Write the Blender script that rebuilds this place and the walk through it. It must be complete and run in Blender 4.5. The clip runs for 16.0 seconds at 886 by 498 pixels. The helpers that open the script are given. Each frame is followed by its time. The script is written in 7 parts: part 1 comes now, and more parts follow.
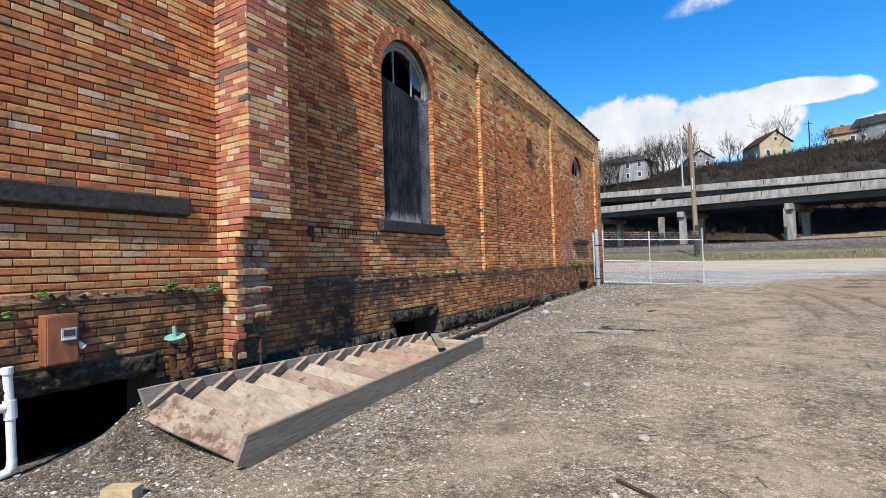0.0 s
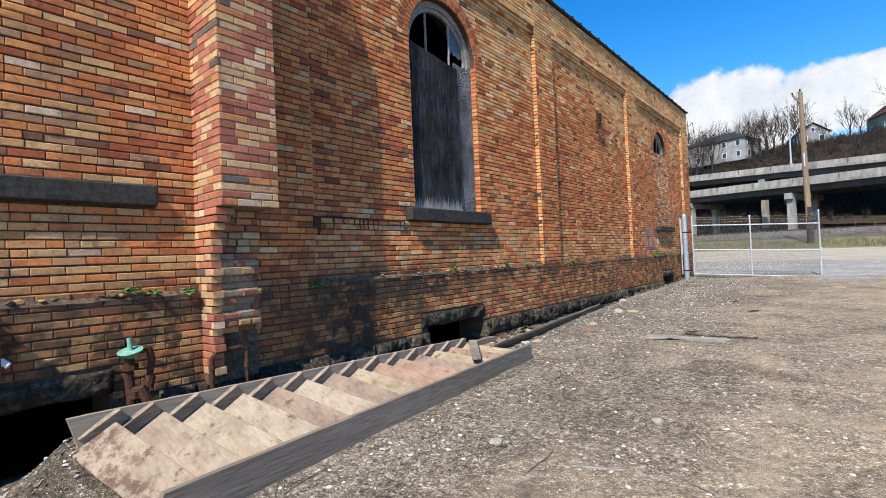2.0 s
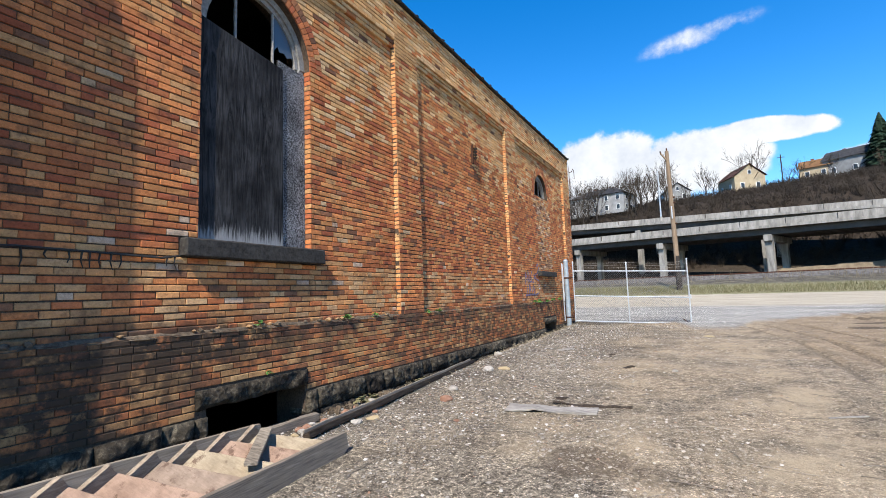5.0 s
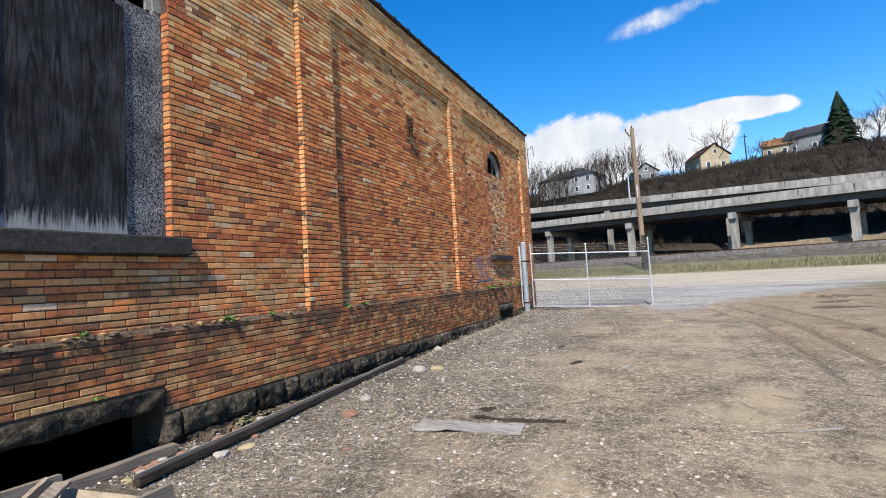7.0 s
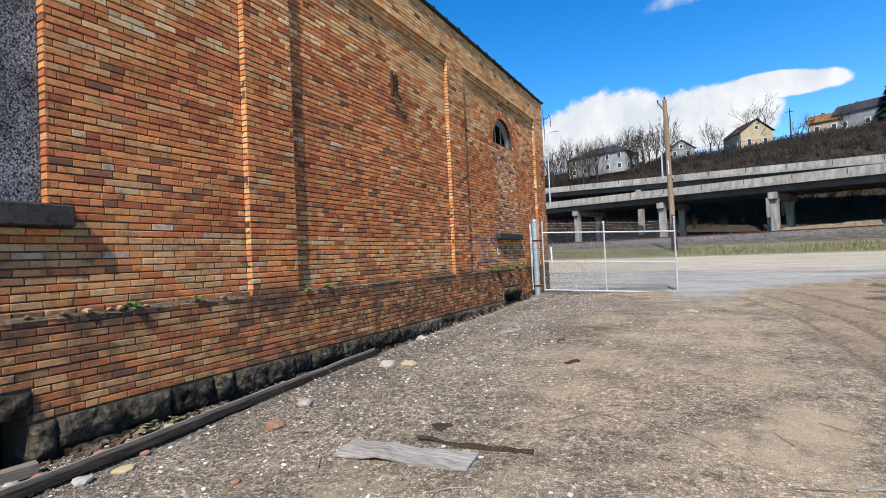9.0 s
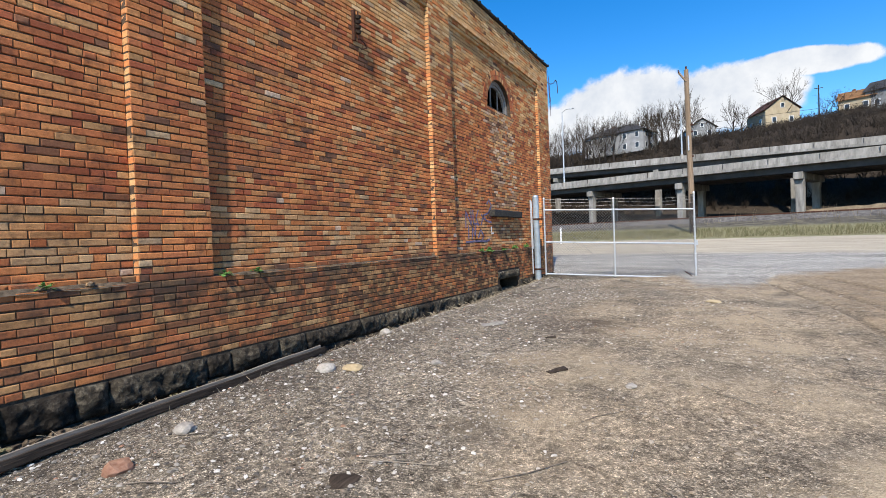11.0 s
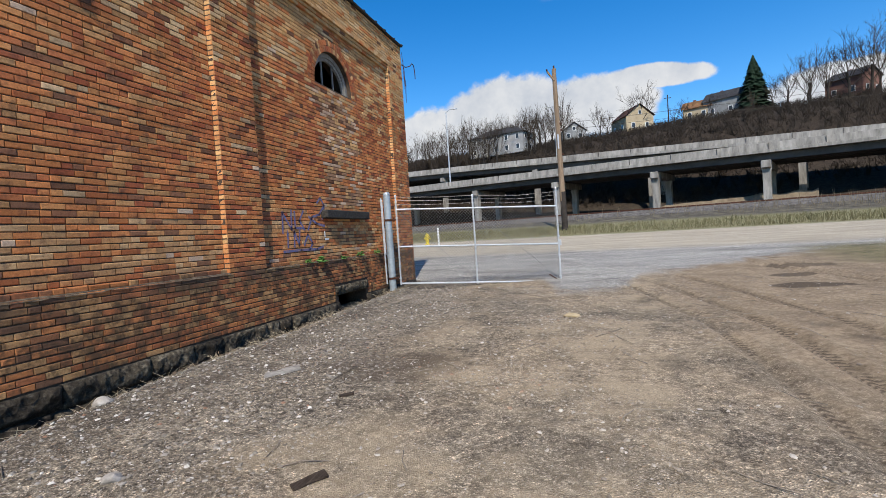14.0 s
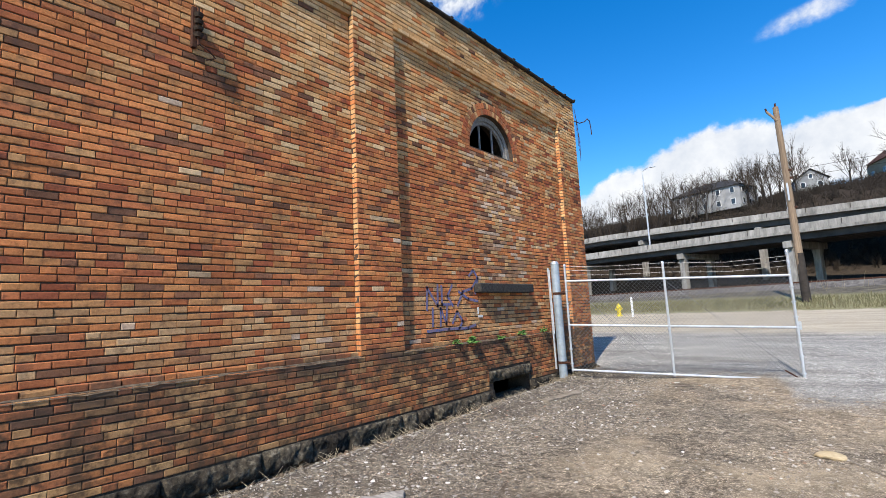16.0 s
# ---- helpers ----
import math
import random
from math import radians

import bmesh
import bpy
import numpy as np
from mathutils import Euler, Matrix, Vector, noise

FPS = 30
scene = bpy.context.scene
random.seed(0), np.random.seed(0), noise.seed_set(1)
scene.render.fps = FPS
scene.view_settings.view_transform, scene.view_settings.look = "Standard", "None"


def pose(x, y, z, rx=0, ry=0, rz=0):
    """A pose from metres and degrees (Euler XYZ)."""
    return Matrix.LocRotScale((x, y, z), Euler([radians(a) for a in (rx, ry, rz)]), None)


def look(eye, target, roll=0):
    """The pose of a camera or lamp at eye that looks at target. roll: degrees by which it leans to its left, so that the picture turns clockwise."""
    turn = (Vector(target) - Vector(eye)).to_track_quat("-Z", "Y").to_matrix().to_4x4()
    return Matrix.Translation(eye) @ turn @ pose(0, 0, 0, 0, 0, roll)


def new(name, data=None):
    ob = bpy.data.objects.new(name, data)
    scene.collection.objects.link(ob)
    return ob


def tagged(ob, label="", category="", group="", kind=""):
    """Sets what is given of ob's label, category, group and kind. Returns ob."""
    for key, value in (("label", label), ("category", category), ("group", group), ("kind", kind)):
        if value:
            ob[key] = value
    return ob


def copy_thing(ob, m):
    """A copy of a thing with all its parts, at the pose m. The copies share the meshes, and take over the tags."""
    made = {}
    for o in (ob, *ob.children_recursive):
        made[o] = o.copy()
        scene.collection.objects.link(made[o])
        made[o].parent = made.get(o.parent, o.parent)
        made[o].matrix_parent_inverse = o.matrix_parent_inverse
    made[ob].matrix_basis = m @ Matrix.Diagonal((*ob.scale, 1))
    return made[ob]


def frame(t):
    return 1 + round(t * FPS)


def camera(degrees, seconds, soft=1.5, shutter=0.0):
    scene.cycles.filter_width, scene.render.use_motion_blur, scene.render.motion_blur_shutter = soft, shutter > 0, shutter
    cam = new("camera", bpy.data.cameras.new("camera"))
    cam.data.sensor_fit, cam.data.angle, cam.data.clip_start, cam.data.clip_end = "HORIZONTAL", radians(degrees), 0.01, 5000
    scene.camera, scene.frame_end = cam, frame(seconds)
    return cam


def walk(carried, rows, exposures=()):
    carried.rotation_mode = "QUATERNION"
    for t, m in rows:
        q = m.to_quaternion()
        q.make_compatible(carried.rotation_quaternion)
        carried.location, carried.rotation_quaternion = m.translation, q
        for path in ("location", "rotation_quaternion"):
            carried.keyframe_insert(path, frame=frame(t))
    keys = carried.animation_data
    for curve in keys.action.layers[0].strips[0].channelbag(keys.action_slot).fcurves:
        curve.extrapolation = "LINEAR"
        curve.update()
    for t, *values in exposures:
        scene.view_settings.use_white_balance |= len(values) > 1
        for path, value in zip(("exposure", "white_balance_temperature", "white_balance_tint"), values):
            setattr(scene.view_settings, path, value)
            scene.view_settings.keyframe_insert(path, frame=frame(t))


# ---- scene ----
cam = camera(85.6, 16.0, soft=0.8)
PATH = [
    (0, (-0.081, 0.052, 1.585), (-1.094, 1.775, 1.647), -1.7),
    (0.5, (-0.185, 0.391, 1.541), (-1.238, 2.091, 1.575), -0.9),
    (1, (-0.28, 0.733, 1.562), (-1.436, 2.364, 1.578), -0.2),
    (1.5, (-0.217, 1.114, 1.61), (-1.461, 2.679, 1.618), -2.1),
    (2, (-0.235, 1.399, 1.601), (-1.518, 2.933, 1.639), -2.4),
    (2.5, (-0.373, 1.718, 1.622), (-1.61, 3.29, 1.654), -0.2),
    (3, (-0.411, 1.96, 1.656), (-1.645, 3.53, 1.76), 0.1),
    (3.5, (-0.338, 2.337, 1.682), (-1.42, 4.007, 1.885), -2.5),
    (4, (-0.343, 2.628, 1.656), (-1.298, 4.37, 1.884), -2.9),
    (4.2, (-0.377, 2.771, 1.646), (-1.304, 4.529, 1.867), -2.5),
    (6.3, (-0.317, 4.283, 1.7), (-1.306, 6.02, 1.767), -1.6),
    (6.5, (-0.285, 4.441, 1.691), (-1.208, 6.216, 1.722), -2.9),
    (7, (-0.168, 4.756, 1.735), (-1.025, 6.559, 1.86), -3.4),
    (7.5, (-0.18, 5.149, 1.666), (-1.0, 6.969, 1.785), -3.3),
    (8, (-0.163, 5.521, 1.715), (-0.968, 7.35, 1.809), -2.1),
    (8.5, (-0.051, 5.888, 1.736), (-0.906, 7.695, 1.806), -2.9),
    (8.7, (-0.027, 5.995, 1.733), (-0.93, 7.779, 1.794), -2.8),
    (10.8, (-0.11, 7.553, 1.672), (-1.179, 9.243, 1.625), -2.7),
    (11, (-0.142, 7.735, 1.665), (-1.16, 9.456, 1.631), -2.2),
    (11.5, (-0.159, 8.116, 1.693), (-0.887, 9.978, 1.652), -2.2),
    (12, (-0.036, 8.488, 1.75), (-0.565, 10.416, 1.688), -2.6),
    (12.5, (-0.055, 8.897, 1.702), (-0.607, 10.818, 1.65), -3.3),
    (13, (-0.052, 9.312, 1.731), (-0.536, 11.252, 1.694), -3.6),
    (13.5, (0.066, 9.719, 1.755), (-0.324, 11.681, 1.72), -5.0),
    (14, (0.076, 10.05, 1.718), (-0.543, 11.951, 1.662), -3.8),
    (14.5, (0.036, 10.433, 1.787), (-0.781, 12.257, 1.725), -2.9),
    (15, (0.103, 10.819, 1.835), (-0.816, 12.595, 1.852), -3.6),
    (15.5, (0.093, 11.119, 1.864), (-1.018, 12.775, 2.018), -3.4),
    (16, (0.004, 11.5, 1.893), (-1.28, 13.01, 2.156), -2.8),
]
walk(cam, [(t, look(eye, target, roll)) for t, eye, target, roll in PATH],
     exposures=[(0, 0.54), (2.5, 0.64), (4, 0.72), (6.5, 0.6), (8, 0.52), (10.8, 0.54), (12, 0.28), (13.5, 0.2), (14.5, 0.27), (15.5, 0.5), (16, 0.58)])

# ---- world, sun ----
SUN_EL, SUN_AZ = radians(48), radians(163.7)
world = bpy.data.worlds.new("sky")
scene.world = world
world.use_nodes = True
wn = world.node_tree
sky = wn.nodes.new("ShaderNodeTexSky")
sky.sky_type = "NISHITA"
sky.sun_disc = False
sky.sun_elevation, sky.sun_rotation = SUN_EL, SUN_AZ
sky.air_density, sky.dust_density, sky.ozone_density = 1.0, 0.2, 3.0
wn.nodes["Background"].inputs[1].default_value = 0.097
clear = wn.nodes.new("ShaderNodeHueSaturation")
clear.inputs["Saturation"].default_value = 1.42
clear.inputs["Hue"].default_value = 0.504
clear.inputs["Value"].default_value = 1.6
wn.links.new(sky.outputs[0], clear.inputs["Color"])
wn.links.new(clear.outputs[0], wn.nodes["Background"].inputs[0])
sun_dir = Vector((math.sin(SUN_AZ) * math.cos(SUN_EL), math.cos(SUN_AZ) * math.cos(SUN_EL), math.sin(SUN_EL)))
sun_data = bpy.data.lights.new("sun", "SUN")
sun_data.energy, sun_data.angle, sun_data.color = 5.0, radians(0.5), (1.0, 0.94, 0.85)
sun = new("sun", sun_data)
sun.matrix_world = look(sun_dir * 100, (0, 0, 0))


# ---- materials ----
def material(name, rough=0.85, metal=0.0):
    m = bpy.data.materials.new(name)
    m.use_nodes = True
    nt = m.node_tree
    b = nt.nodes["Principled BSDF"]
    b.inputs["Roughness"].default_value, b.inputs["Metallic"].default_value = rough, metal
    if rough > 0.8:                            # dusty matt surfaces have little sheen
        b.inputs["Specular IOR Level"].default_value = 0.15
    return m, nt, b


def node(nt, kind, **values):
    n = nt.nodes.new(kind)
    for key, value in values.items():
        n.inputs[key.replace("_", " ")].default_value = value
    return n


def coords(nt, scale=(1, 1, 1)):
    tc = nt.nodes.new("ShaderNodeTexCoord")
    mp = nt.nodes.new("ShaderNodeMapping")
    mp.inputs["Scale"].default_value = scale
    nt.links.new(tc.outputs["Object"], mp.inputs[0])
    return mp.outputs[0]


def noise_of(nt, vec, scale, detail=4.0, rough=0.55):
    n = node(nt, "ShaderNodeTexNoise", Scale=scale, Detail=detail, Roughness=rough)
    nt.links.new(vec, n.inputs["Vector"])
    return n.outputs["Fac"]


def ramp(nt, fac, stops, step=False):
    r = nt.nodes.new("ShaderNodeValToRGB")
    r.color_ramp.interpolation = "CONSTANT" if step else "LINEAR"
    el = r.color_ramp.elements
    while len(el) < len(stops):
        el.new(0.5)
    for e, (p, c) in zip(el, stops):
        e.position = p
        e.color = (*c, 1) if len(c) == 3 else c
    nt.links.new(fac, r.inputs[0])
    return r.outputs[0]


def mix(nt, fac, a, b, kind="MIX"):
    m = nt.nodes.new("ShaderNodeMix")
    m.data_type, m.blend_type = "RGBA", kind
    for sock, v in ((m.inputs[0], fac), (m.inputs[6], a), (m.inputs[7], b)):
        if isinstance(v, (int, float)):
            sock.default_value = v
        elif isinstance(v, tuple):
            sock.default_value = (*v, 1)
        else:
            nt.links.new(v, sock)
    return m.outputs[2]


def maths(nt, op, a, b=0.0, clamp=False):
    m = nt.nodes.new("ShaderNodeMath")
    m.operation, m.use_clamp = op, clamp
    for sock, v in zip(m.inputs, (a, b)):
        if isinstance(v, (int, float)):
            sock.default_value = v
        else:
            nt.links.new(v, sock)
    return m.outputs[0]


def between(nt, v, a, b):
    """0 at a and below, 1 at b and above."""
    m = nt.nodes.new("ShaderNodeMapRange")
    m.interpolation_type = "SMOOTHSTEP"
    m.inputs[1].default_value, m.inputs[2].default_value = a, b
    nt.links.new(v, m.inputs[0])
    return m.outputs[0]


def bump(nt, b, height, strength=0.3, distance=0.01):
    n = node(nt, "ShaderNodeBump", Strength=strength, Distance=distance)
    nt.links.new(height, n.inputs["Height"])
    nt.links.new(n.outputs[0], b.inputs["Normal"])


def world_xyz(nt):
    g = nt.nodes.new("ShaderNodeNewGeometry")
    s = nt.nodes.new("ShaderNodeSeparateXYZ")
    nt.links.new(g.outputs["Position"], s.inputs[0])
    return g.outputs["Position"], s.outputs


ORANGE, RUST, RED = (0.57, 0.225, 0.085), (0.47, 0.167, 0.070), (0.37, 0.115, 0.056)
BUFF, SAND, DARK, PALE = (0.60, 0.37, 0.175), (0.64, 0.45, 0.25), (0.20, 0.10, 0.06), (0.58, 0.43, 0.31)


def brick_material(name, stops, single=False, soot=1.0):
    """Fired brick: a colour for each brick, grain, weathered faces, soot in blotches."""
    m, nt, b = material(name, 0.9)
    if single:
        rnd = nt.nodes.new("ShaderNodeObjectInfo").outputs["Random"]
    else:
        rnd = nt.nodes.new("ShaderNodeNewGeometry").outputs["Random Per Island"]
    pos, xyz = world_xyz(nt)
    col = ramp(nt, rnd, stops, step=True)
    tone = maths(nt, "FRACT", maths(nt, "MULTIPLY", rnd, 37.7))
    col = mix(nt, 1.0, col, ramp(nt, tone, [(0, (0.8, 0.77, 0.75)), (0.5, (0.98, 0.98, 0.98)), (1, (1.15, 1.13, 1.1))]), "MULTIPLY")
    grain = noise_of(nt, pos, 55, 5, 0.7)
    col = mix(nt, 0.75, col, ramp(nt, grain, [(0.28, (0.70, 0.66, 0.63)), (0.72, (1.22, 1.2, 1.17))]), "MULTIPLY")
    # chalky scuffs and darker fire marks across single faces
    scuff = noise_of(nt, pos, 21, 4, 0.7)
    col = mix(nt, 0.8, col, ramp(nt, scuff, [(0.3, (0.62, 0.58, 0.56)), (0.48, (1.0, 1.0, 1.0)), (0.62, (1.0, 1.0, 1.0)), (0.78, (1.3, 1.36, 1.42))]), "MULTIPLY")
    blot = noise_of(nt, pos, 1.3, 5, 0.6)
    col = mix(nt, 0.6, col, ramp(nt, blot, [(0.34, (0.72, 0.68, 0.65)), (0.62, (1.15, 1.13, 1.1))]), "MULTIPLY")
    fine = noise_of(nt, pos, 6.0, 4, 0.65)
    sootmask = maths(nt, "MULTIPLY", between(nt, fine, 0.5, 0.72), 0.55 * soot)
    col = mix(nt, sootmask, col, (0.06, 0.043, 0.036))
    # damp black staining on the lower courses round the old drain
    dy = maths(nt, "SUBTRACT", xyz[1], 5.3)
    near = maths(nt, "SUBTRACT", 1.0, maths(nt, "ABSOLUTE", maths(nt, "MULTIPLY", dy, 0.62)), True)
    low = maths(nt, "SUBTRACT", 1.0, between(nt, maths(nt, "ADD", xyz[2], maths(nt, "MULTIPLY", fine, 0.5)), 1.15, 1.85))
    col = mix(nt, maths(nt, "MULTIPLY", maths(nt, "MULTIPLY", near, low), maths(nt, "MULTIPLY", maths(nt, "ADD", 0.45, between(nt, fine, 0.36, 0.6)), 0.75 * soot), True), col, (0.05, 0.034, 0.025))
    ledge = maths(nt, "SUBTRACT", 1.0, maths(nt, "ABSOLUTE", maths(nt, "MULTIPLY", maths(nt, "SUBTRACT", xyz[2], 1.33), 3.6)), True)
    col = mix(nt, maths(nt, "MULTIPLY", maths(nt, "MULTIPLY", ledge, between(nt, blot, 0.42, 0.6)), 0.75 * soot, True), col, (0.055, 0.043, 0.036))
    # long smear of soot over the steps of the ledge
    smear = maths(nt, "SUBTRACT", 1.0, maths(nt, "ABSOLUTE", maths(nt, "MULTIPLY", maths(nt, "SUBTRACT", xyz[1], 6.3), 0.36)), True)
    band = maths(nt, "SUBTRACT", 1.0, maths(nt, "ABSOLUTE", maths(nt, "MULTIPLY", maths(nt, "SUBTRACT", xyz[2], 1.25), 2.6)), True)
    col = mix(nt, maths(nt, "MULTIPLY", maths(nt, "MULTIPLY", smear, band), maths(nt, "MULTIPLY", between(nt, fine, 0.3, 0.55), 1.3 * soot), True), col, (0.048, 0.035, 0.026))
    # general grime washed down over the plinth; darker again towards its south end
    wash = maths(nt, "SUBTRACT", 1.0, between(nt, xyz[2], 1.2, 1.55))
    wash = maths(nt, "MULTIPLY", wash, maths(nt, "ADD", maths(nt, "MULTIPLY", between(nt, fine, 0.4, 0.62), 0.5), 0.18))
    wash = maths(nt, "MULTIPLY", wash, maths(nt, "ADD", maths(nt, "ADD", 0.4, maths(nt, "MULTIPLY", between(nt, xyz[1], 8.5, 11.5), 0.6)), maths(nt, "SUBTRACT", 1.0, between(nt, xyz[1], 3.2, 4.2))))
    col = mix(nt, maths(nt, "MULTIPLY", wash, soot, True), col, (0.085, 0.052, 0.03))
    nt.links.new(col, b.inputs["Base Color"])
    bump(nt, b, maths(nt, "ADD", grain, maths(nt, "MULTIPLY", scuff, 1.2)), 0.7, 0.008)
    return m


MAIN = [(0, ORANGE), (0.31, RUST), (0.58, (0.54, 0.25, 0.098)), (0.72, RED), (0.83, (0.52, 0.29, 0.13)), (0.915, DARK), (0.945, (0.27, 0.125, 0.07)), (0.975, (0.56, 0.40, 0.24)), (0.99, PALE)]
M_BRICK = brick_material("brick_orange", MAIN)
M_BRICK_ONE = brick_material("brick_orange_single", MAIN, single=True)
LOW = [(0, (0.55, 0.28, 0.12)), (0.28, (0.50, 0.29, 0.14)), (0.5, ORANGE), (0.66, RUST), (0.8, (0.56, 0.36, 0.19)), (0.92, (0.28, 0.14, 0.08)), (0.965, PALE)]
M_LOW = brick_material("brick_tan", LOW)
M_LOW_ONE = brick_material("brick_tan_single", LOW, single=True)
M_BUFF = brick_material("brick_buff", [(0, BUFF), (0.36, (0.60, 0.36, 0.16)), (0.62, SAND), (0.86, ORANGE), (0.98, DARK)], soot=0.35)
M_PLINTH = brick_material("brick_plinth", [(0, ORANGE), (0.22, RUST), (0.45, (0.52, 0.29, 0.13)), (0.78, (0.30, 0.13, 0.065)), (0.9, DARK), (0.95, BUFF)], soot=1.2)
# pilaster sides: wall brick made lighter, with the southern sunlight in its colours
M_SIDE_LIT = brick_material("brick_side_lit", [(0, (0.60, 0.30, 0.13)), (0.35, ORANGE), (0.6, BUFF), (0.85, (0.58, 0.27, 0.11)), (0.96, RUST)], soot=0.35)
PIER = [(0, (0.55, 0.36, 0.2)), (0.18, (0.40, 0.155, 0.10)), (0.46, (0.52, 0.33, 0.17)), (0.58, (0.33, 0.12, 0.08)), (0.80, PALE), (0.88, (0.48, 0.2, 0.09)), (0.97, (0.14, 0.11, 0.10))]
M_PIER = brick_material("brick_pier", PIER, soot=0.35)
M_PIER_ONE = brick_material("brick_pier_single", PIER, single=True, soot=0.35)
M_RUBBLE = brick_material("brick_broken", [(0, (0.36, 0.27, 0.18)), (0.25, (0.34, 0.145, 0.095)), (0.5, (0.42, 0.32, 0.22)), (0.65, (0.26, 0.11, 0.075)), (0.85, (0.42, 0.27, 0.14))], soot=0.5)
M_INFILL = brick_material("brick_infill", [(0, BUFF), (0.28, (0.38, 0.22, 0.13)), (0.55, PALE), (0.7, ORANGE), (0.84, RUST), (0.93, DARK)], soot=0.8)
M_ARCH = brick_material("brick_arch", [(0, RUST), (0.35, RED), (0.6, (0.36, 0.16, 0.08)), (0.8, DARK), (0.9, BUFF)], single=True, soot=0.7)


def plain(name, a, b_, scale, rough=0.85, metal=0.0, stretch=(1, 1, 1), relief=0.3, dist=0.01, detail=6):
    """Two tones in grain and blotches, with fine relief."""
    m, nt, b = material(name, rough, metal)
    v = coords(nt, stretch)
    n1, n2 = noise_of(nt, v, scale, detail, 0.65), noise_of(nt, v, scale * 0.13, 3)
    col = ramp(nt, n1, [(0.3, a), (0.7, b_)])
    col = mix(nt, 0.6, col, ramp(nt, n2, [(0.3, (0.68, 0.66, 0.64)), (0.7, (1.12, 1.12, 1.12))]), "MULTIPLY")
    nt.links.new(col, b.inputs["Base Color"])
    bump(nt, b, n1, relief, dist)
    return m


M_MORTAR = plain("mortar", (0.038, 0.027, 0.02), (0.12, 0.086, 0.062), 40)
M_PALEMORTAR = plain("pale_mortar", (0.15, 0.112, 0.08), (0.32, 0.25, 0.18), 30, relief=0.7)
M_LEDGE = plain("ledge_crust", (0.03, 0.022, 0.016), (0.19, 0.145, 0.10), 18, relief=0.8, dist=0.02)


def stone_material():
    """Rock-faced footing stone: soot, lichen grey and split facets, each block its own tone."""
    m, nt, b = material("sooty_stone", 0.9)
    pos, xyz = world_xyz(nt)
    tone = nt.nodes.new("ShaderNodeObjectInfo").outputs["Random"]
    n1, n2 = noise_of(nt, pos, 16, 8, 0.72), noise_of(nt, pos, 3.2, 4, 0.6)
    col = ramp(nt, n1, [(0.3, (0.016, 0.013, 0.011)), (0.52, (0.07, 0.06, 0.048)), (0.75, (0.24, 0.215, 0.175))])
    col = mix(nt, 1.0, col, ramp(nt, tone, [(0, (0.45, 0.43, 0.42)), (0.6, (1.0, 0.97, 0.9)), (1, (1.5, 1.45, 1.3))]), "MULTIPLY")
    col = mix(nt, 0.8, col, ramp(nt, n2, [(0.35, (0.35, 0.34, 0.34)), (0.65, (1.25, 1.22, 1.15))]), "MULTIPLY")
    nt.links.new(col, b.inputs["Base Color"])
    vor = node(nt, "ShaderNodeTexVoronoi", Scale=15)
    nt.links.new(pos, vor.inputs["Vector"])
    bump(nt, b, maths(nt, "ADD", n1, vor.outputs["Distance"]), 0.9, 0.035)
    return m


M_STONE = stone_material()
M_SILL = plain("sill_stone", (0.02, 0.018, 0.017), (0.065, 0.06, 0.053), 25, relief=0.4)
M_DARKWALL = plain("interior_wall", (0.05, 0.045, 0.04), (0.1, 0.09, 0.08), 4)
M_ROOF = plain("roofing", (0.025, 0.024, 0.023), (0.06, 0.056, 0.05), 8, relief=0.7)


def board_material(name, dark, light, low, high, scale, stretch, twist, peel=False):
    """Weathered sheet: long raised grain or pressed chips, picked out in grey."""
    m, nt, b = material(name, 0.82)
    v = coords(nt, stretch)
    n = node(nt, "ShaderNodeTexNoise", Scale=scale, Detail=6.0, Roughness=0.7, Distortion=twist)
    nt.links.new(v, n.inputs["Vector"])
    big = noise_of(nt, coords(nt), 2.2, 3)
    col = ramp(nt, n.outputs["Fac"], [(low, dark), (high, light)])
    col = mix(nt, 0.85, col, ramp(nt, big, [(0.36, (0.35, 0.35, 0.36)), (0.62, (1.3, 1.3, 1.3))]), "MULTIPLY")
    if peel:                                   # bleached fibres at the foot of the sheet
        own = nt.nodes.new("ShaderNodeTexCoord")
        z = nt.nodes.new("ShaderNodeSeparateXYZ")
        nt.links.new(own.outputs["Object"], z.inputs[0])
        fibre = noise_of(nt, coords(nt, (1, 26, 2.2)), 1.6, 5, 0.7)
        reach = maths(nt, "SUBTRACT", maths(nt, "MULTIPLY", fibre, 0.62), z.outputs[2])
        col = mix(nt, maths(nt, "MULTIPLY", between(nt, reach, 0.12, 0.3), 0.8), col, (0.33, 0.32, 0.31))
        worn = between(nt, noise_of(nt, coords(nt, (1, 3, 0.5)), 1.3, 6, 0.7), 0.52, 0.72)
        col = mix(nt, maths(nt, "MULTIPLY", worn, 0.2), col, (0.14, 0.138, 0.135))
    nt.links.new(col, b.inputs["Base Color"])
    bump(nt, b, n.outputs["Fac"], 0.6, 0.01)
    return m


M_PLY = board_material("blackened_plywood", (0.004, 0.004, 0.0045), (0.07, 0.068, 0.068), 0.36, 0.8, 7.0, (1, 1.6, 0.16), 2.4, True)
M_OSB = board_material("chipboard", (0.012, 0.012, 0.013), (0.30, 0.30, 0.305), 0.44, 0.60, 60, (1, 1.2, 1.0), 0.4)
M_FRAMEWOOD = plain("grey_window_wood", (0.16, 0.15, 0.14), (0.34, 0.33, 0.31), 22, relief=0.4)


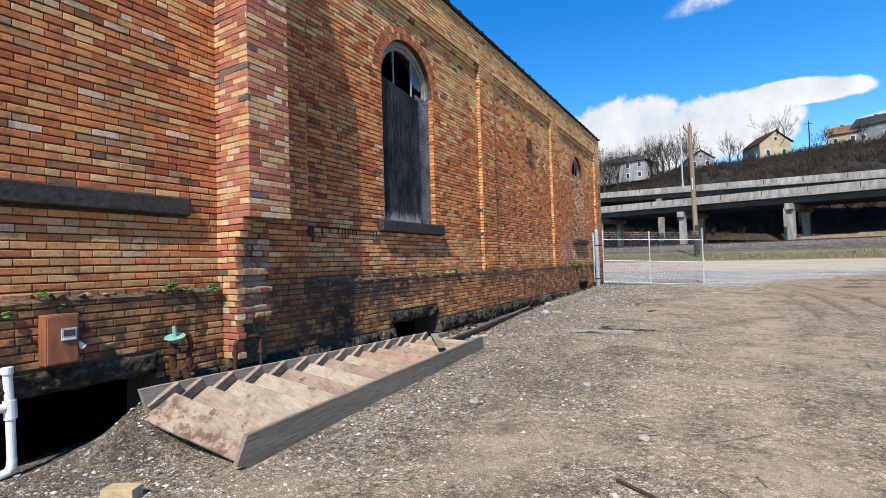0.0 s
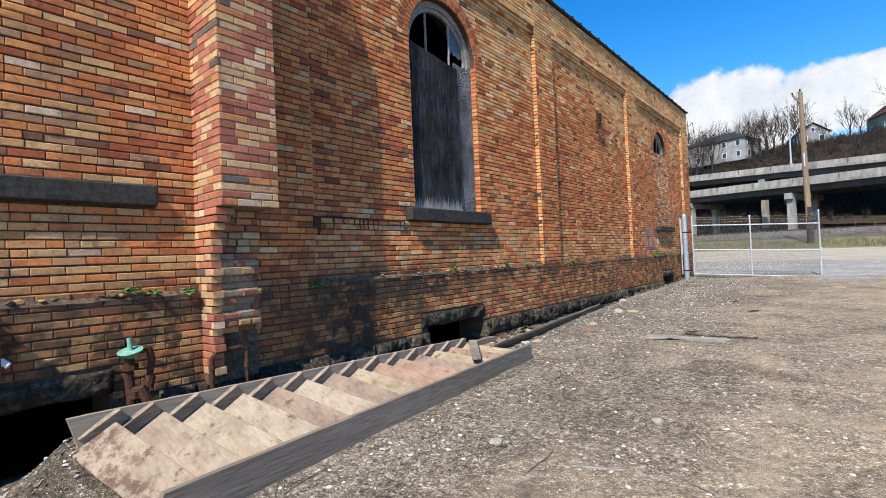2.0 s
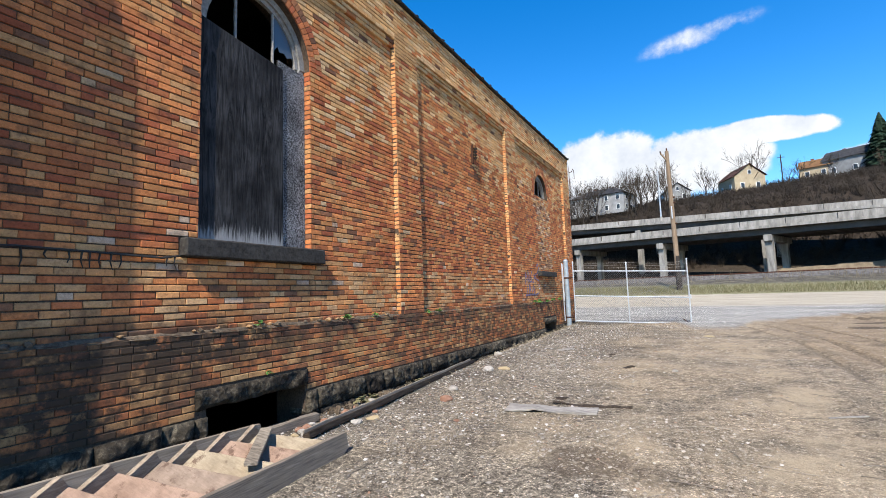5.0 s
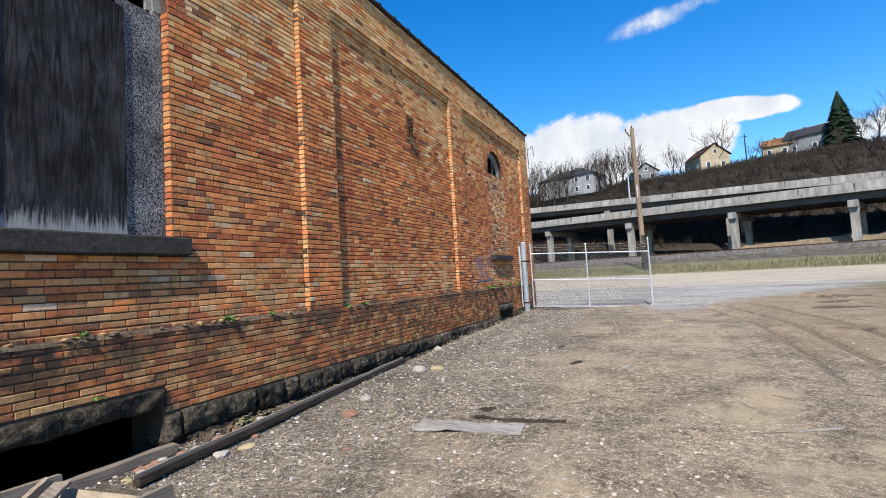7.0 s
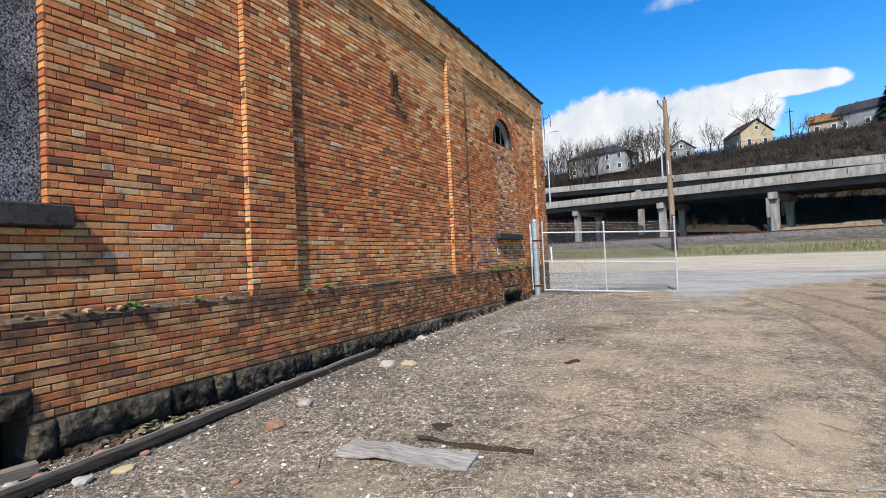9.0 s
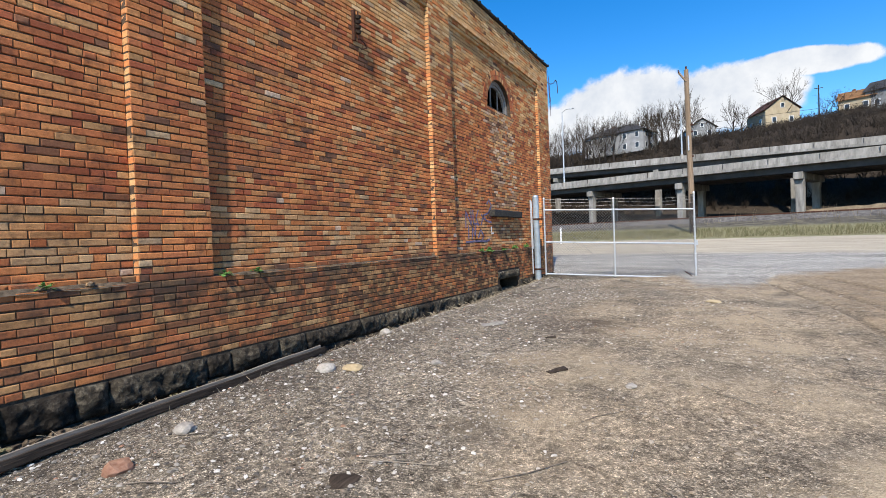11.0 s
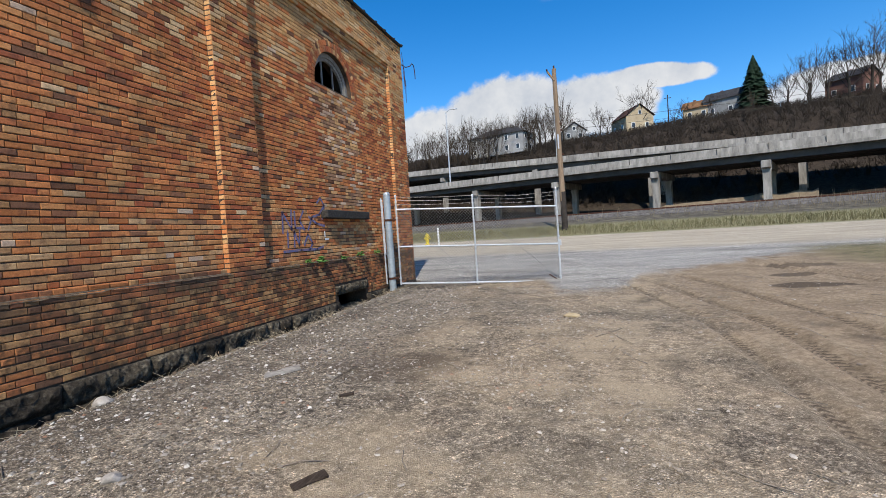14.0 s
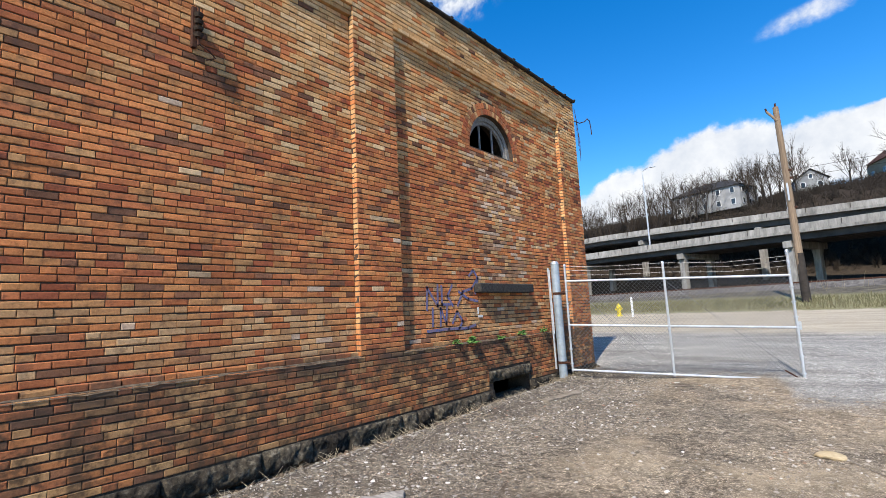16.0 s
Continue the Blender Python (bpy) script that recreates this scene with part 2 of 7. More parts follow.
def tread_material():
    m, nt, b = material("pale_weathered_tread", 0.85)
    rnd_ = nt.nodes.new("ShaderNodeObjectInfo").outputs["Random"]
    pos, _ = world_xyz(nt)
    mp = node(nt, "ShaderNodeMapping", Scale=(0.5, 3.0, 1))
    nt.links.new(pos, mp.inputs[0])
    grain = noise_of(nt, mp.outputs[0], 14, 6, 0.7)
    col = ramp(nt, rnd_, [(0, (0.30, 0.24, 0.185)), (0.25, (0.29, 0.2, 0.15)), (0.42, (0.32, 0.265, 0.20)), (0.68, (0.25, 0.19, 0.148)), (0.85, (0.31, 0.255, 0.18))], True)
    col = mix(nt, 0.8, col, ramp(nt, grain, [(0.3, (0.72, 0.7, 0.68)), (0.7, (1.18, 1.17, 1.15))]), "MULTIPLY")
    stain = between(nt, noise_of(nt, pos, 7.5, 6, 0.7), 0.55, 0.66)
    patch = between(nt, noise_of(nt, pos, 2.3, 3), 0.42, 0.56)
    col = mix(nt, maths(nt, "MULTIPLY", maths(nt, "MULTIPLY", stain, patch), 0.85), col, (0.10, 0.06, 0.043))
    # brown peeling stain on the lowest tread, dirt spots on the others
    worn = noise_of(nt, pos, 11, 5, 0.7)
    first = maths(nt, "SUBTRACT", 1.0, between(nt, _[1], 2.45, 2.62))
    col = mix(nt, maths(nt, "MULTIPLY", first, maths(nt, "MULTIPLY", between(nt, worn, 0.42, 0.6), 0.85)), col, (0.10, 0.058, 0.038))
    col = mix(nt, maths(nt, "MULTIPLY", between(nt, worn, 0.56, 0.68), 0.6), col, (0.15, 0.105, 0.075))
    col = mix(nt, 0.7, col, ramp(nt, noise_of(nt, pos, 4.5, 6, 0.65), [(0.34, (0.66, 0.62, 0.6)), (0.6, (1.12, 1.12, 1.12))]), "MULTIPLY")
    nt.links.new(col, b.inputs["Base Color"])
    bump(nt, b, grain, 0.4, 0.006)
    return m


M_TREAD = tread_material()
M_CLEAT = plain("cut_wood", (0.17, 0.125, 0.09), (0.36, 0.29, 0.22), 20, stretch=(2, 0.4, 2))
M_STRINGER = plain("grey_timber", (0.11, 0.09, 0.072), (0.26, 0.218, 0.176), 30, stretch=(2.6, 0.09, 2.6), relief=0.5, dist=0.005)
M_INNERWOOD = plain("tan_timber", (0.17, 0.138, 0.108), (0.32, 0.27, 0.215), 26, stretch=(2.6, 0.1, 2.6), relief=0.5, dist=0.005)
M_OLDWOOD = plain("old_board", (0.10, 0.082, 0.065), (0.34, 0.29, 0.23), 14, stretch=(0.4, 2.5, 2.5), relief=0.5)
M_DARKWOOD = plain("dark_rail_timber", (0.018, 0.013, 0.010), (0.08, 0.060, 0.045), 14, stretch=(3, 0.3, 3), relief=0.6)
M_RUST = plain("rusted_iron", (0.03, 0.014, 0.01), (0.10, 0.045, 0.028), 30, 0.85, relief=0.6)
M_RUSTBOX = plain("rusted_sheet", (0.13, 0.042, 0.018), (0.30, 0.105, 0.04), 12, 0.7, stretch=(1, 1, 0.35))
M_GALV = plain("galvanised_pipe", (0.42, 0.44, 0.46), (0.62, 0.64, 0.66), 14, 0.45, 0.5, relief=0.1)
M_POST = plain("blue_grey_post", (0.26, 0.31, 0.35), (0.42, 0.48, 0.53), 9, 0.5, 0.35, relief=0.15)
M_WIRE = plain("wire", (0.16, 0.15, 0.14), (0.28, 0.27, 0.26), 30, 0.5, 0.6)
M_PVC = plain("white_pipe", (0.68, 0.68, 0.66), (0.8, 0.8, 0.78), 10, 0.4, relief=0.05)
M_COPPER = plain("green_copper", (0.10, 0.28, 0.21), (0.25, 0.47, 0.37), 22, 0.8)
M_CONC = plain("bridge_concrete", (0.14, 0.132, 0.118), (0.38, 0.36, 0.325), 1.6, relief=0.4, dist=0.05, stretch=(1, 1, 0.22), detail=9)
# concrete with under-deck shade in its tone for girders; also the parapet joints
M_CONC_DARK = plain("girder_shade_and_joints", (0.06, 0.056, 0.05), (0.11, 0.10, 0.092), 0.6)
M_POLE = plain("pole_wood", (0.15, 0.105, 0.07), (0.30, 0.22, 0.15), 9, stretch=(3, 3, 0.15), relief=0.5)
M_BARK = plain("bark", (0.025, 0.021, 0.018), (0.06, 0.05, 0.043), 3)
M_TWIG = plain("twigs", (0.03, 0.023, 0.017), (0.08, 0.062, 0.046), 0.4)
M_NEEDLE = plain("needles", (0.008, 0.02, 0.012), (0.03, 0.055, 0.03), 2.0)
M_LEAF = plain("green_leaf", (0.05, 0.12, 0.028), (0.13, 0.24, 0.06), 30)
M_DRYGRASS = plain("verge_grass", (0.10, 0.095, 0.04), (0.25, 0.215, 0.12), 0.5)
M_STRAW = plain("dry_reed", (0.15, 0.12, 0.08), (0.27, 0.22, 0.15), 0.8)
M_BANK = plain("bare_earth", (0.12, 0.09, 0.06), (0.22, 0.175, 0.12), 1.2, relief=0.5)
M_BALLAST = plain("ballast", (0.05, 0.045, 0.04), (0.17, 0.155, 0.14), 4, relief=0.8)
M_YELLOW = plain("yellow_paint", (0.55, 0.42, 0.03), (0.75, 0.6, 0.06), 12, 0.5)
M_ORANGEPAINT = plain("orange_paint", (0.45, 0.07, 0.015), (0.6, 0.13, 0.03), 8, 0.6)
M_HOUSE = {
    "tan": plain("tan_siding", (0.34, 0.275, 0.18), (0.44, 0.365, 0.25), 1.2),
    "white": plain("white_siding", (0.24, 0.24, 0.24), (0.34, 0.34, 0.335), 1.0),
    "grey": plain("grey_siding", (0.19, 0.2, 0.2), (0.28, 0.285, 0.29), 1.0),
    "red": plain("red_brick_house", (0.14, 0.075, 0.058), (0.2, 0.11, 0.085), 1.0),
}
M_SHINGLE = {
    "brown": plain("brown_shingle", (0.10, 0.055, 0.045), (0.18, 0.1, 0.08), 2.0),
    "dark": plain("dark_shingle", (0.05, 0.05, 0.055), (0.11, 0.11, 0.115), 2.0),
    "orange": plain("orange_shingle", (0.32, 0.17, 0.08), (0.42, 0.24, 0.12), 2.0),
}
M_TRIMWHITE = plain("white_trim", (0.62, 0.62, 0.6), (0.74, 0.74, 0.72), 3)


def glass_material(name, tint, rough=0.08):
    m, nt, b = material(name, rough)
    b.inputs["Base Color"].default_value = (*tint, 1)
    b.inputs["Specular IOR Level"].default_value = 0.8
    return m


M_FARGLASS = glass_material("window_glass", (0.03, 0.035, 0.04))
M_PANE = glass_material("dusty_pane", (0.07, 0.085, 0.10), 0.25)


def pebble_material():
    m, nt, b = material("pebbles", 0.9)
    rnd = nt.nodes.new("ShaderNodeNewGeometry").outputs["Random Per Island"]
    col = ramp(nt, rnd, [(0, (0.10, 0.09, 0.08)), (0.24, (0.22, 0.20, 0.175)), (0.48, (0.34, 0.31, 0.275)), (0.68, (0.20, 0.155, 0.115)), (0.80, (0.50, 0.47, 0.43)), (0.92, (0.66, 0.63, 0.59)), (0.975, (0.30, 0.17, 0.115))], True)
    pos, xyz = world_xyz(nt)
    dust = between(nt, maths(nt, "ADD", xyz[0], maths(nt, "MULTIPLY", noise_of(nt, pos, 0.5, 3), 4.0)), -1.5, 2.0)
    col = mix(nt, maths(nt, "MULTIPLY", dust, 0.5), col, (0.33, 0.26, 0.18))
    g = noise_of(nt, pos, 90, 3)
    col = mix(nt, 0.7, col, ramp(nt, g, [(0.3, (0.75, 0.73, 0.7)), (0.7, (1.1, 1.1, 1.1))]), "MULTIPLY")
    nt.links.new(col, b.inputs["Base Color"])
    return m


M_PEBBLE = pebble_material()


def ground_material():
    m, nt, b = material("yard_ground", 0.95)
    pos, xyz = world_xyz(nt)
    X, Y = xyz[0], xyz[1]
    big, mid = noise_of(nt, pos, 0.32, 5, 0.6), noise_of(nt, pos, 1.7, 5, 0.65)
    fine, grit = noise_of(nt, pos, 14, 5, 0.75), noise_of(nt, pos, 75, 3, 0.7)
    chip = []
    for scale in (110, 48, 20):                 # chips of three sizes, each of one tone
        v = node(nt, "ShaderNodeTexVoronoi", Scale=scale)
        nt.links.new(pos, v.inputs["Vector"])
        one = nt.nodes.new("ShaderNodeSeparateColor")
        nt.links.new(v.outputs["Color"], one.inputs[0])
        chip.append((v.outputs["Distance"], one.outputs[0]))
    vor = chip[0][0]
    cell = ramp(nt, chip[0][1], [(0, (0.42, 0.41, 0.40)), (0.55, (0.85, 0.84, 0.82)), (0.8, (1.3, 1.28, 1.25)), (1, (2.3, 2.25, 2.18))])
    cell2 = ramp(nt, chip[1][1], [(0, (0.5, 0.49, 0.48)), (0.6, (0.98, 0.98, 0.98)), (0.9, (1.3, 1.28, 1.25)), (1, (1.6, 1.57, 1.52))])
    cell3 = ramp(nt, chip[2][1], [(0, (0.72, 0.7, 0.68)), (0.8, (1.08, 1.08, 1.08)), (1, (1.3, 1.28, 1.24))])
    cell = mix(nt, 0.9, cell, cell2, "MULTIPLY")
    cell = mix(nt, 0.55, cell, cell3, "MULTIPLY")
    gravel = mix(nt, 1.0, ramp(nt, fine, [(0.32, (0.065, 0.054, 0.042)), (0.68, (0.40, 0.352, 0.282))]), cell, "MULTIPLY")
    dirt = ramp(nt, fine, [(0.3, (0.14, 0.108, 0.074)), (0.7, (0.51, 0.422, 0.312))])
    dirt = mix(nt, 0.62, dirt, cell, "MULTIPLY")
    dirt = mix(nt, 0.8, dirt, ramp(nt, mid, [(0.32, (0.6, 0.57, 0.53)), (0.66, (1.2, 1.18, 1.14))]), "MULTIPLY")
    gravel = mix(nt, 0.8, gravel, ramp(nt, mid, [(0.32, (0.6, 0.58, 0.56)), (0.66, (1.25, 1.24, 1.22))]), "MULTIPLY")
    # sandy bare patches
    sand = ramp(nt, grit, [(0.3, (0.27, 0.205, 0.13)), (0.7, (0.52, 0.415, 0.28))])
    dirt = mix(nt, maths(nt, "MULTIPLY", between(nt, noise_of(nt, pos, 0.75, 6, 0.62), 0.46, 0.62), 0.9), dirt, sand)
    # packed dirt shows through away from the wall and along the wheel tracks
    away = between(nt, maths(nt, "ADD", X, maths(nt, "MULTIPLY", maths(nt, "SUBTRACT", big, 0.5), 9.0)), -3.0, -0.6)
    patch = between(nt, maths(nt, "ADD", maths(nt, "MULTIPLY", mid, 0.45), maths(nt, "MULTIPLY", big, 0.55)), 0.42, 0.56)
    dirtmask = maths(nt, "MULTIPLY", away, maths(nt, "ADD", maths(nt, "MULTIPLY", patch, 0.68), 0.32), True)
    col = mix(nt, dirtmask, gravel, dirt)
    # bare dirt on the far side of the yard, pressed by wheels
    bare = maths(nt, "MULTIPLY", between(nt, maths(nt, "ADD", X, maths(nt, "MULTIPLY", mid, 2.0)), 1.6, 3.2), between(nt, Y, 11.5, 15.0))
    soil = mix(nt, 0.8, ramp(nt, fine, [(0.3, (0.19, 0.14, 0.088)), (0.7, (0.40, 0.305, 0.205))]), ramp(nt, mid, [(0.32, (0.7, 0.68, 0.66)), (0.66, (1.15, 1.14, 1.12))]), "MULTIPLY")
    col = mix(nt, maths(nt, "MULTIPLY", bare, 0.9), col, soil)
    q = maths(nt, "SUBTRACT", Y, 13.5)
    line = maths(nt, "SUBTRACT", X, maths(nt, "SUBTRACT", 2.13, maths(nt, "MULTIPLY", maths(nt, "MULTIPLY", q, q), 0.0195)))
    for off, wide in ((-0.6, 0.06), (0.0, 0.09), (0.85, 0.10), (3.2, 0.1), (3.6, 0.1)):
        d = maths(nt, "ABSOLUTE", maths(nt, "ADD", maths(nt, "SUBTRACT", line, off), maths(nt, "MULTIPLY", maths(nt, "SUBTRACT", fine, 0.5), 0.12)))
        tread = maths(nt, "MULTIPLY", maths(nt, "SUBTRACT", 1.0, between(nt, d, wide * 0.5, wide * 1.2)), maths(nt, "MULTIPLY", between(nt, Y, 10.5, 13.0), maths(nt, "SUBTRACT", 1.0, between(nt, Y, 20.5, 22.5))))
        lug = maths(nt, "ADD", 0.55, maths(nt, "MULTIPLY", maths(nt, "SINE", maths(nt, "MULTIPLY", maths(nt, "ADD", Y, maths(nt, "MULTIPLY", d, 1.5)), 70.0)), 0.45))
        tread = maths(nt, "MULTIPLY", tread, maths(nt, "MULTIPLY", lug, between(nt, mid, 0.36, 0.52)))
        col = mix(nt, maths(nt, "MULTIPLY", tread, 0.85), col, (0.075, 0.055, 0.038))
    # sooty soil along the foot of the wall
    soil2 = maths(nt, "SUBTRACT", 1.0, between(nt, maths(nt, "ADD", X, maths(nt, "MULTIPLY", maths(nt, "SUBTRACT", mid, 0.5), 1.6)), -4.5, -3.4))
    col = mix(nt, maths(nt, "MULTIPLY", soil2, 0.55), col, (0.045, 0.036, 0.03))
    # damp dark patches
    damp = between(nt, noise_of(nt, pos, 0.9, 3, 0.5), 0.60, 0.72)
    col = mix(nt, maths(nt, "MULTIPLY", damp, 0.55), col, (0.075, 0.06, 0.045))
    # shallow muddy hollows
    for px, py, wx, wy, k in ((3.44, 19.7, 0.62, 0.3, 0.85), (3.7, 21.1, 0.45, 0.3, 0.75), (4.3, 22.6, 0.7, 0.35, 0.6), (-1.33, 7.7, 0.5, 0.4, 0.6), (-2.1, 14.7, 0.8, 0.55, 0.55)):
        ex = maths(nt, "MULTIPLY", maths(nt, "SUBTRACT", X, px), 1 / wx)
        ey = maths(nt, "MULTIPLY", maths(nt, "SUBTRACT", Y, py), 1 / wy)
        rad = maths(nt, "ADD", maths(nt, "MULTIPLY", ex, ex), maths(nt, "MULTIPLY", ey, ey))
        rad = maths(nt, "ADD", rad, maths(nt, "MULTIPLY", maths(nt, "SUBTRACT", mid, 0.5), 2.2))
        col = mix(nt, maths(nt, "MULTIPLY", maths(nt, "SUBTRACT", 1.0, between(nt, rad, 0.6, 1.15)), k), col, (0.075, 0.055, 0.038))
    # concrete apron outside the gate
    edge = maths(nt, "ADD", Y, maths(nt, "MULTIPLY", maths(nt, "SUBTRACT", mid, 0.5), 2.2))
    edge = maths(nt, "SUBTRACT", edge, maths(nt, "MULTIPLY", between(nt, X, -0.5, 7.0), 4.0))
    spill = maths(nt, "SUBTRACT", 1.0, between(nt, maths(nt, "ABSOLUTE", maths(nt, "ADD", X, 0.15)), 0.4, 1.2))
    edge = maths(nt, "ADD", edge, maths(nt, "MULTIPLY", spill, 2.2))
    apron = between(nt, edge, 21.2, 22.2)
    conc = mix(nt, 0.75, ramp(nt, fine, [(0.3, (0.26, 0.25, 0.228)), (0.7, (0.46, 0.44, 0.405))]), cell, "MULTIPLY")
    flow = nt.nodes.new("ShaderNodeMapping")
    flow.inputs["Scale"].default_value = (0.35, 1.6, 1)
    nt.links.new(pos, flow.inputs[0])
    streak = noise_of(nt, flow.outputs[0], 1.1, 6, 0.65)
    conc = mix(nt, 0.85, conc, ramp(nt, streak, [(0.34, (0.55, 0.54, 0.53)), (0.5, (0.95, 0.95, 0.94)), (0.66, (1.25, 1.24, 1.22))]), "MULTIPLY")
    col = mix(nt, apron, col, conc)
    # thin scrubby turf between the yard and the road
    turf = maths(nt, "MULTIPLY", between(nt, maths(nt, "ADD", X, maths(nt, "MULTIPLY", fine, 1.5)), 5.4, 7.2), maths(nt, "MULTIPLY", between(nt, Y, 22.0, 23.0), maths(nt, "SUBTRACT", 1.0, between(nt, Y, 26.0, 27.2))))
    col = mix(nt, maths(nt, "MULTIPLY", turf, between(nt, fine, 0.36, 0.52)), col, mix(nt, 0.7, ramp(nt, grit, [(0.3, (0.08, 0.08, 0.035)), (0.7, (0.25, 0.21, 0.12))]), ramp(nt, mid, [(0.36, (0.5, 0.5, 0.5)), (0.6, (1.3, 1.25, 1.15))]), "MULTIPLY"))
    # sandy road, verge and ballast beyond
    yr = maths(nt, "ADD", maths(nt, "ADD", Y, maths(nt, "MULTIPLY", maths(nt, "SUBTRACT", mid, 0.5), 1.6)), maths(nt, "MULTIPLY", X, 0.12))
    col = mix(nt, between(nt, yr, 27.5, 29.5), col, mix(nt, 0.7, ramp(nt, fine, [(0.3, (0.35, 0.295, 0.215)), (0.7, (0.52, 0.45, 0.345))]), ramp(nt, streak, [(0.34, (0.7, 0.69, 0.67)), (0.64, (1.15, 1.14, 1.12))]), "MULTIPLY"))
    col = mix(nt, between(nt, yr, 37.0, 38.0), col, ramp(nt, fine, [(0.3, (0.10, 0.105, 0.04)), (0.5, (0.2, 0.185, 0.09)), (0.68, (0.36, 0.31, 0.2))]))
    col = mix(nt, between(nt, yr, 42.6, 44.5), col, ramp(nt, mid, [(0.3, (0.05, 0.043, 0.034)), (0.52, (0.11, 0.095, 0.07)), (0.7, (0.2, 0.17, 0.11))]))
    # ground towards the bridges: the shade of the decks is put into the colour
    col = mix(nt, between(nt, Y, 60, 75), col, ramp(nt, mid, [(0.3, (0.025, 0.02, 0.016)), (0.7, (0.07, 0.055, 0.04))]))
    # hill ground darker again, with deck and cloud shade in its tone
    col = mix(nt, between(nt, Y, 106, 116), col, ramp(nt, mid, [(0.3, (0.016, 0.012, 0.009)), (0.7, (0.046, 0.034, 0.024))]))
    nt.links.new(col, b.inputs["Base Color"])
    h = maths(nt, "ADD", maths(nt, "MULTIPLY", fine, 0.6), maths(nt, "ADD", maths(nt, "MULTIPLY", vor, 0.8), maths(nt, "MULTIPLY", chip[1][1], 0.5)))
    h = maths(nt, "ADD", h, maths(nt, "MULTIPLY", grit, 0.25))
    bump(nt, b, h, 0.8, 0.016)
    return m


M_GROUND = ground_material()


# ---- mesh helpers ----
def link_mesh(name, verts, faces, mat, parent=None, smooth=False):
    me = bpy.data.meshes.new(name)
    me.from_pydata(verts, [], faces)
    if smooth:
        me.polygons.foreach_set("use_smooth", [True] * len(me.polygons))
    me.materials.append(mat)
    ob = new(name, me)
    ob.parent = parent
    return ob


def part(name, bm, mat, parent=None, label="", smooth=False):
    me = bpy.data.meshes.new(name)
    bmesh.ops.recalc_face_normals(bm, faces=bm.faces)
    bm.to_mesh(me)
    bm.free()
    if smooth:
        me.polygons.foreach_set("use_smooth", [True] * len(me.polygons))
    me.materials.append(mat)
    ob = new(name, me)
    ob.parent = parent
    return tagged(ob, label)


def holder(name, label, category, group="", kind="", at=(0, 0, 0)):
    ob = new(name)
    ob.empty_display_size = 0.1
    ob.location = at
    return tagged(ob, label, category, group, kind)


def add_box(bm, centre, size, turn=None, bevel=0.0):
    m = Matrix.Translation(centre) @ (turn.to_4x4() if turn is not None else Matrix()) @ Matrix.Diagonal((*size, 1))
    made = bmesh.ops.create_cube(bm, size=1, matrix=m)
    if bevel:
        edges = list({e for v in made["verts"] for e in v.link_edges})
        bmesh.ops.bevel(bm, geom=edges, offset=bevel, segments=1, affect="EDGES")
    return bm


def boxed(centre, size, turn=None, bevel=0.0):
    return add_box(bmesh.new(), centre, size, turn, bevel)


def beam(bm, a, b, w, h, up=(0, 0, 1), bevel=0.0):
    """A board from a to b, w wide, h high."""
    a, b = Vector(a), Vector(b)
    y = (b - a).normalized()
    x = y.cross(Vector(up)).normalized()
    z = x.cross(y)
    turn = Matrix((x, y, z)).transposed()
    return add_box(bm, (a + b) / 2, (w, (b - a).length, h), turn, bevel)


def add_tube(bm, pts, r, sides=8, r_end=None, caps=True):
    pts = [Vector(p) for p in pts]
    rings = []
    for i, p in enumerate(pts):
        d = (pts[min(i + 1, len(pts) - 1)] - pts[max(i - 1, 0)]).normalized()
        x = d.orthogonal().normalized() if not rings else (last - d * last.dot(d)).normalized()
        last = x
        y = d.cross(x)
        rr = r if r_end is None else r + (r_end - r) * i / (len(pts) - 1)
        rings.append([bm.verts.new(p + (x * math.cos(k * 2 * math.pi / sides) + y * math.sin(k * 2 * math.pi / sides)) * rr) for k in range(sides)])
    for a, b in zip(rings, rings[1:]):
        for k in range(sides):
            bm.faces.new((a[k], a[(k + 1) % sides], b[(k + 1) % sides], b[k]))
    if caps:
        bm.faces.new(rings[0][::-1])
        bm.faces.new(rings[-1])
    return bm


def tube(pts, r, sides=8, r_end=None):
    return add_tube(bmesh.new(), pts, r, sides, r_end)


chips = random.Random(77)


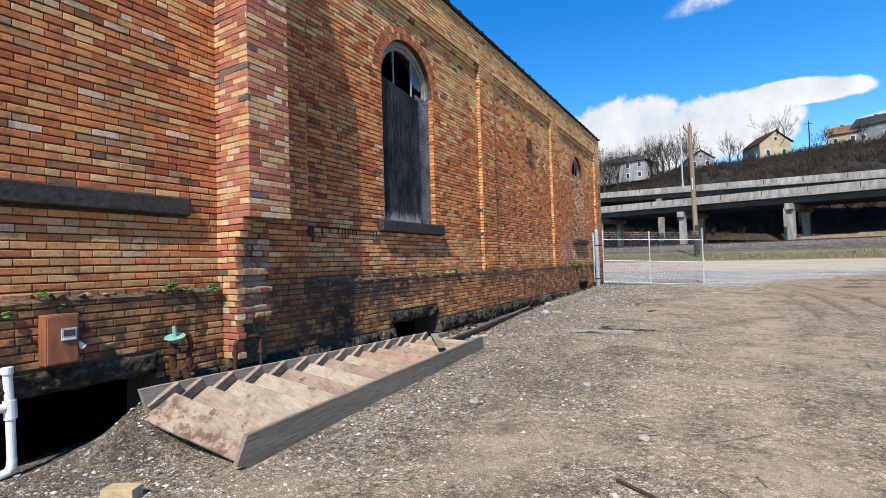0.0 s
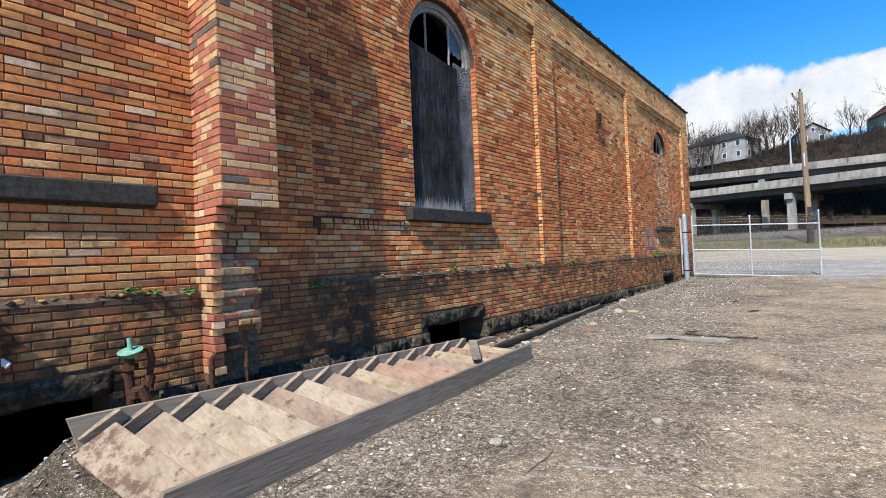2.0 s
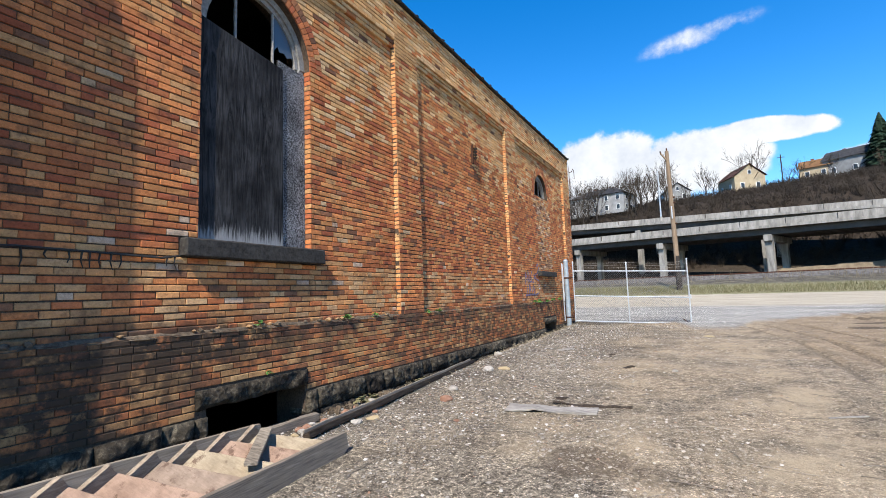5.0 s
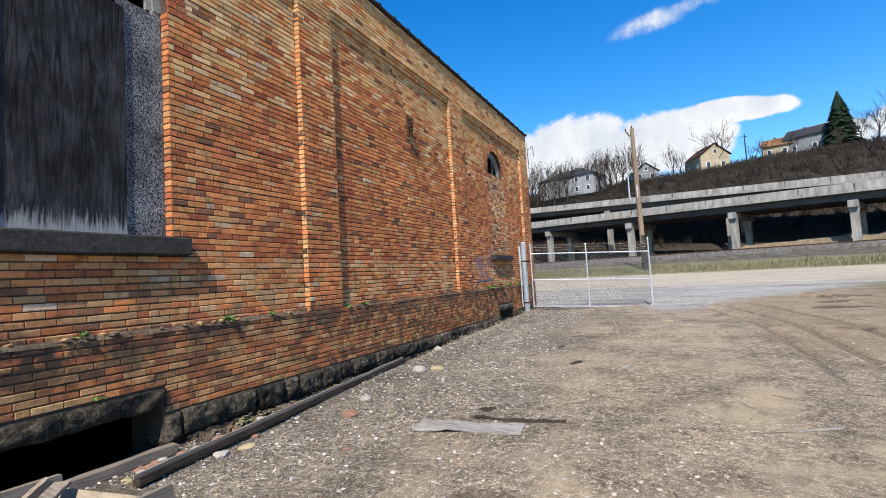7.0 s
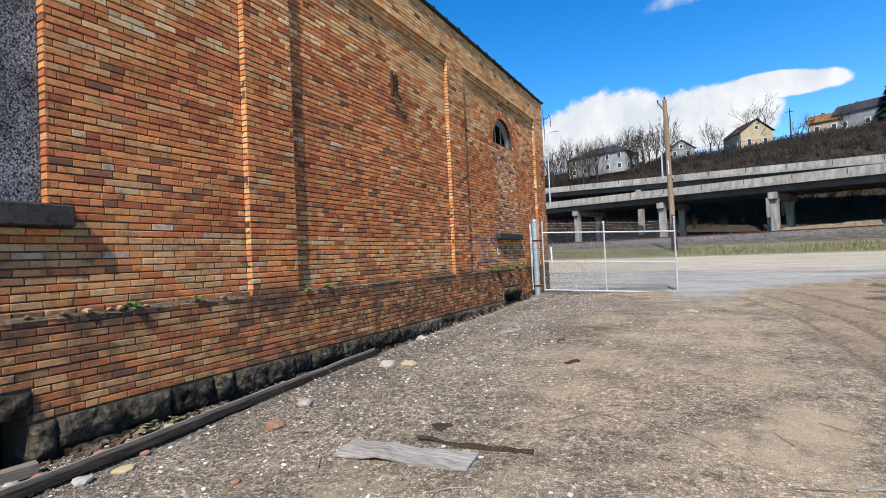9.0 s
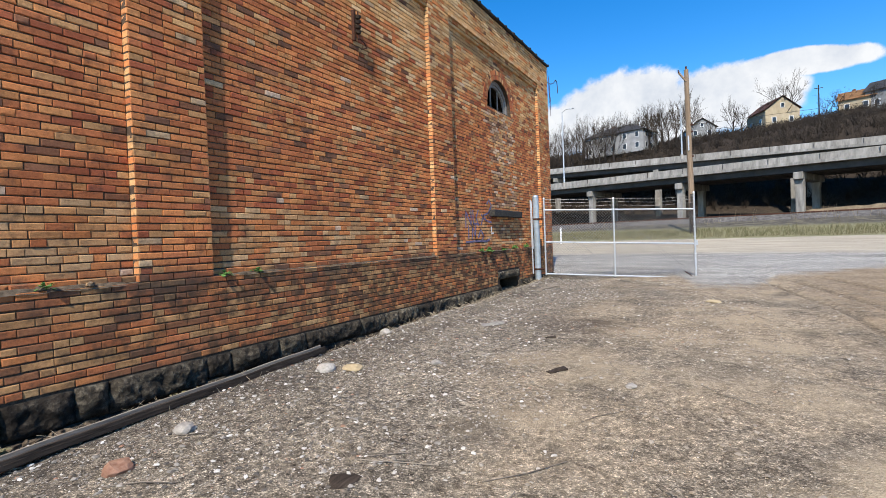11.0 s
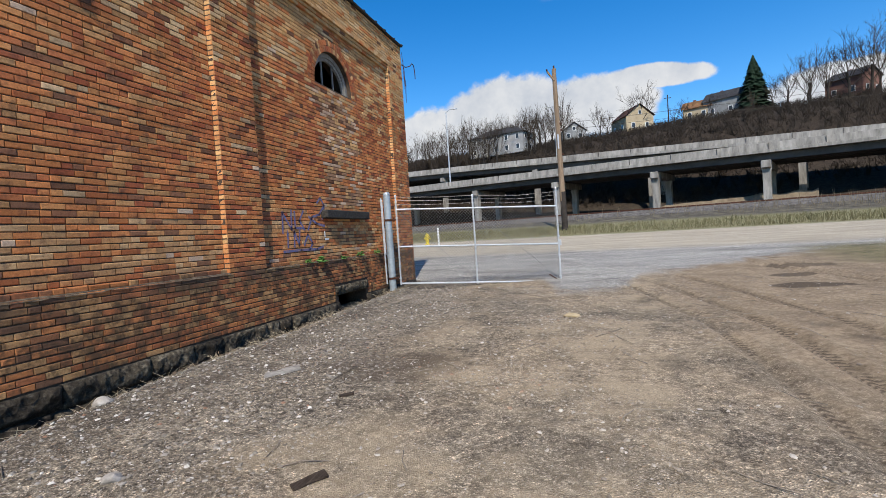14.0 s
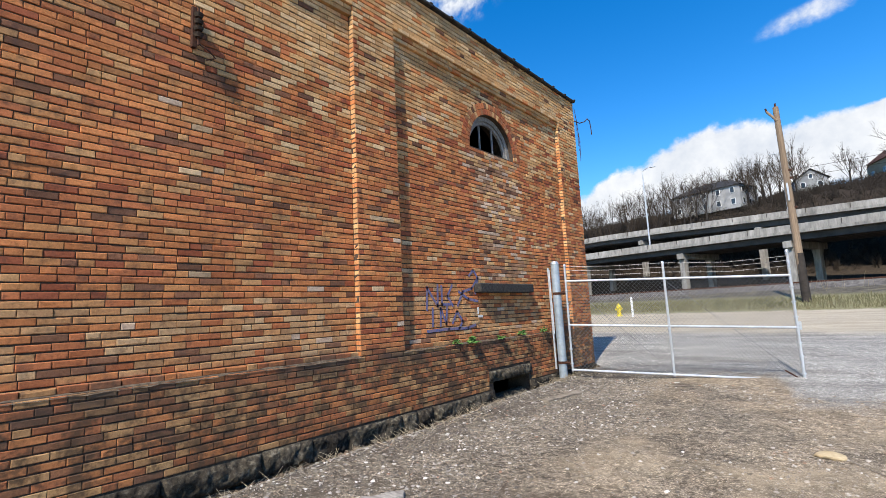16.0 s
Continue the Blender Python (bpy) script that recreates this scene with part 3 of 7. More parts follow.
class Soup:
    """Many small pieces gathered as plain lists for one joined mesh."""

    def __init__(self):
        self.v, self.f = [], []

    def twig(self, a, b, ra, rb):
        a, b = Vector(a), Vector(b)
        d = (b - a).normalized()
        x = d.orthogonal().normalized()
        y = d.cross(x)
        n = len(self.v)
        for p, r in ((a, ra), (b, rb)):
            for k in range(3):
                q = p + (x * math.cos(k * 2.0944) + y * math.sin(k * 2.0944)) * r
                self.v.append((q.x, q.y, q.z))
        for k in range(3):
            self.f.append((n + k, n + (k + 1) % 3, n + 3 + (k + 1) % 3, n + 3 + k))

    def brick(self, o, u, w, n, u0, u1, z0, z1, proud, inset=0.004, depth=0.03):
        """A brick on the face through o with axes u (along), w (up), n (out)."""
        i, g = len(self.v), chips.uniform
        inset *= g(0.6, 1.7)
        for a, b, d in ((u0, z0, -depth), (u1, z0, -depth), (u1, z1, -depth), (u0, z1, -depth),
                        (u0, z0, proud - inset), (u1, z0, proud - inset), (u1, z1, proud - inset), (u0, z1, proud - inset),
                        (u0 + inset, z0 + inset, proud), (u1 - inset, z0 + inset, proud), (u1 - inset, z1 - inset, proud), (u0 + inset, z1 - inset, proud)):
            if d > -depth:
                a, b, d = a + g(-0.0016, 0.0016), b + g(-0.0016, 0.0016), d + g(-0.0014, 0.001)
                if d > proud - inset * 0.6 and g(0, 1) < 0.05:
                    knock = g(0.3, 1.0) * min(0.016, (z1 - z0) * 0.25)
                    a += knock if a < (u0 + u1) / 2 else -knock
                    b += (knock if b < (z0 + z1) / 2 else -knock) * 0.7
            p = o + u * a + w * b + n * d
            self.v.append((p.x, p.y, p.z))
        for j in (0, 4):
            for k in range(4):
                self.f.append((i + j + k, i + j + (k + 1) % 4, i + j + 4 + (k + 1) % 4, i + j + 4 + k))
        self.f.append((i + 8, i + 9, i + 10, i + 11))

    def make(self, name, mat, parent=None, kind="", label="", category="", smooth=False):
        ob = link_mesh(name, self.v, self.f, mat, parent, smooth)
        return tagged(ob, label, category, "", kind)


# ---- the plan: the brick hall runs along y, its yard side faces +x ----
XF, XP = -4.885, -4.975          # pilaster face, recessed panel face
Z0, COURSE = 0.551, 0.0695       # top of the stone footing, brick course
LEDGE, PANEL_TOP, TOP = 1.385, 6.111, 7.015
SOUTH, NORTH, WEST = -6.0, 22.62, -19.0
PIL = [(3.40, 4.68), (10.14, 10.90), (15.53, 16.32), (21.66, NORTH)]
PANELS = [(SOUTH, 3.40), (4.68, 10.14), (10.90, 15.53), (16.32, 21.66)]
ARCH1 = dict(y=7.305, half=0.825, base=2.35, spring=4.86)
ARCH2 = dict(y=18.99, half=0.74, base=4.88, spring=4.90)
HOLES = [(-0.6, 2.64, -0.6, 0.62), (6.55, 7.92, -0.6, 0.62), (18.42, 19.62, -0.6, 0.68)]


def ground_z(x, y):
    """Height of the yard, the rising road, the railway shelf and the hill."""
    if x < -5.12 and SOUTH < y < NORTH and x > WEST:
        return -0.9
    if y < 22:
        z = 0.03 + 0.022 * max(y, -4)
    elif y < 38:
        z = 0.514 + 0.045 * (y - 22)
    elif y < 47:
        z = 1.234 + 0.11 * (y - 38)
    elif y < 92:
        z = 2.224 + 0.021 * (y - 47)
    else:
        z = 3.17
    s = y + 0.2 * (x - 9.6)
    if s > 99:
        k = min((s - 99) / 50, 1.0)
        z += 21.8 * (k * k * (3 - 2 * k)) + 0.22 * min(max(s - 147, 0), 22)
        z += 1.2 * noise.noise((x * 0.03, y * 0.03, 3))
    if -8 < x < 20 and -8 < y < 26:
        z += 0.035 * noise.noise((x * 0.45, y * 0.45, 0)) + 0.014 * noise.noise((x * 2.1, y * 2.1, 5))
        # wheel ruts curving across the yard towards the road
        if y > 10.5:
            run = x - (2.13 - 0.0195 * (y - 13.5) ** 2)
            for off in (-0.6, 0.0, 0.85, 3.2, 3.6):
                d = run - off
                z += min(1, (y - 10.5) / 3) * (0.022 * math.exp(-((abs(d) - 0.17) / 0.07) ** 2) - 0.045 * math.exp(-(d / 0.08) ** 2))
        # spoil heap against the wall and the shallow gully in front of the footing
        z += 0.40 * math.exp(-((x + 4.50) / 0.32) ** 2 - ((y - 2.42) / 0.36) ** 2)
        if y > 9:
            z -= (0.13 + 0.03 * noise.noise((3, y * 1.3, 8))) * math.exp(-((x + 4.86) / 0.20) ** 2) * min(1, (y - 9) / 2) * (1 if y < NORTH else 0)
            z += 0.035 * math.exp(-((x + 4.3) / 0.25) ** 2) * min(1, (y - 9) / 2)
    return z


def axis(spans):
    out = []
    for a, b, step in spans:
        out += list(np.arange(a, b - 1e-6, step))
    return out + [spans[-1][1]]


def build_ground():
    xs = axis([(-700, -120, 60), (-120, -20, 8), (-20, -6, 2), (-6, -5.1, 0.3), (-5.1, 0.6, 0.16), (0.6, 6.2, 0.07), (6.2, 8, 0.2), (8, 20, 0.8), (20, 120, 8), (120, 700, 60)])
    ys = axis([(-500, -40, 60), (-40, -6, 5), (-6, 0, 0.6), (0, 23, 0.16), (23, 60, 1.2), (60, 180, 4), (180, 800, 60)])
    verts = [(x, y, ground_z(x, y)) for y in ys for x in xs]
    n = len(xs)
    faces = [(j * n + i, j * n + i + 1, (j + 1) * n + i + 1, (j + 1) * n + i) for j in range(len(ys) - 1) for i in range(n - 1)]
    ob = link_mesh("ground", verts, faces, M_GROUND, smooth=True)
    return tagged(ob, "gravel and packed dirt yard with a pale road beyond", "ground", kind="structure")


ground = build_ground()


# ---- the brick hall ----
def prism(bm, y0, y1, zb0, zb1, zt0, zt1, x0, x1):
    v = [bm.verts.new(p) for p in ((x0, y0, zb0), (x0, y1, zb1), (x0, y1, zt1), (x0, y0, zt0), (x1, y0, zb0), (x1, y1, zb1), (x1, y1, zt1), (x1, y0, zt0))]
    for f in ((0, 1, 2, 3), (7, 6, 5, 4), (0, 4, 5, 1), (1, 5, 6, 2), (2, 6, 7, 3), (3, 7, 4, 0)):
        bm.faces.new([v[k] for k in f])


def arch_z(a, y):
    return a["spring"] + math.sqrt(max(a["half"] ** 2 - (y - a["y"]) ** 2, 0))


def build_wall_east():
    back = XP - 0.42
    bm = bmesh.new()
    for y0, y1 in PIL[:]:                      # pilasters, full height
        prism(bm, y0, y1, LEDGE, LEDGE, PANEL_TOP + 0.21, PANEL_TOP + 0.21, back, XF - 0.011)
    for y0, y1 in PANELS:                      # recessed panels with their arched openings
        x1, top = XP - 0.011, PANEL_TOP + 0.21
        arch = next((a for a in (ARCH1, ARCH2) if y0 < a["y"] < y1), None)
        if not arch:
            prism(bm, y0, y1, LEDGE, LEDGE, top, top, back, x1)
            continue
        a0, a1 = arch["y"] - arch["half"], arch["y"] + arch["half"]
        prism(bm, y0, a0, LEDGE, LEDGE, top, top, back, x1)
        prism(bm, a1, y1, LEDGE, LEDGE, top, top, back, x1)
        prism(bm, a0, a1, LEDGE, LEDGE, arch["base"], arch["base"], back, x1)
        cuts = [arch["y"] - arch["half"] * math.cos(k * math.pi / 28) for k in range(29)]
        for c0, c1 in zip(cuts, cuts[1:]):
            prism(bm, c0, c1, arch_z(arch, c0), arch_z(arch, c1), top, top, back, x1)
    prism(bm, SOUTH, NORTH, PANEL_TOP + 0.21, PANEL_TOP + 0.21, TOP, TOP, back, XF - 0.011)
    spans, y = [], SOUTH
    for h0, h1, zb, zt in HOLES:               # plinth and footing, broken by the cellar openings
        spans.append((y, h0))
        prism(bm, h0, h1, zt, zt, LEDGE, LEDGE, back, XF - 0.011)
        y = h1
    spans.append((y, NORTH))
    for a, b in spans:
        prism(bm, a, b, -0.9, -0.9, LEDGE, LEDGE, back, XF - 0.011)
    return tagged(part("wall_east", bm, M_MORTAR), "weathered orange brick hall wall with pilasters", "wall", kind="structure")


wall_east = build_wall_east()
EY, EZ, EX = Vector((0, 1, 0)), Vector((0, 0, 1)), Vector((1, 0, 0))
rnd = random.Random(5)
SINGLE = (8.35, 10.12, 1.4, 2.9)   # the stretch of panel whose bricks are separate pieces


def holes_at(z, face):
    """Stretches of y without bricks at height z."""
    out = []
    if face == "panel":
        for a, ring in ((ARCH1, 0.235), (ARCH2, 0.235)):
            if a["base"] - 0.01 < z < a["spring"]:
                out.append((a["y"] - a["half"], a["y"] + a["half"]))
            elif z >= a["spring"]:
                r = a["half"] + ring
                if z < a["spring"] + r:
                    h = math.sqrt(r * r - (z - a["spring"]) ** 2)
                    out.append((a["y"] - h, a["y"] + h))
        if 2.14 < z < 2.36:
            out += [(6.28, 8.30), (-0.2, 3.05)]
        if 2.19 < z < 2.37:
            out.append((18.13, 19.93))
    else:
        for (h0, h1, zb, zt), (l0, l1) in zip(HOLES, ((-0.75, 2.66), (6.42, 7.95), (18.3, 19.68))):
            if z < zt + 0.2:
                out.append((l0, l1))
    return out


def minus(a, b, cuts):
    spans = [(a, b)]
    for c, d in cuts:
        nxt = []
        for s, e in spans:
            if d <= s or c >= e:
                nxt.append((s, e))
                continue
            if c > s:
                nxt.append((s, c))
            if d < e:
                nxt.append((d, e))
        spans = nxt
    return [(s, e) for s, e in spans if e - s > 0.02]


LENGTH, JOINT = 0.228, 0.006


def bricks_in(a, b, row, half=0.118):
    """The bricks of one course between a and b."""
    out, y = [], a
    shift = (row % 2) * LENGTH / 2 + rnd.uniform(-0.02, 0.02)
    k = math.floor((a - shift) / LENGTH)
    edges = []
    e = k * LENGTH + shift
    while e < b:
        if rnd.random() < 0.10:
            edges += [e, e + LENGTH / 2]
        else:
            edges.append(e + rnd.uniform(-0.012, 0.012))
        e += LENGTH
    edges = [a] + [e for e in edges if a + 0.05 < e < b - 0.05] + [b]
    for s, e in zip(edges, edges[1:]):
        if e - s > JOINT + 0.012:
            out.append((s + JOINT / 2, e - JOINT / 2))
    return out


soups = {}


def soup(key):
    return soups.setdefault(key, Soup())


singles = []


def lay_face(x, y0, y1, z_from, z_to, key, face):
    o = Vector((x, 0, 0))
    row = round((z_from - Z0) / COURSE)
    while Z0 + (row + 0.5) * COURSE < z_to:
        z = Z0 + row * COURSE
        zm = z + COURSE / 2
        for a, b in minus(y0, y1, holes_at(zm, face)):
            for s, e in bricks_in(a, b, row):
                k = key(s, zm) if callable(key) else key
                wave = 0.0022 * math.sin(s * 1.7 + row)
                args = (s, e, z + 0.0062 + wave, z + COURSE - 0.0062 + wave)
                if face == "panel" and SINGLE[0] < s and e < SINGLE[1] and SINGLE[2] < zm < SINGLE[3]:
                    singles.append((x, *args))
                else:
                    soup(k).brick(o, EY, EZ, EX, *args, -0.005 if rnd.random() < 0.01 else rnd.uniform(-0.001, 0.005))
        row += 1


def panel_key(y, z):
    if rnd.random() < 0.9 * min(1, max(0, (z + 0.4 * math.sin(y * 0.9) - 3.9) / 1.9)) ** 1.3:
        return "buff"
    if 18.2 < y < 19.8 and 2.4 < z < 4.85:
        return "infill"
    if y < 2.9 and z > 2.3 and rnd.random() < 0.5:
        return "infill"
    if z < 2.16:
        return "low"
    return "main"


for a, b in PANELS:
    lay_face(XP, max(a, 0.2), b, LEDGE, PANEL_TOP, panel_key, "panel")
for a, b in PIL:
    lay_face(XF, a, b, LEDGE, PANEL_TOP + 0.21, lambda y, z: "buff" if rnd.random() < 0.9 * min(1, max(0, (z - 3.9) / 1.9)) ** 1.3 else "main", "pil")
lay_face(XF, 0.2, NORTH, PANEL_TOP + 0.21, TOP, "buff", "pil")
lay_face(XF, 0.2, NORTH, Z0, LEDGE, "plinth", "plinth")
# corbel courses that step out above each panel
for a, b in PANELS:
    for k in range(3):
        x = XP + (0.04, 0.055, 0.092)[k]
        for s, e in bricks_in(max(a, 0.2), b, k):
            z = PANEL_TOP + k * COURSE
            soup("buff").brick(Vector((x, 0, 0)), EY, EZ, EX, s, e, z + 0.004, z + COURSE - 0.004, 0.01, depth=0.1)
# the ledge steps back through one more course at the foot of each panel
for a, b in PANELS:
    for s, e in bricks_in(max(a, 0.2), b, 1):
        soup("plinth").brick(Vector((XP + 0.046, 0, 0)), EY, EZ, EX, s, e, LEDGE + 0.004, LEDGE + COURSE - rnd.uniform(0.002, 0.012), rnd.uniform(-0.006, 0.006), 0.006, depth=0.06)
# sides of the pilasters, in the sunlit tone, and the jambs of the openings
for y, n in [(PIL[0][1], 1)] + [(PIL[k][j], (-1, 1)[j]) for k in (1, 2) for j in (0, 1)] + [(PIL[3][0], -1)]:
    row = 12
    while Z0 + (row + 1) * COURSE < PANEL_TOP + 0.2:
        z = Z0 + row * COURSE
        soup("buff" if z > 5.7 else "side").brick(Vector((0, y, 0)), EX, EZ, EY * n, XP, XF - 0.002, z + 0.005, z + COURSE - 0.005, rnd.uniform(0, 0.004), depth=0.02)
        row += 1
for a in (ARCH1, ARCH2):
    for side in (-1, 1):
        row = int((a["base"] - Z0) / COURSE) + 1
        while Z0 + (row + 1) * COURSE < a["spring"] + 0.02:
            z = Z0 + row * COURSE
            soup("main").brick(Vector((0, a["y"] + side * a["half"], 0)), EX, EZ, EY * -side, XP - 0.2, XP + 0.002, z + 0.005, z + COURSE - 0.005, 0.006, depth=0.02)
            row += 1
# north return of the corner, seen past the gate post
row = 0
while Z0 + (row + 1) * COURSE < TOP:
    z = Z0 + row * COURSE
    for s, e in bricks_in(-8.0, XF - 0.002, row):
        soup("main").brick(Vector((0, NORTH, 0)), EX, EZ, EY, s, e, z + 0.005, z + COURSE - 0.005, 0.004)
    row += 1

# ---- broken brick pier against the first pilaster ----
PX, PY0, PY1, PZ = -4.41, 3.385, 3.945, Z0 + 23 * COURSE + 0.003


def build_pier():
    bm = bmesh.new()
    x1, e = PX - 0.008, 0.006
    pts = [(XF, PZ), (x1, PZ), (x1, 6.15), (XF, 8.05)]
    a = [bm.verts.new((x, PY0 + e, z)) for x, z in pts]
    b = [bm.verts.new((x, PY1 - e, z)) for x, z in pts]
    bm.faces.new(a)
    bm.faces.new(b[::-1])
    for k in range(4):
        bm.faces.new((a[k], b[k], b[(k + 1) % 4], a[(k + 1) % 4]))
    ob = tagged(part("wall_pier", bm, M_PALEMORTAR), "broken brick pier with its lower courses knocked away", "pier", kind="structure")
    # ragged core left below the break
    bm = boxed((-4.85, 3.65, 1.32), (0.10, 0.50, 1.6))
    bmesh.ops.subdivide_edges(bm, edges=bm.edges[:], cuts=9, use_grid_fill=True)
    for v in bm.verts:
        v.co += Vector(noise.noise_vector(v.co * 9)) * 0.03
    part("core", bm, M_LEDGE, ob, "sooty broken core of the pier")
    return ob


wall_pier = build_pier()
pier_pieces = []


def pier_brick(o, u, n, a, b, z0, z1, proud):
    if z0 < 4.7:
        pier_pieces.append((o + u * a + n * proud, u, n, b - a, z0, z1))
    else:
        soup("pier").brick(o, u, EZ, n, a, b, z0, z1, proud)


row = round((PZ - Z0) / COURSE)
while Z0 + (row + 1) * COURSE < 7.9:
    z = Z0 + row * COURSE
    args = (z + 0.0055, z + COURSE - 0.0055)
    reach = PX if z < 6.08 else PX + (z + COURSE - 6.1) / 1.95 * (XF - PX)
    if z < 6.08:
        for s, e in bricks_in(PY0, PY1, row):
            pier_brick(Vector((PX, 0, 0)), EY, EX, s, e, *args, rnd.uniform(-0.003, 0.003))
    for y, n, start in ((PY0, -1, XP), (PY1, 1, XF)):
        for s, e in bricks_in(start, reach, row + 1):
            if n > 0:
                pier_brick(Vector((0, y, 0)), -EX, EY, -e, -s, *args, rnd.uniform(-0.003, 0.003))
            else:
                pier_brick(Vector((0, y, 0)), EX, -EY, s, e, *args, rnd.uniform(-0.003, 0.003))
    row += 1
# below the break: a whole south strip, a set-back rough face, ragged edges
row = 1
while Z0 + (row + 1) * COURSE < PZ + 0.02:
    z = Z0 + row * COURSE
    f = (z - Z0) / (PZ - Z0)
    zz = (z + 0.004, z + COURSE - 0.005)
    front = -4.655 + 0.03 * math.sin(row * 1.9) + (0.20 * (f - 0.8) / 0.2 if f > 0.8 else 0)
    for s, e in bricks_in(XP, front, row):
        soup("pier").brick(Vector((0, PY0, 0)), EX, EZ, -EY, s, e, *zz, rnd.uniform(-0.004, 0.004), depth=0.10)
    y, end = PY0 + 0.10, PY0 + (0.46 if 0.28 < f < 0.66 else 0.15 if f >= 0.66 else 0.02) + rnd.uniform(-0.03, 0.04)
    while y < end - 0.03:
        ln = min(rnd.uniform(0.10, 0.2), end - y)
        soup("rubble").brick(Vector((front - 0.015 + rnd.uniform(-0.03, 0.012), 0, 0)), EY, EZ, EX, y + 0.002, y + ln - 0.003, zz[0], zz[1] - rnd.uniform(0, 0.008), 0.0, 0.009, depth=0.14)
        y += ln
    if end > PY0 + 0.14:
        soup("smear").brick(Vector((front - 0.03 + rnd.uniform(-0.012, 0.01), 0, 0)), EY, EZ, EX, PY0 + 0.09, end - rnd.uniform(0.0, 0.05), z - 0.004, z + COURSE + 0.004, 0.0, 0.012, depth=0.14)
    if f > 0.22:
        y = PY0 + 0.10
        while y < PY1 - 0.05:
            ln = min(rnd.uniform(0.10, 0.22), PY1 - 0.02 - y)
            soup("rubble").brick(Vector((-4.765 + rnd.uniform(-0.02, 0.02), 0, 0)), EY, EZ, EX, y + 0.003, y + ln - 0.003, *zz, 0.0, 0.007, depth=0.1)
            y += ln
    row += 1


def build_pier_bricks():
    shapes = {}
    for p, u, n, ln, z0, z1 in pier_pieces:
        ln = round(ln / 0.01) * 0.01
        if ln not in shapes:
            one = Soup()
            one.brick(Vector((0, 0, 0)), EX, EZ, -EY, 0, ln, 0, COURSE - 0.011, 0.0)
            me = bpy.data.meshes.new("brick")
            me.from_pydata(one.v, [], one.f)
            me.materials.append(M_PIER_ONE)
            shapes[ln] = me
        ob = new("brick", shapes[ln])
        ob.parent = wall_pier
        ob.matrix_basis = Matrix.Translation((p.x, p.y, z0)) @ Matrix((u, -n, EZ)).transposed().to_4x4()


build_pier_bricks()

for key, mat in (("main", M_BRICK), ("low", M_LOW), ("side", M_SIDE_LIT), ("buff", M_BUFF), ("plinth", M_PLINTH), ("infill", M_INFILL)):
    soups[key].make("bricks", mat, wall_east, "stuff")
soups["pier"].make("bricks", M_PIER, wall_pier, "stuff")
soups["smear"].make("mortar_bed", M_PALEMORTAR, wall_pier, "stuff", "pale crumbling mortar between the broken bricks")
soups["rubble"].make("broken_bricks", M_RUBBLE, wall_pier, "stuff", "broken bricks with pale mortar smears")


def build_ledge():
    """Crumbling mortar and soil that caps the ledge above the plinth."""
    nx, verts, faces = 5, [], []
    ys = list(np.arange(0.2, 21.6, 0.05))
    for y in ys:
        for i in range(nx):
            f = i / (nx - 1)
            x = XP - 0.02 + (XF - XP + 0.028 + 0.016 * noise.noise((y * 5, 0, 1))) * f
            hgt = 0.02 + 0.05 * max(0, noise.noise((y * 2.2, f, 4)) + 0.25) + 0.03 * noise.noise((y * 9, f * 2, 2))
            z = LEDGE + max(0.004, hgt * (1 if y < 10 else 0.4)) * (1 - f * 0.8)
            if i == nx - 1:
                z = LEDGE - 0.02 + 0.014 * noise.noise((y * 7, 3, 2))
            verts.append((x, y, z))
    for j in range(len(ys) - 1):
        if any(a < ys[j] + 0.03 < b for a, b in PIL):
            continue
        for i in range(nx - 1):
            a = j * nx + i
            faces.append((a, a + 1, a + nx + 1, a + nx))
    link_mesh("ledge_crust", verts, faces, M_LEDGE, wall_east)
    r = random.Random(31)
    for k in range(46):
        y = r.uniform(1.0, 9.8)
        if 3.3 < y < 4.75:
            continue
        bm = bmesh.new()
        bmesh.ops.create_icosphere(bm, subdivisions=1, radius=r.uniform(0.02, 0.05))
        for v in bm.verts:
            v.co += Vector(noise.noise_vector(v.co * 20 + Vector((k, 0, 0)))) * 0.02
            v.co.z *= 0.6
        bmesh.ops.translate(bm, verts=bm.verts, vec=(XF - r.uniform(0.0, 0.05), y, LEDGE + 0.02))
        part("ledge_rubble", bm, M_LEDGE if r.random() < 0.7 else M_RUBBLE, wall_east)


build_ledge()


def build_sills():
    for name, y0, y1, z0, z1, x in (("window_sill", 6.29, 8.29, 2.15, 2.345, -4.86), ("window_sill", 18.14, 19.92, 2.20, 2.365, -4.83), ("window_sill", -0.2, 3.05, 2.17, 2.355, -4.90)):
        bm = boxed(((x + XP - 0.25) / 2, (y0 + y1) / 2, (z0 + z1) / 2), (x - XP + 0.25, y1 - y0, z1 - z0), bevel=0.015)
        bmesh.ops.subdivide_edges(bm, edges=[e for e in bm.edges if e.calc_length() > 0.6], cuts=14)
        for v in bm.verts:
            v.co += Vector(noise.noise_vector(v.co * 6)) * 0.008
        part(name, bm, M_SILL, wall_east, "dark weathered stone sill")


build_sills()


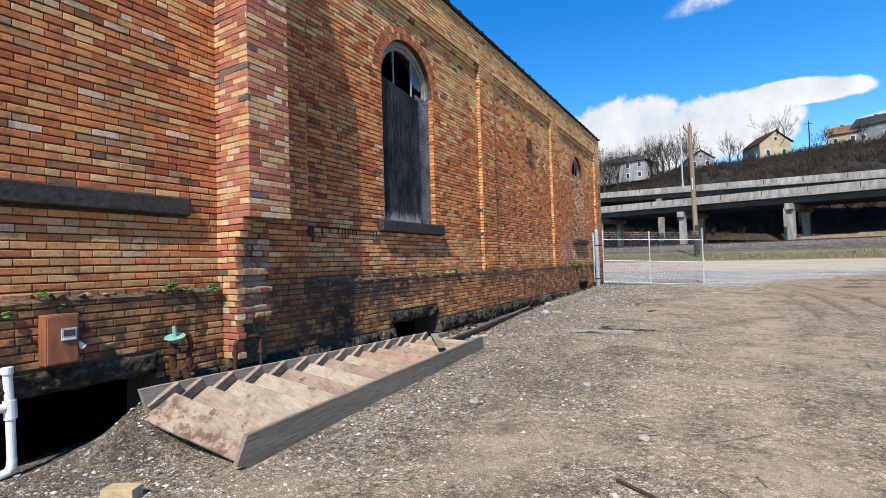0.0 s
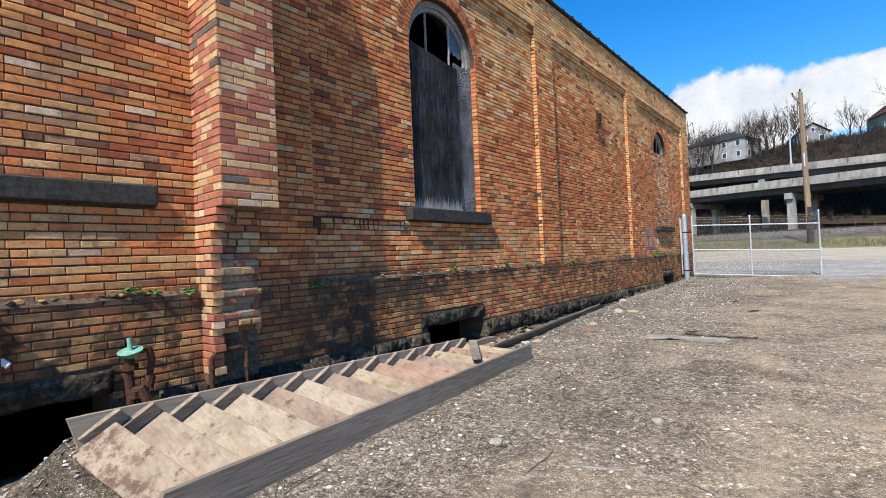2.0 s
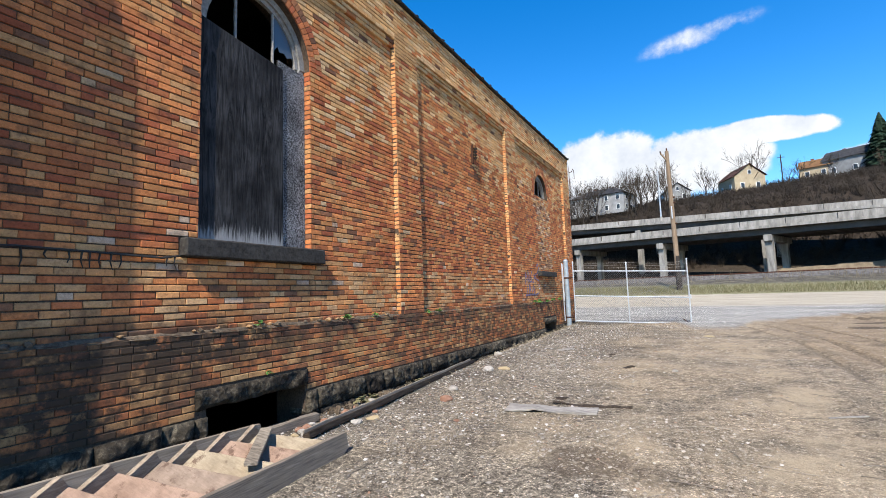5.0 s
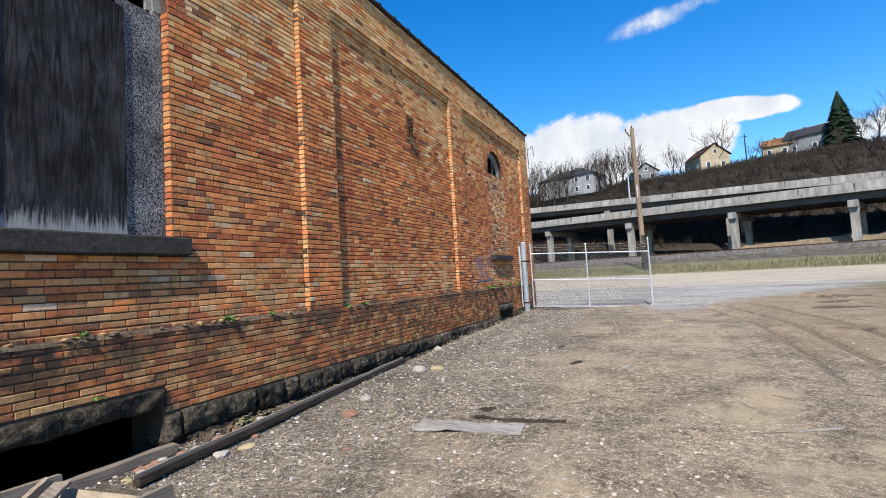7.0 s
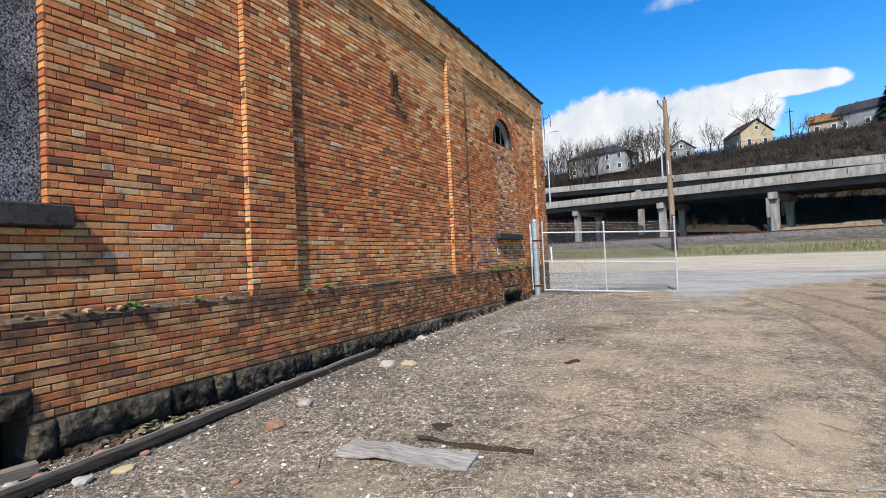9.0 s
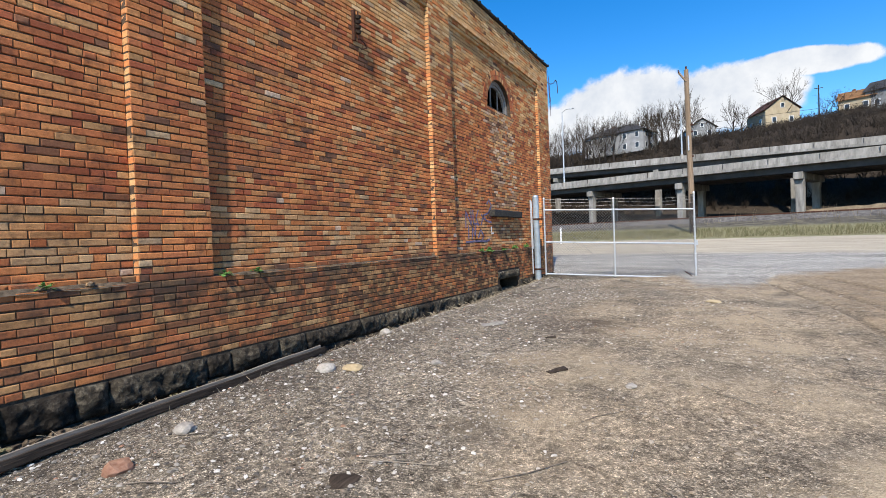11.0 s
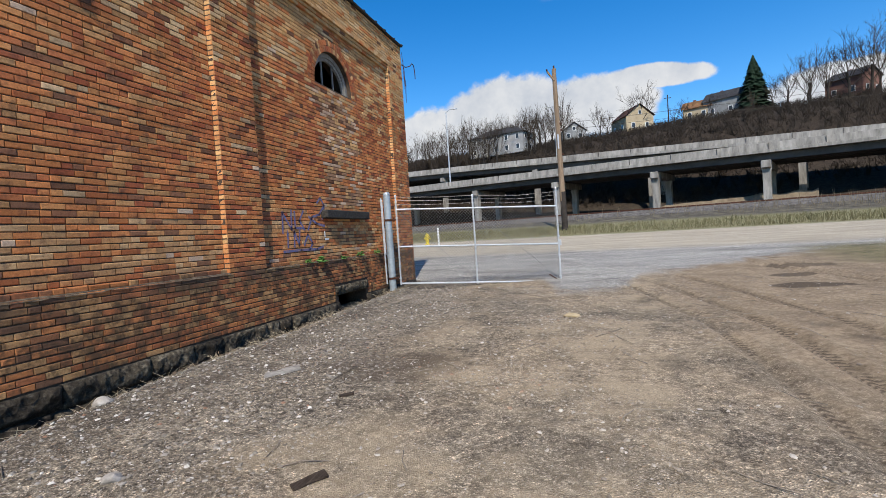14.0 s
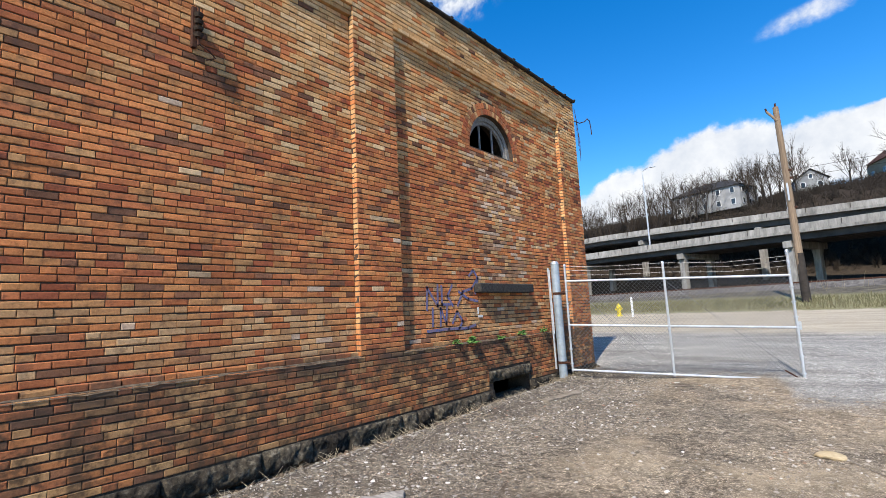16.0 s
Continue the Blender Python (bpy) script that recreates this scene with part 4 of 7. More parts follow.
def rough_stone(name, y0, y1, z0, z1, x, parent, seed, depth=0.3, bulge=0.035):
    """A rock-faced block: a grid face thrown out of true, square joints."""
    nu, nv = max(5, int((y1 - y0) / 0.04)), max(4, int((z1 - z0) / 0.04))
    verts, faces = [], []
    for j in range(nv + 1):
        for i in range(nu + 1):
            y, z = y0 + (y1 - y0) * i / nu, z0 + (z1 - z0) * j / nv
            rim = min(1, min(i, nu - i) * 0.8) * min(1, min(j, nv - j) * 0.8)
            d = rim * (bulge + 0.07 * noise.noise((y * 4, z * 6, seed)) + 0.045 * noise.noise((y * 13, z * 13, seed)) + 0.02 * noise.noise((y * 31, z * 31, seed)))
            edge = 0.016 * noise.noise((y * 9, z * 9, seed + 7))
            verts.append((x + d, y + edge, z + (edge * 1.2 if j < nv else -abs(edge))))
    for j in range(nv):
        for i in range(nu):
            a = j * (nu + 1) + i
            faces.append((a, a + 1, a + nu + 2, a + nu + 1))
    n = len(verts)
    rimidx = [i for i in range(nu + 1)] + [(j + 1) * (nu + 1) - 1 for j in range(1, nv + 1)] + [nv * (nu + 1) + i for i in range(nu - 1, -1, -1)] + [j * (nu + 1) for j in range(nv - 1, 0, -1)]
    for i in rimidx:
        verts.append((x - depth, verts[i][1], verts[i][2]))
    m = len(rimidx)
    for k in range(m):
        faces.append((rimidx[k], n + k, n + (k + 1) % m, rimidx[(k + 1) % m]))
    return link_mesh(name, verts, faces, M_STONE, parent, True)


def build_footing():
    y = 3.0
    k = 0
    while y < NORTH - 0.1:
        ln = rnd.choice((0.3, 0.5, 0.68, 0.85, 1.05)) * rnd.uniform(0.85, 1.15)
        e = min(y + ln, NORTH)
        for a, b in minus(y, e, [(h[0], h[1]) for h in HOLES]):
            if b - a > 0.06:
                zt = Z0 - 0.006 - rnd.uniform(0, 0.012)
                zm = 0.27 + rnd.uniform(-0.03, 0.05)
                rough_stone("footing_stone", a + 0.006, b - 0.006, zm, zt, -4.86, wall_east, k)
                rough_stone("footing_stone", a + 0.006 - 0.1, b - 0.1 - 0.006, -0.25, zm - 0.01, -4.845, wall_east, k + 0.5) if not any(h[0] - 0.02 < a - 0.1 < h[1] or h[0] < b - 0.1 < h[1] for h in HOLES) else None
        y = e
        k += 1
    for (h0, h1, zb, zt), (l0, l1) in zip(HOLES, ((-0.75, 2.66), (6.42, 7.95), (18.3, 19.68))):
        rough_stone("lintel", l0, l1, zt, zt + 0.19 if zt < 0.65 else zt + 0.18, -4.865, wall_east, h0, bulge=0.02)


build_footing()


def build_arches():
    """Two rings of rowlock bricks round each arched opening."""
    for a in (ARCH1, ARCH2):
        for ring in (0, 1):
            r0 = a["half"] + 0.004 + ring * 0.118
            count = int(math.pi * (r0 + 0.05) / 0.074)
            me = None
            for k in range(count):
                ang = math.pi * (k + 0.5) / count
                if me is None:
                    s = Soup()
                    h0, h1 = math.pi * r0 / count / 2 - 0.004, math.pi * (r0 + 0.11) / count / 2 - 0.004
                    for d, i_ in ((-0.1, 0), (0.002, 0), (0.006, 0.004)):
                        for h, r in ((-h0 + i_, r0 + i_), (h0 - i_, r0 + i_), (h1 - i_, r0 + 0.11 - i_), (-h1 + i_, r0 + 0.11 - i_)):
                            s.v.append((d, h, r))
                    for j in (0, 4):
                        for q in range(4):
                            s.f.append((j + q, j + (q + 1) % 4, j + 4 + (q + 1) % 4, j + 4 + q))
                    s.f.append((8, 9, 10, 11))
                    ob = s.make("arch_brick", M_ARCH, wall_east)
                    me = ob.data
                else:
                    ob = new("arch_brick", me)
                    ob.parent = wall_east
                ob.matrix_basis = Matrix.Translation((XP + 0.002 + (k % 3) * 0.001, a["y"], a["spring"])) @ Matrix.Rotation(math.pi / 2 - ang, 4, "X")


build_arches()


def build_window(a, boarded):
    w = holder("window_1" if boarded else "window_2", "arched timber window, boarded below and broken above" if boarded else "small arched window with empty timber sash", "window", kind="structure", at=(XP - 0.12, a["y"], a["base"]))
    half, x = a["half"], XP - 0.13

    def ring(name, r0, r1, x0, x1, label=""):
        bm = bmesh.new()
        n = 30
        rows = []
        for k in range(n + 1):
            t = math.pi * k / n
            rows.append([bm.verts.new((xx, r * math.cos(t), a["spring"] - a["base"] + r * math.sin(t))) for xx, r in ((x0, r0), (x1, r0), (x1, r1), (x0, r1))])
        for p, q in zip(rows, rows[1:]):
            for j in range(4):
                bm.faces.new((p[j], p[(j + 1) % 4], q[(j + 1) % 4], q[j]))
        bm.faces.new(rows[0])
        bm.faces.new(rows[-1][::-1])
        return part(name, bm, M_FRAMEWOOD, w, label)

    ring("frame", half - 0.09, half - 0.002, -0.08, 0.02, "grey weathered wood frame")
    ring("sash", half - 0.15, half - 0.092, -0.06, -0.01)
    z1 = a["spring"] - a["base"]
    bars = (-0.27, 0.30) if boarded else (-0.22, 0.20)
    for y in bars:
        top = z1 + math.sqrt((half - 0.13) ** 2 - y * y)
        bot = z1 - 0.35 if boarded else 0.0
        part("glazing_bar", boxed((-0.035, y, (top + bot) / 2), (0.035, 0.03, top - bot), bevel=0.005), M_FRAMEWOOD, w)
    if boarded:
        part("mullion", boxed((-0.035, half - 0.06, z1 / 2), (0.09, 0.1, z1), bevel=0.005), M_FRAMEWOOD, w)
        part("mullion", boxed((-0.035, -half + 0.06, z1 / 2), (0.09, 0.1, z1), bevel=0.005), M_FRAMEWOOD, w)
        # a jagged remnant of glass in the north light
        bm = bmesh.new()
        r = half - 0.15
        outline = [(0.33, z1 + 0.12), (0.38, z1 + 0.2), (0.42, z1 + 0.13), (0.50, z1 + 0.15), (0.55, z1 + 0.10), (0.60, z1 + 0.13), (r * math.cos(0.2), z1 + r * math.sin(0.2))]
        outline += [(r * math.cos(t), z1 + r * math.sin(t)) for t in (0.5, 0.7, 0.9, 1.05)] + [(0.32, z1 + 0.54)]
        bm.faces.new([bm.verts.new((-0.035, y, z)) for y, z in outline])
        made = bmesh.ops.extrude_face_region(bm, geom=bm.faces[:])
        bmesh.ops.translate(bm, vec=(0.005, 0, 0), verts=[v for v in made["geom"] if isinstance(v, bmesh.types.BMVert)])
        part("pane", bm, M_PANE, w, "broken dusty pane")
        bm = bmesh.new()
        prism(bm, -half + 0.01, 0.40, 0.0, 0.0, z1 + 0.02, z1 - 0.14, 0.032, 0.05)
        part("plywood_board", bm, M_PLY, w, "black weathered plywood board with peeling grain")
        bm = bmesh.new()
        prism(bm, 0.34, half - 0.01, 0.0, 0.0, z1 - 0.02, z1 - 0.06, 0.004, 0.022)
        part("chipboard_strip", bm, M_OSB, w, "black speckled chipboard strip")
    else:
        part("bottom_rail", boxed((-0.035, 0, 0.03), (0.07, half * 2 - 0.1, 0.06), bevel=0.006), M_FRAMEWOOD, w)
    return w


build_window(ARCH1, True)
build_window(ARCH2, False)


def build_shell():
    """The rest of the hall: other walls, roof and floor, which close it."""
    def slab(name, lo, hi, mat, label, category):
        c, s = [(a + b) / 2 for a, b in zip(lo, hi)], [b - a for a, b in zip(lo, hi)]
        tagged(part(name, boxed(c, s), mat), label, category, kind="structure")

    back = XP - 0.42
    slab("wall_north", (WEST, NORTH - 0.4, -0.9), (back, NORTH - 0.004, TOP), M_MORTAR, "brick end wall of the hall", "wall")
    slab("wall_south", (WEST, SOUTH, -0.9), (back, SOUTH + 0.4, TOP), M_MORTAR, "brick end wall of the hall", "wall")
    slab("wall_west", (WEST - 0.4, SOUTH, -0.9), (WEST, NORTH, TOP), M_MORTAR, "brick back wall of the hall", "wall")
    slab("roof", (WEST - 0.4, SOUTH, TOP - 0.28), (back, NORTH, TOP - 0.02), M_ROOF, "flat dark roof of the hall", "roof")
    slab("floor", (WEST, SOUTH + 0.4, 0.93), (back, NORTH - 0.4, 1.13), M_DARKWALL, "dusty concrete floor of the hall", "floor")
    for k in range(8):
        y = -3 + k * 3.3
        slab("roof_beam", (WEST, y, TOP - 0.75), (back, y + 0.22, TOP - 0.28), M_FRAMEWOOD, "grey timber roof beam", "beam")


build_shell()


def build_coping():
    y = 0.2
    while y < NORTH:
        ln = rnd.uniform(0.45, 0.62)
        e = min(y + ln, NORTH + 0.02)
        bm = boxed((XF - 0.13, (y + e) / 2, TOP + 0.028), (0.40, e - y - 0.008, 0.05), bevel=0.012)
        add_box(bm, (XF - 0.10, e - 0.03, TOP + 0.06), (0.36, 0.075, 0.035), bevel=0.012)
        for v in bm.verts:
            v.co += Vector(noise.noise_vector(v.co * 3)) * 0.014
        part("coping_tile", bm, M_ROOF, wall_east)
        y = e


build_coping()


# ---- lying staircase ----
def build_stairs():
    st = holder("wooden_staircase", "old wooden staircase lying on gravel beside the wall", "staircase", at=(-4.2, 5.0, 0.1))
    o = Vector((-4.2, 5.0, 0.1))
    OA, OB = Vector((-3.30, 2.46, 0.32)) - o, Vector((-3.52, 7.05, 0.40)) - o
    IA, IB = Vector((-4.40, 2.25, 0.60)) - o, Vector((-4.42, 6.80, 0.45)) - o

    def stringer(a, b, label, nose, mat):
        d = (b - a).normalized()
        bm = bmesh.new()
        h, t = 0.27, 0.045
        x = d.cross(EZ).normalized() * t / 2
        prof = [a, b, b - EZ * h * 0.55 + d * 0.02, b - EZ * h - d * 0.16, a - EZ * h + d * 0.06, a - EZ * h * 0.72 + d * nose]
        f = [bm.verts.new(p + x) for p in prof]
        g = [bm.verts.new(p - x) for p in prof]
        bm.faces.new(f)
        bm.faces.new(g[::-1])
        for k in range(len(prof)):
            bm.faces.new((f[k], g[k], g[(k + 1) % len(prof)], f[(k + 1) % len(prof)]))
        bmesh.ops.subdivide_edges(bm, edges=[e for e in bm.edges if e.calc_length() > 1], cuts=30)
        for v in bm.verts:
            v.co += Vector(noise.noise_vector(v.co * 4)) * 0.006
        part("stringer", bm, mat, st, label)

    stringer(OA, OB, "long grey weathered side board", -0.10, M_STRINGER)
    stringer(IA, IB, "long tan weathered side board", 0.05, M_INNERWOOD)
    n = 14
    for k in range(n):
        f0 = (k + 0.02) / n
        po, pi = OA.lerp(OB, f0), IA.lerp(IB, f0)
        along = ((OB - OA).normalized() + (IB - IA).normalized()).normalized()
        cross = (pi - po).normalized()
        up = cross.cross(along).normalized()
        up = up if up.z > 0 else -up
        rise = (along * math.cos(radians(33)) + up * math.sin(radians(33))).normalized()
        nrm = rise.cross(cross).normalized()
        nrm = nrm if nrm.z > 0 else -nrm
        base = -up * 0.25
        depth = 0.31
        inner, outer = pi - cross * 0.026 + along * (0.10 if k == 0 else 0), po + cross * 0.026 - along * (0.09 if k == 0 else 0)
        mid = (inner + outer) / 2 + base + rise * depth / 2 + nrm * rnd.uniform(-0.006, 0.006)
        turn = Matrix((cross, rise, nrm)).transposed()
        bm = boxed(mid, ((inner - outer).length, depth, 0.032), turn, 0.004)
        bmesh.ops.subdivide_edges(bm, edges=[e for e in bm.edges if e.calc_length() > 0.8], cuts=6)
        for v in bm.verts:
            v.co += Vector(noise.noise_vector(v.co * 3 + Vector((0, 0, k)))) * 0.007
        part("tread", bm, M_TREAD, st, "pale worn tread with peeling paint")
        cl = inner + base + rise * (depth * 0.5) + nrm * 0.072 - cross * 0.024
        part("cleat", boxed(cl, (0.044, depth * rnd.uniform(0.9, 1.02), 0.112), turn, 0.003), M_CLEAT, st)
    # loose slat across the far treads
    a, b = Vector((-3.72, 6.12, 0.36)) - o, Vector((-4.22, 6.72, 0.44)) - o
    bm = beam(bmesh.new(), a, b, 0.11, 0.032, bevel=0.004)
    part("loose_slat", bm, M_OLDWOOD, st)
    return st


build_stairs()


# ---- things in the yard beside the wall ----
def gz(x, y):
    return ground_z(x, y)


def build_rail():
    """A long dark timber channel lying along the foot of the wall."""
    a, b = Vector((-4.19, 7.22, 0)), Vector((-4.53, 12.1, 0))
    a.z, b.z = gz(a.x, a.y) + 0.05, gz(b.x, b.y) + 0.06
    t = holder("timber_channel", "long dark weathered timber channel lying on gravel along the footing", "timber", at=a)
    d = b - a
    side = d.cross(EZ).normalized()
    for name, off, z, w, h, mat in (("web", 0.0, 0.0, 0.09, 0.045, M_DARKWOOD), ("lip", -0.036, 0.042, 0.016, 0.04, M_INNERWOOD), ("lip", 0.036, 0.034, 0.016, 0.03, M_DARKWOOD)):
        bm = beam(bmesh.new(), side * off + EZ * z, d + side * off + EZ * z, w, h, bevel=0.004)
        bmesh.ops.subdivide_edges(bm, edges=[e for e in bm.edges if e.calc_length() > 1], cuts=40)
        for v in bm.verts:
            v.co += Vector(noise.noise_vector(v.co * 2.5)) * 0.008
        part(name, bm, mat, t)


build_rail()


M_PALEWOOD = plain("bleached_plank", (0.16, 0.145, 0.13), (0.40, 0.375, 0.34), 14, stretch=(0.35, 2.5, 2.5), relief=0.6)


def ground_board(name, a, b, w, h, mat, label, category="board", ragged=0.03):
    pa, pb = Vector((*a, 0)), Vector((*b, 0))
    lift = max(gz(*pa.lerp(pb, f)[:2]) - gz(*a) - (gz(*b) - gz(*a)) * f for f in (0, 0.25, 0.5, 0.75, 1))
    pa.z, pb.z = gz(*a) + lift + h * 0.5, gz(*b) + lift + h * 0.5
    bm = beam(bmesh.new(), pa, pb, w, h, bevel=0.003)
    long_edges = [e for e in bm.edges if e.calc_length() > (pb - pa).length * 0.7]
    bmesh.ops.subdivide_edges(bm, edges=long_edges, cuts=8)
    for v in bm.verts:
        v.co += Vector(noise.noise_vector(v.co * 7)) * ragged * Vector((1, 1, 0.25)).length * 0.4
    return tagged(part(name, bm, mat), label, category)


ground_board("plank", (-2.66, 9.14), (-1.58, 9.32), 0.30, 0.022, M_PALEWOOD, "grey split wooden plank lying on the gravel", "plank", 0.06)
ground_board("plank", (-2.2, 9.52), (-1.25, 9.62), 0.05, 0.02, M_DARKWOOD, "thin dark strip of wood on the dirt", "plank", 0.05)
ground_board("plank", (-3.86, 18.3), (-3.70, 19.2), 0.13, 0.03, M_OLDWOOD, "pale board half buried beside the gate post", "plank", 0.06)
M_TANROCK = plain("tan_stone", (0.36, 0.28, 0.16), (0.5, 0.4, 0.25), 22, relief=0.5)
ground_board("wood_block", (-3.74, 1.70), (-3.54, 1.80), 0.11, 0.08, M_TANROCK, "sawn yellow wood offcut on the gravel", "wood block", 0.005)
ground_board("timber", (-4.80, 6.2), (-4.68, 7.9), 0.1, 0.09, M_STRINGER, "heavy grey timber lying before the cellar opening", "timber", 0.02)


def build_rock(x, y, r, mat, label, flat=0.6, seed=0):
    bm = bmesh.new()
    bmesh.ops.create_icosphere(bm, subdivisions=2, radius=r)
    for v in bm.verts:
        v.co *= 1 + 0.45 * noise.noise(v.co / r * 0.9 + Vector((seed, 0, 0))) + 0.16 * noise.noise(v.co / r * 2.3 + Vector((seed, 5, 0)))
        v.co.z *= flat
    bmesh.ops.translate(bm, verts=bm.verts, vec=(x, y, gz(x, y) + r * flat * 0.45))
    return tagged(part("rock", bm, mat), label, "rock", "loose rocks on the yard")


M_ROCK = plain("grey_rock", (0.22, 0.2, 0.175), (0.42, 0.39, 0.35), 25, relief=0.6)
M_BRICKBAT = plain("brick_fragment", (0.20, 0.095, 0.06), (0.33, 0.2, 0.14), 25, relief=0.6)
for k, (x, y, r, m, label) in enumerate((
        (-3.95, 11.55, 0.10, M_ROCK, "pale grey rock on the gravel"), (-3.70, 11.72, 0.11, M_TANROCK, "flat tan stone on the gravel"),
        (-3.62, 9.30, 0.085, M_BRICKBAT, "broken reddish brick piece on the gravel"), (-3.80, 9.88, 0.075, M_ROCK, "pale grey rock on the gravel"),
        (-2.15, 9.85, 0.09, M_DARKWOOD, "dark flat lump on the dirt"),
        (-0.35, 17.2, 0.11, M_TANROCK, "flat tan stone on the dirt"), (-4.05, 8.2, 0.08, M_TANROCK, "flat tan stone on the gravel"),
        (-4.1, 7.95, 0.07, M_ROCK, "pale grey rock on the gravel"), (-4.2, 8.45, 0.04, M_BRICKBAT, "broken reddish brick piece on the gravel"),
        (-3.0, 8.4, 0.035, M_BRICKBAT, "broken reddish brick piece on the gravel"), (-1.5, 5.6, 0.05, M_ROCK, "pale grey rock on the gravel"),
        (-0.7, 4.2, 0.045, M_ROCK, "pale grey rock on the gravel"), (1.6, 6.3, 0.045, M_BRICKBAT, "broken reddish brick piece on the gravel"),
        (-2.94, 12.22, 0.06, M_ROCK, "pale grey rock on the gravel"), (-0.9, 12.2, 0.05, M_ROCK, "pale grey rock on the gravel"),
        (-2.39, 4.52, 0.055, M_ROCK, "pale grey rock on the gravel"), (-4.46, 13.3, 0.085, M_ROCK, "pale grey rock on the gravel"),
        (-4.62, 3.45, 0.14, M_ROCK, "broken stone lump at the foot of the pier"), (-4.66, 3.8, 0.10, M_ROCK, "broken stone lump at the foot of the pier"),
        (-4.6, 4.3, 0.08, M_ROCK, "broken stone lump at the foot of the pier"))):
    build_rock(x, y, r, m, label, 0.10 if m is M_DARKWOOD else 0.3 if m is M_TANROCK else 0.55, k * 3.1)


rb = random.Random(55)
for k in range(26):                            # rubble spilled between the opening and the channel
    x, y = rb.uniform(-4.62, -4.34), rb.triangular(7.2, 9.3, 7.6)
    m, label = rb.choice(((M_TANROCK, "yellow stone in the rubble by the opening"), (M_ROCK, "pale grey stone in the rubble by the opening"), (M_ROCK, "pale grey stone in the rubble by the opening"), (M_BRICKBAT, "broken brick piece in the rubble by the opening")))
    build_rock(x, y, rb.uniform(0.025, 0.06), m, label, 0.6, k * 1.7)
ground_board("wood_scrap", (-1.72, 12.38), (-1.58, 12.55), 0.08, 0.02, M_DARKWOOD, "dark rotten scrap of wood on the dirt", "wood scrap", 0.025)
ground_board("plank", (-3.33, 14.2), (-3.1, 14.5), 0.11, 0.03, M_PALEWOOD, "short grey split board on the gravel", "plank", 0.06)
ground_board("plank", (-2.22, 13.78), (-2.1, 13.86), 0.05, 0.025, M_DARKWOOD, "small dark chip of wood on the gravel", "plank", 0.03)

M_STRAWPALE = plain("pale_straw", (0.26, 0.21, 0.14), (0.45, 0.38, 0.27), 6)


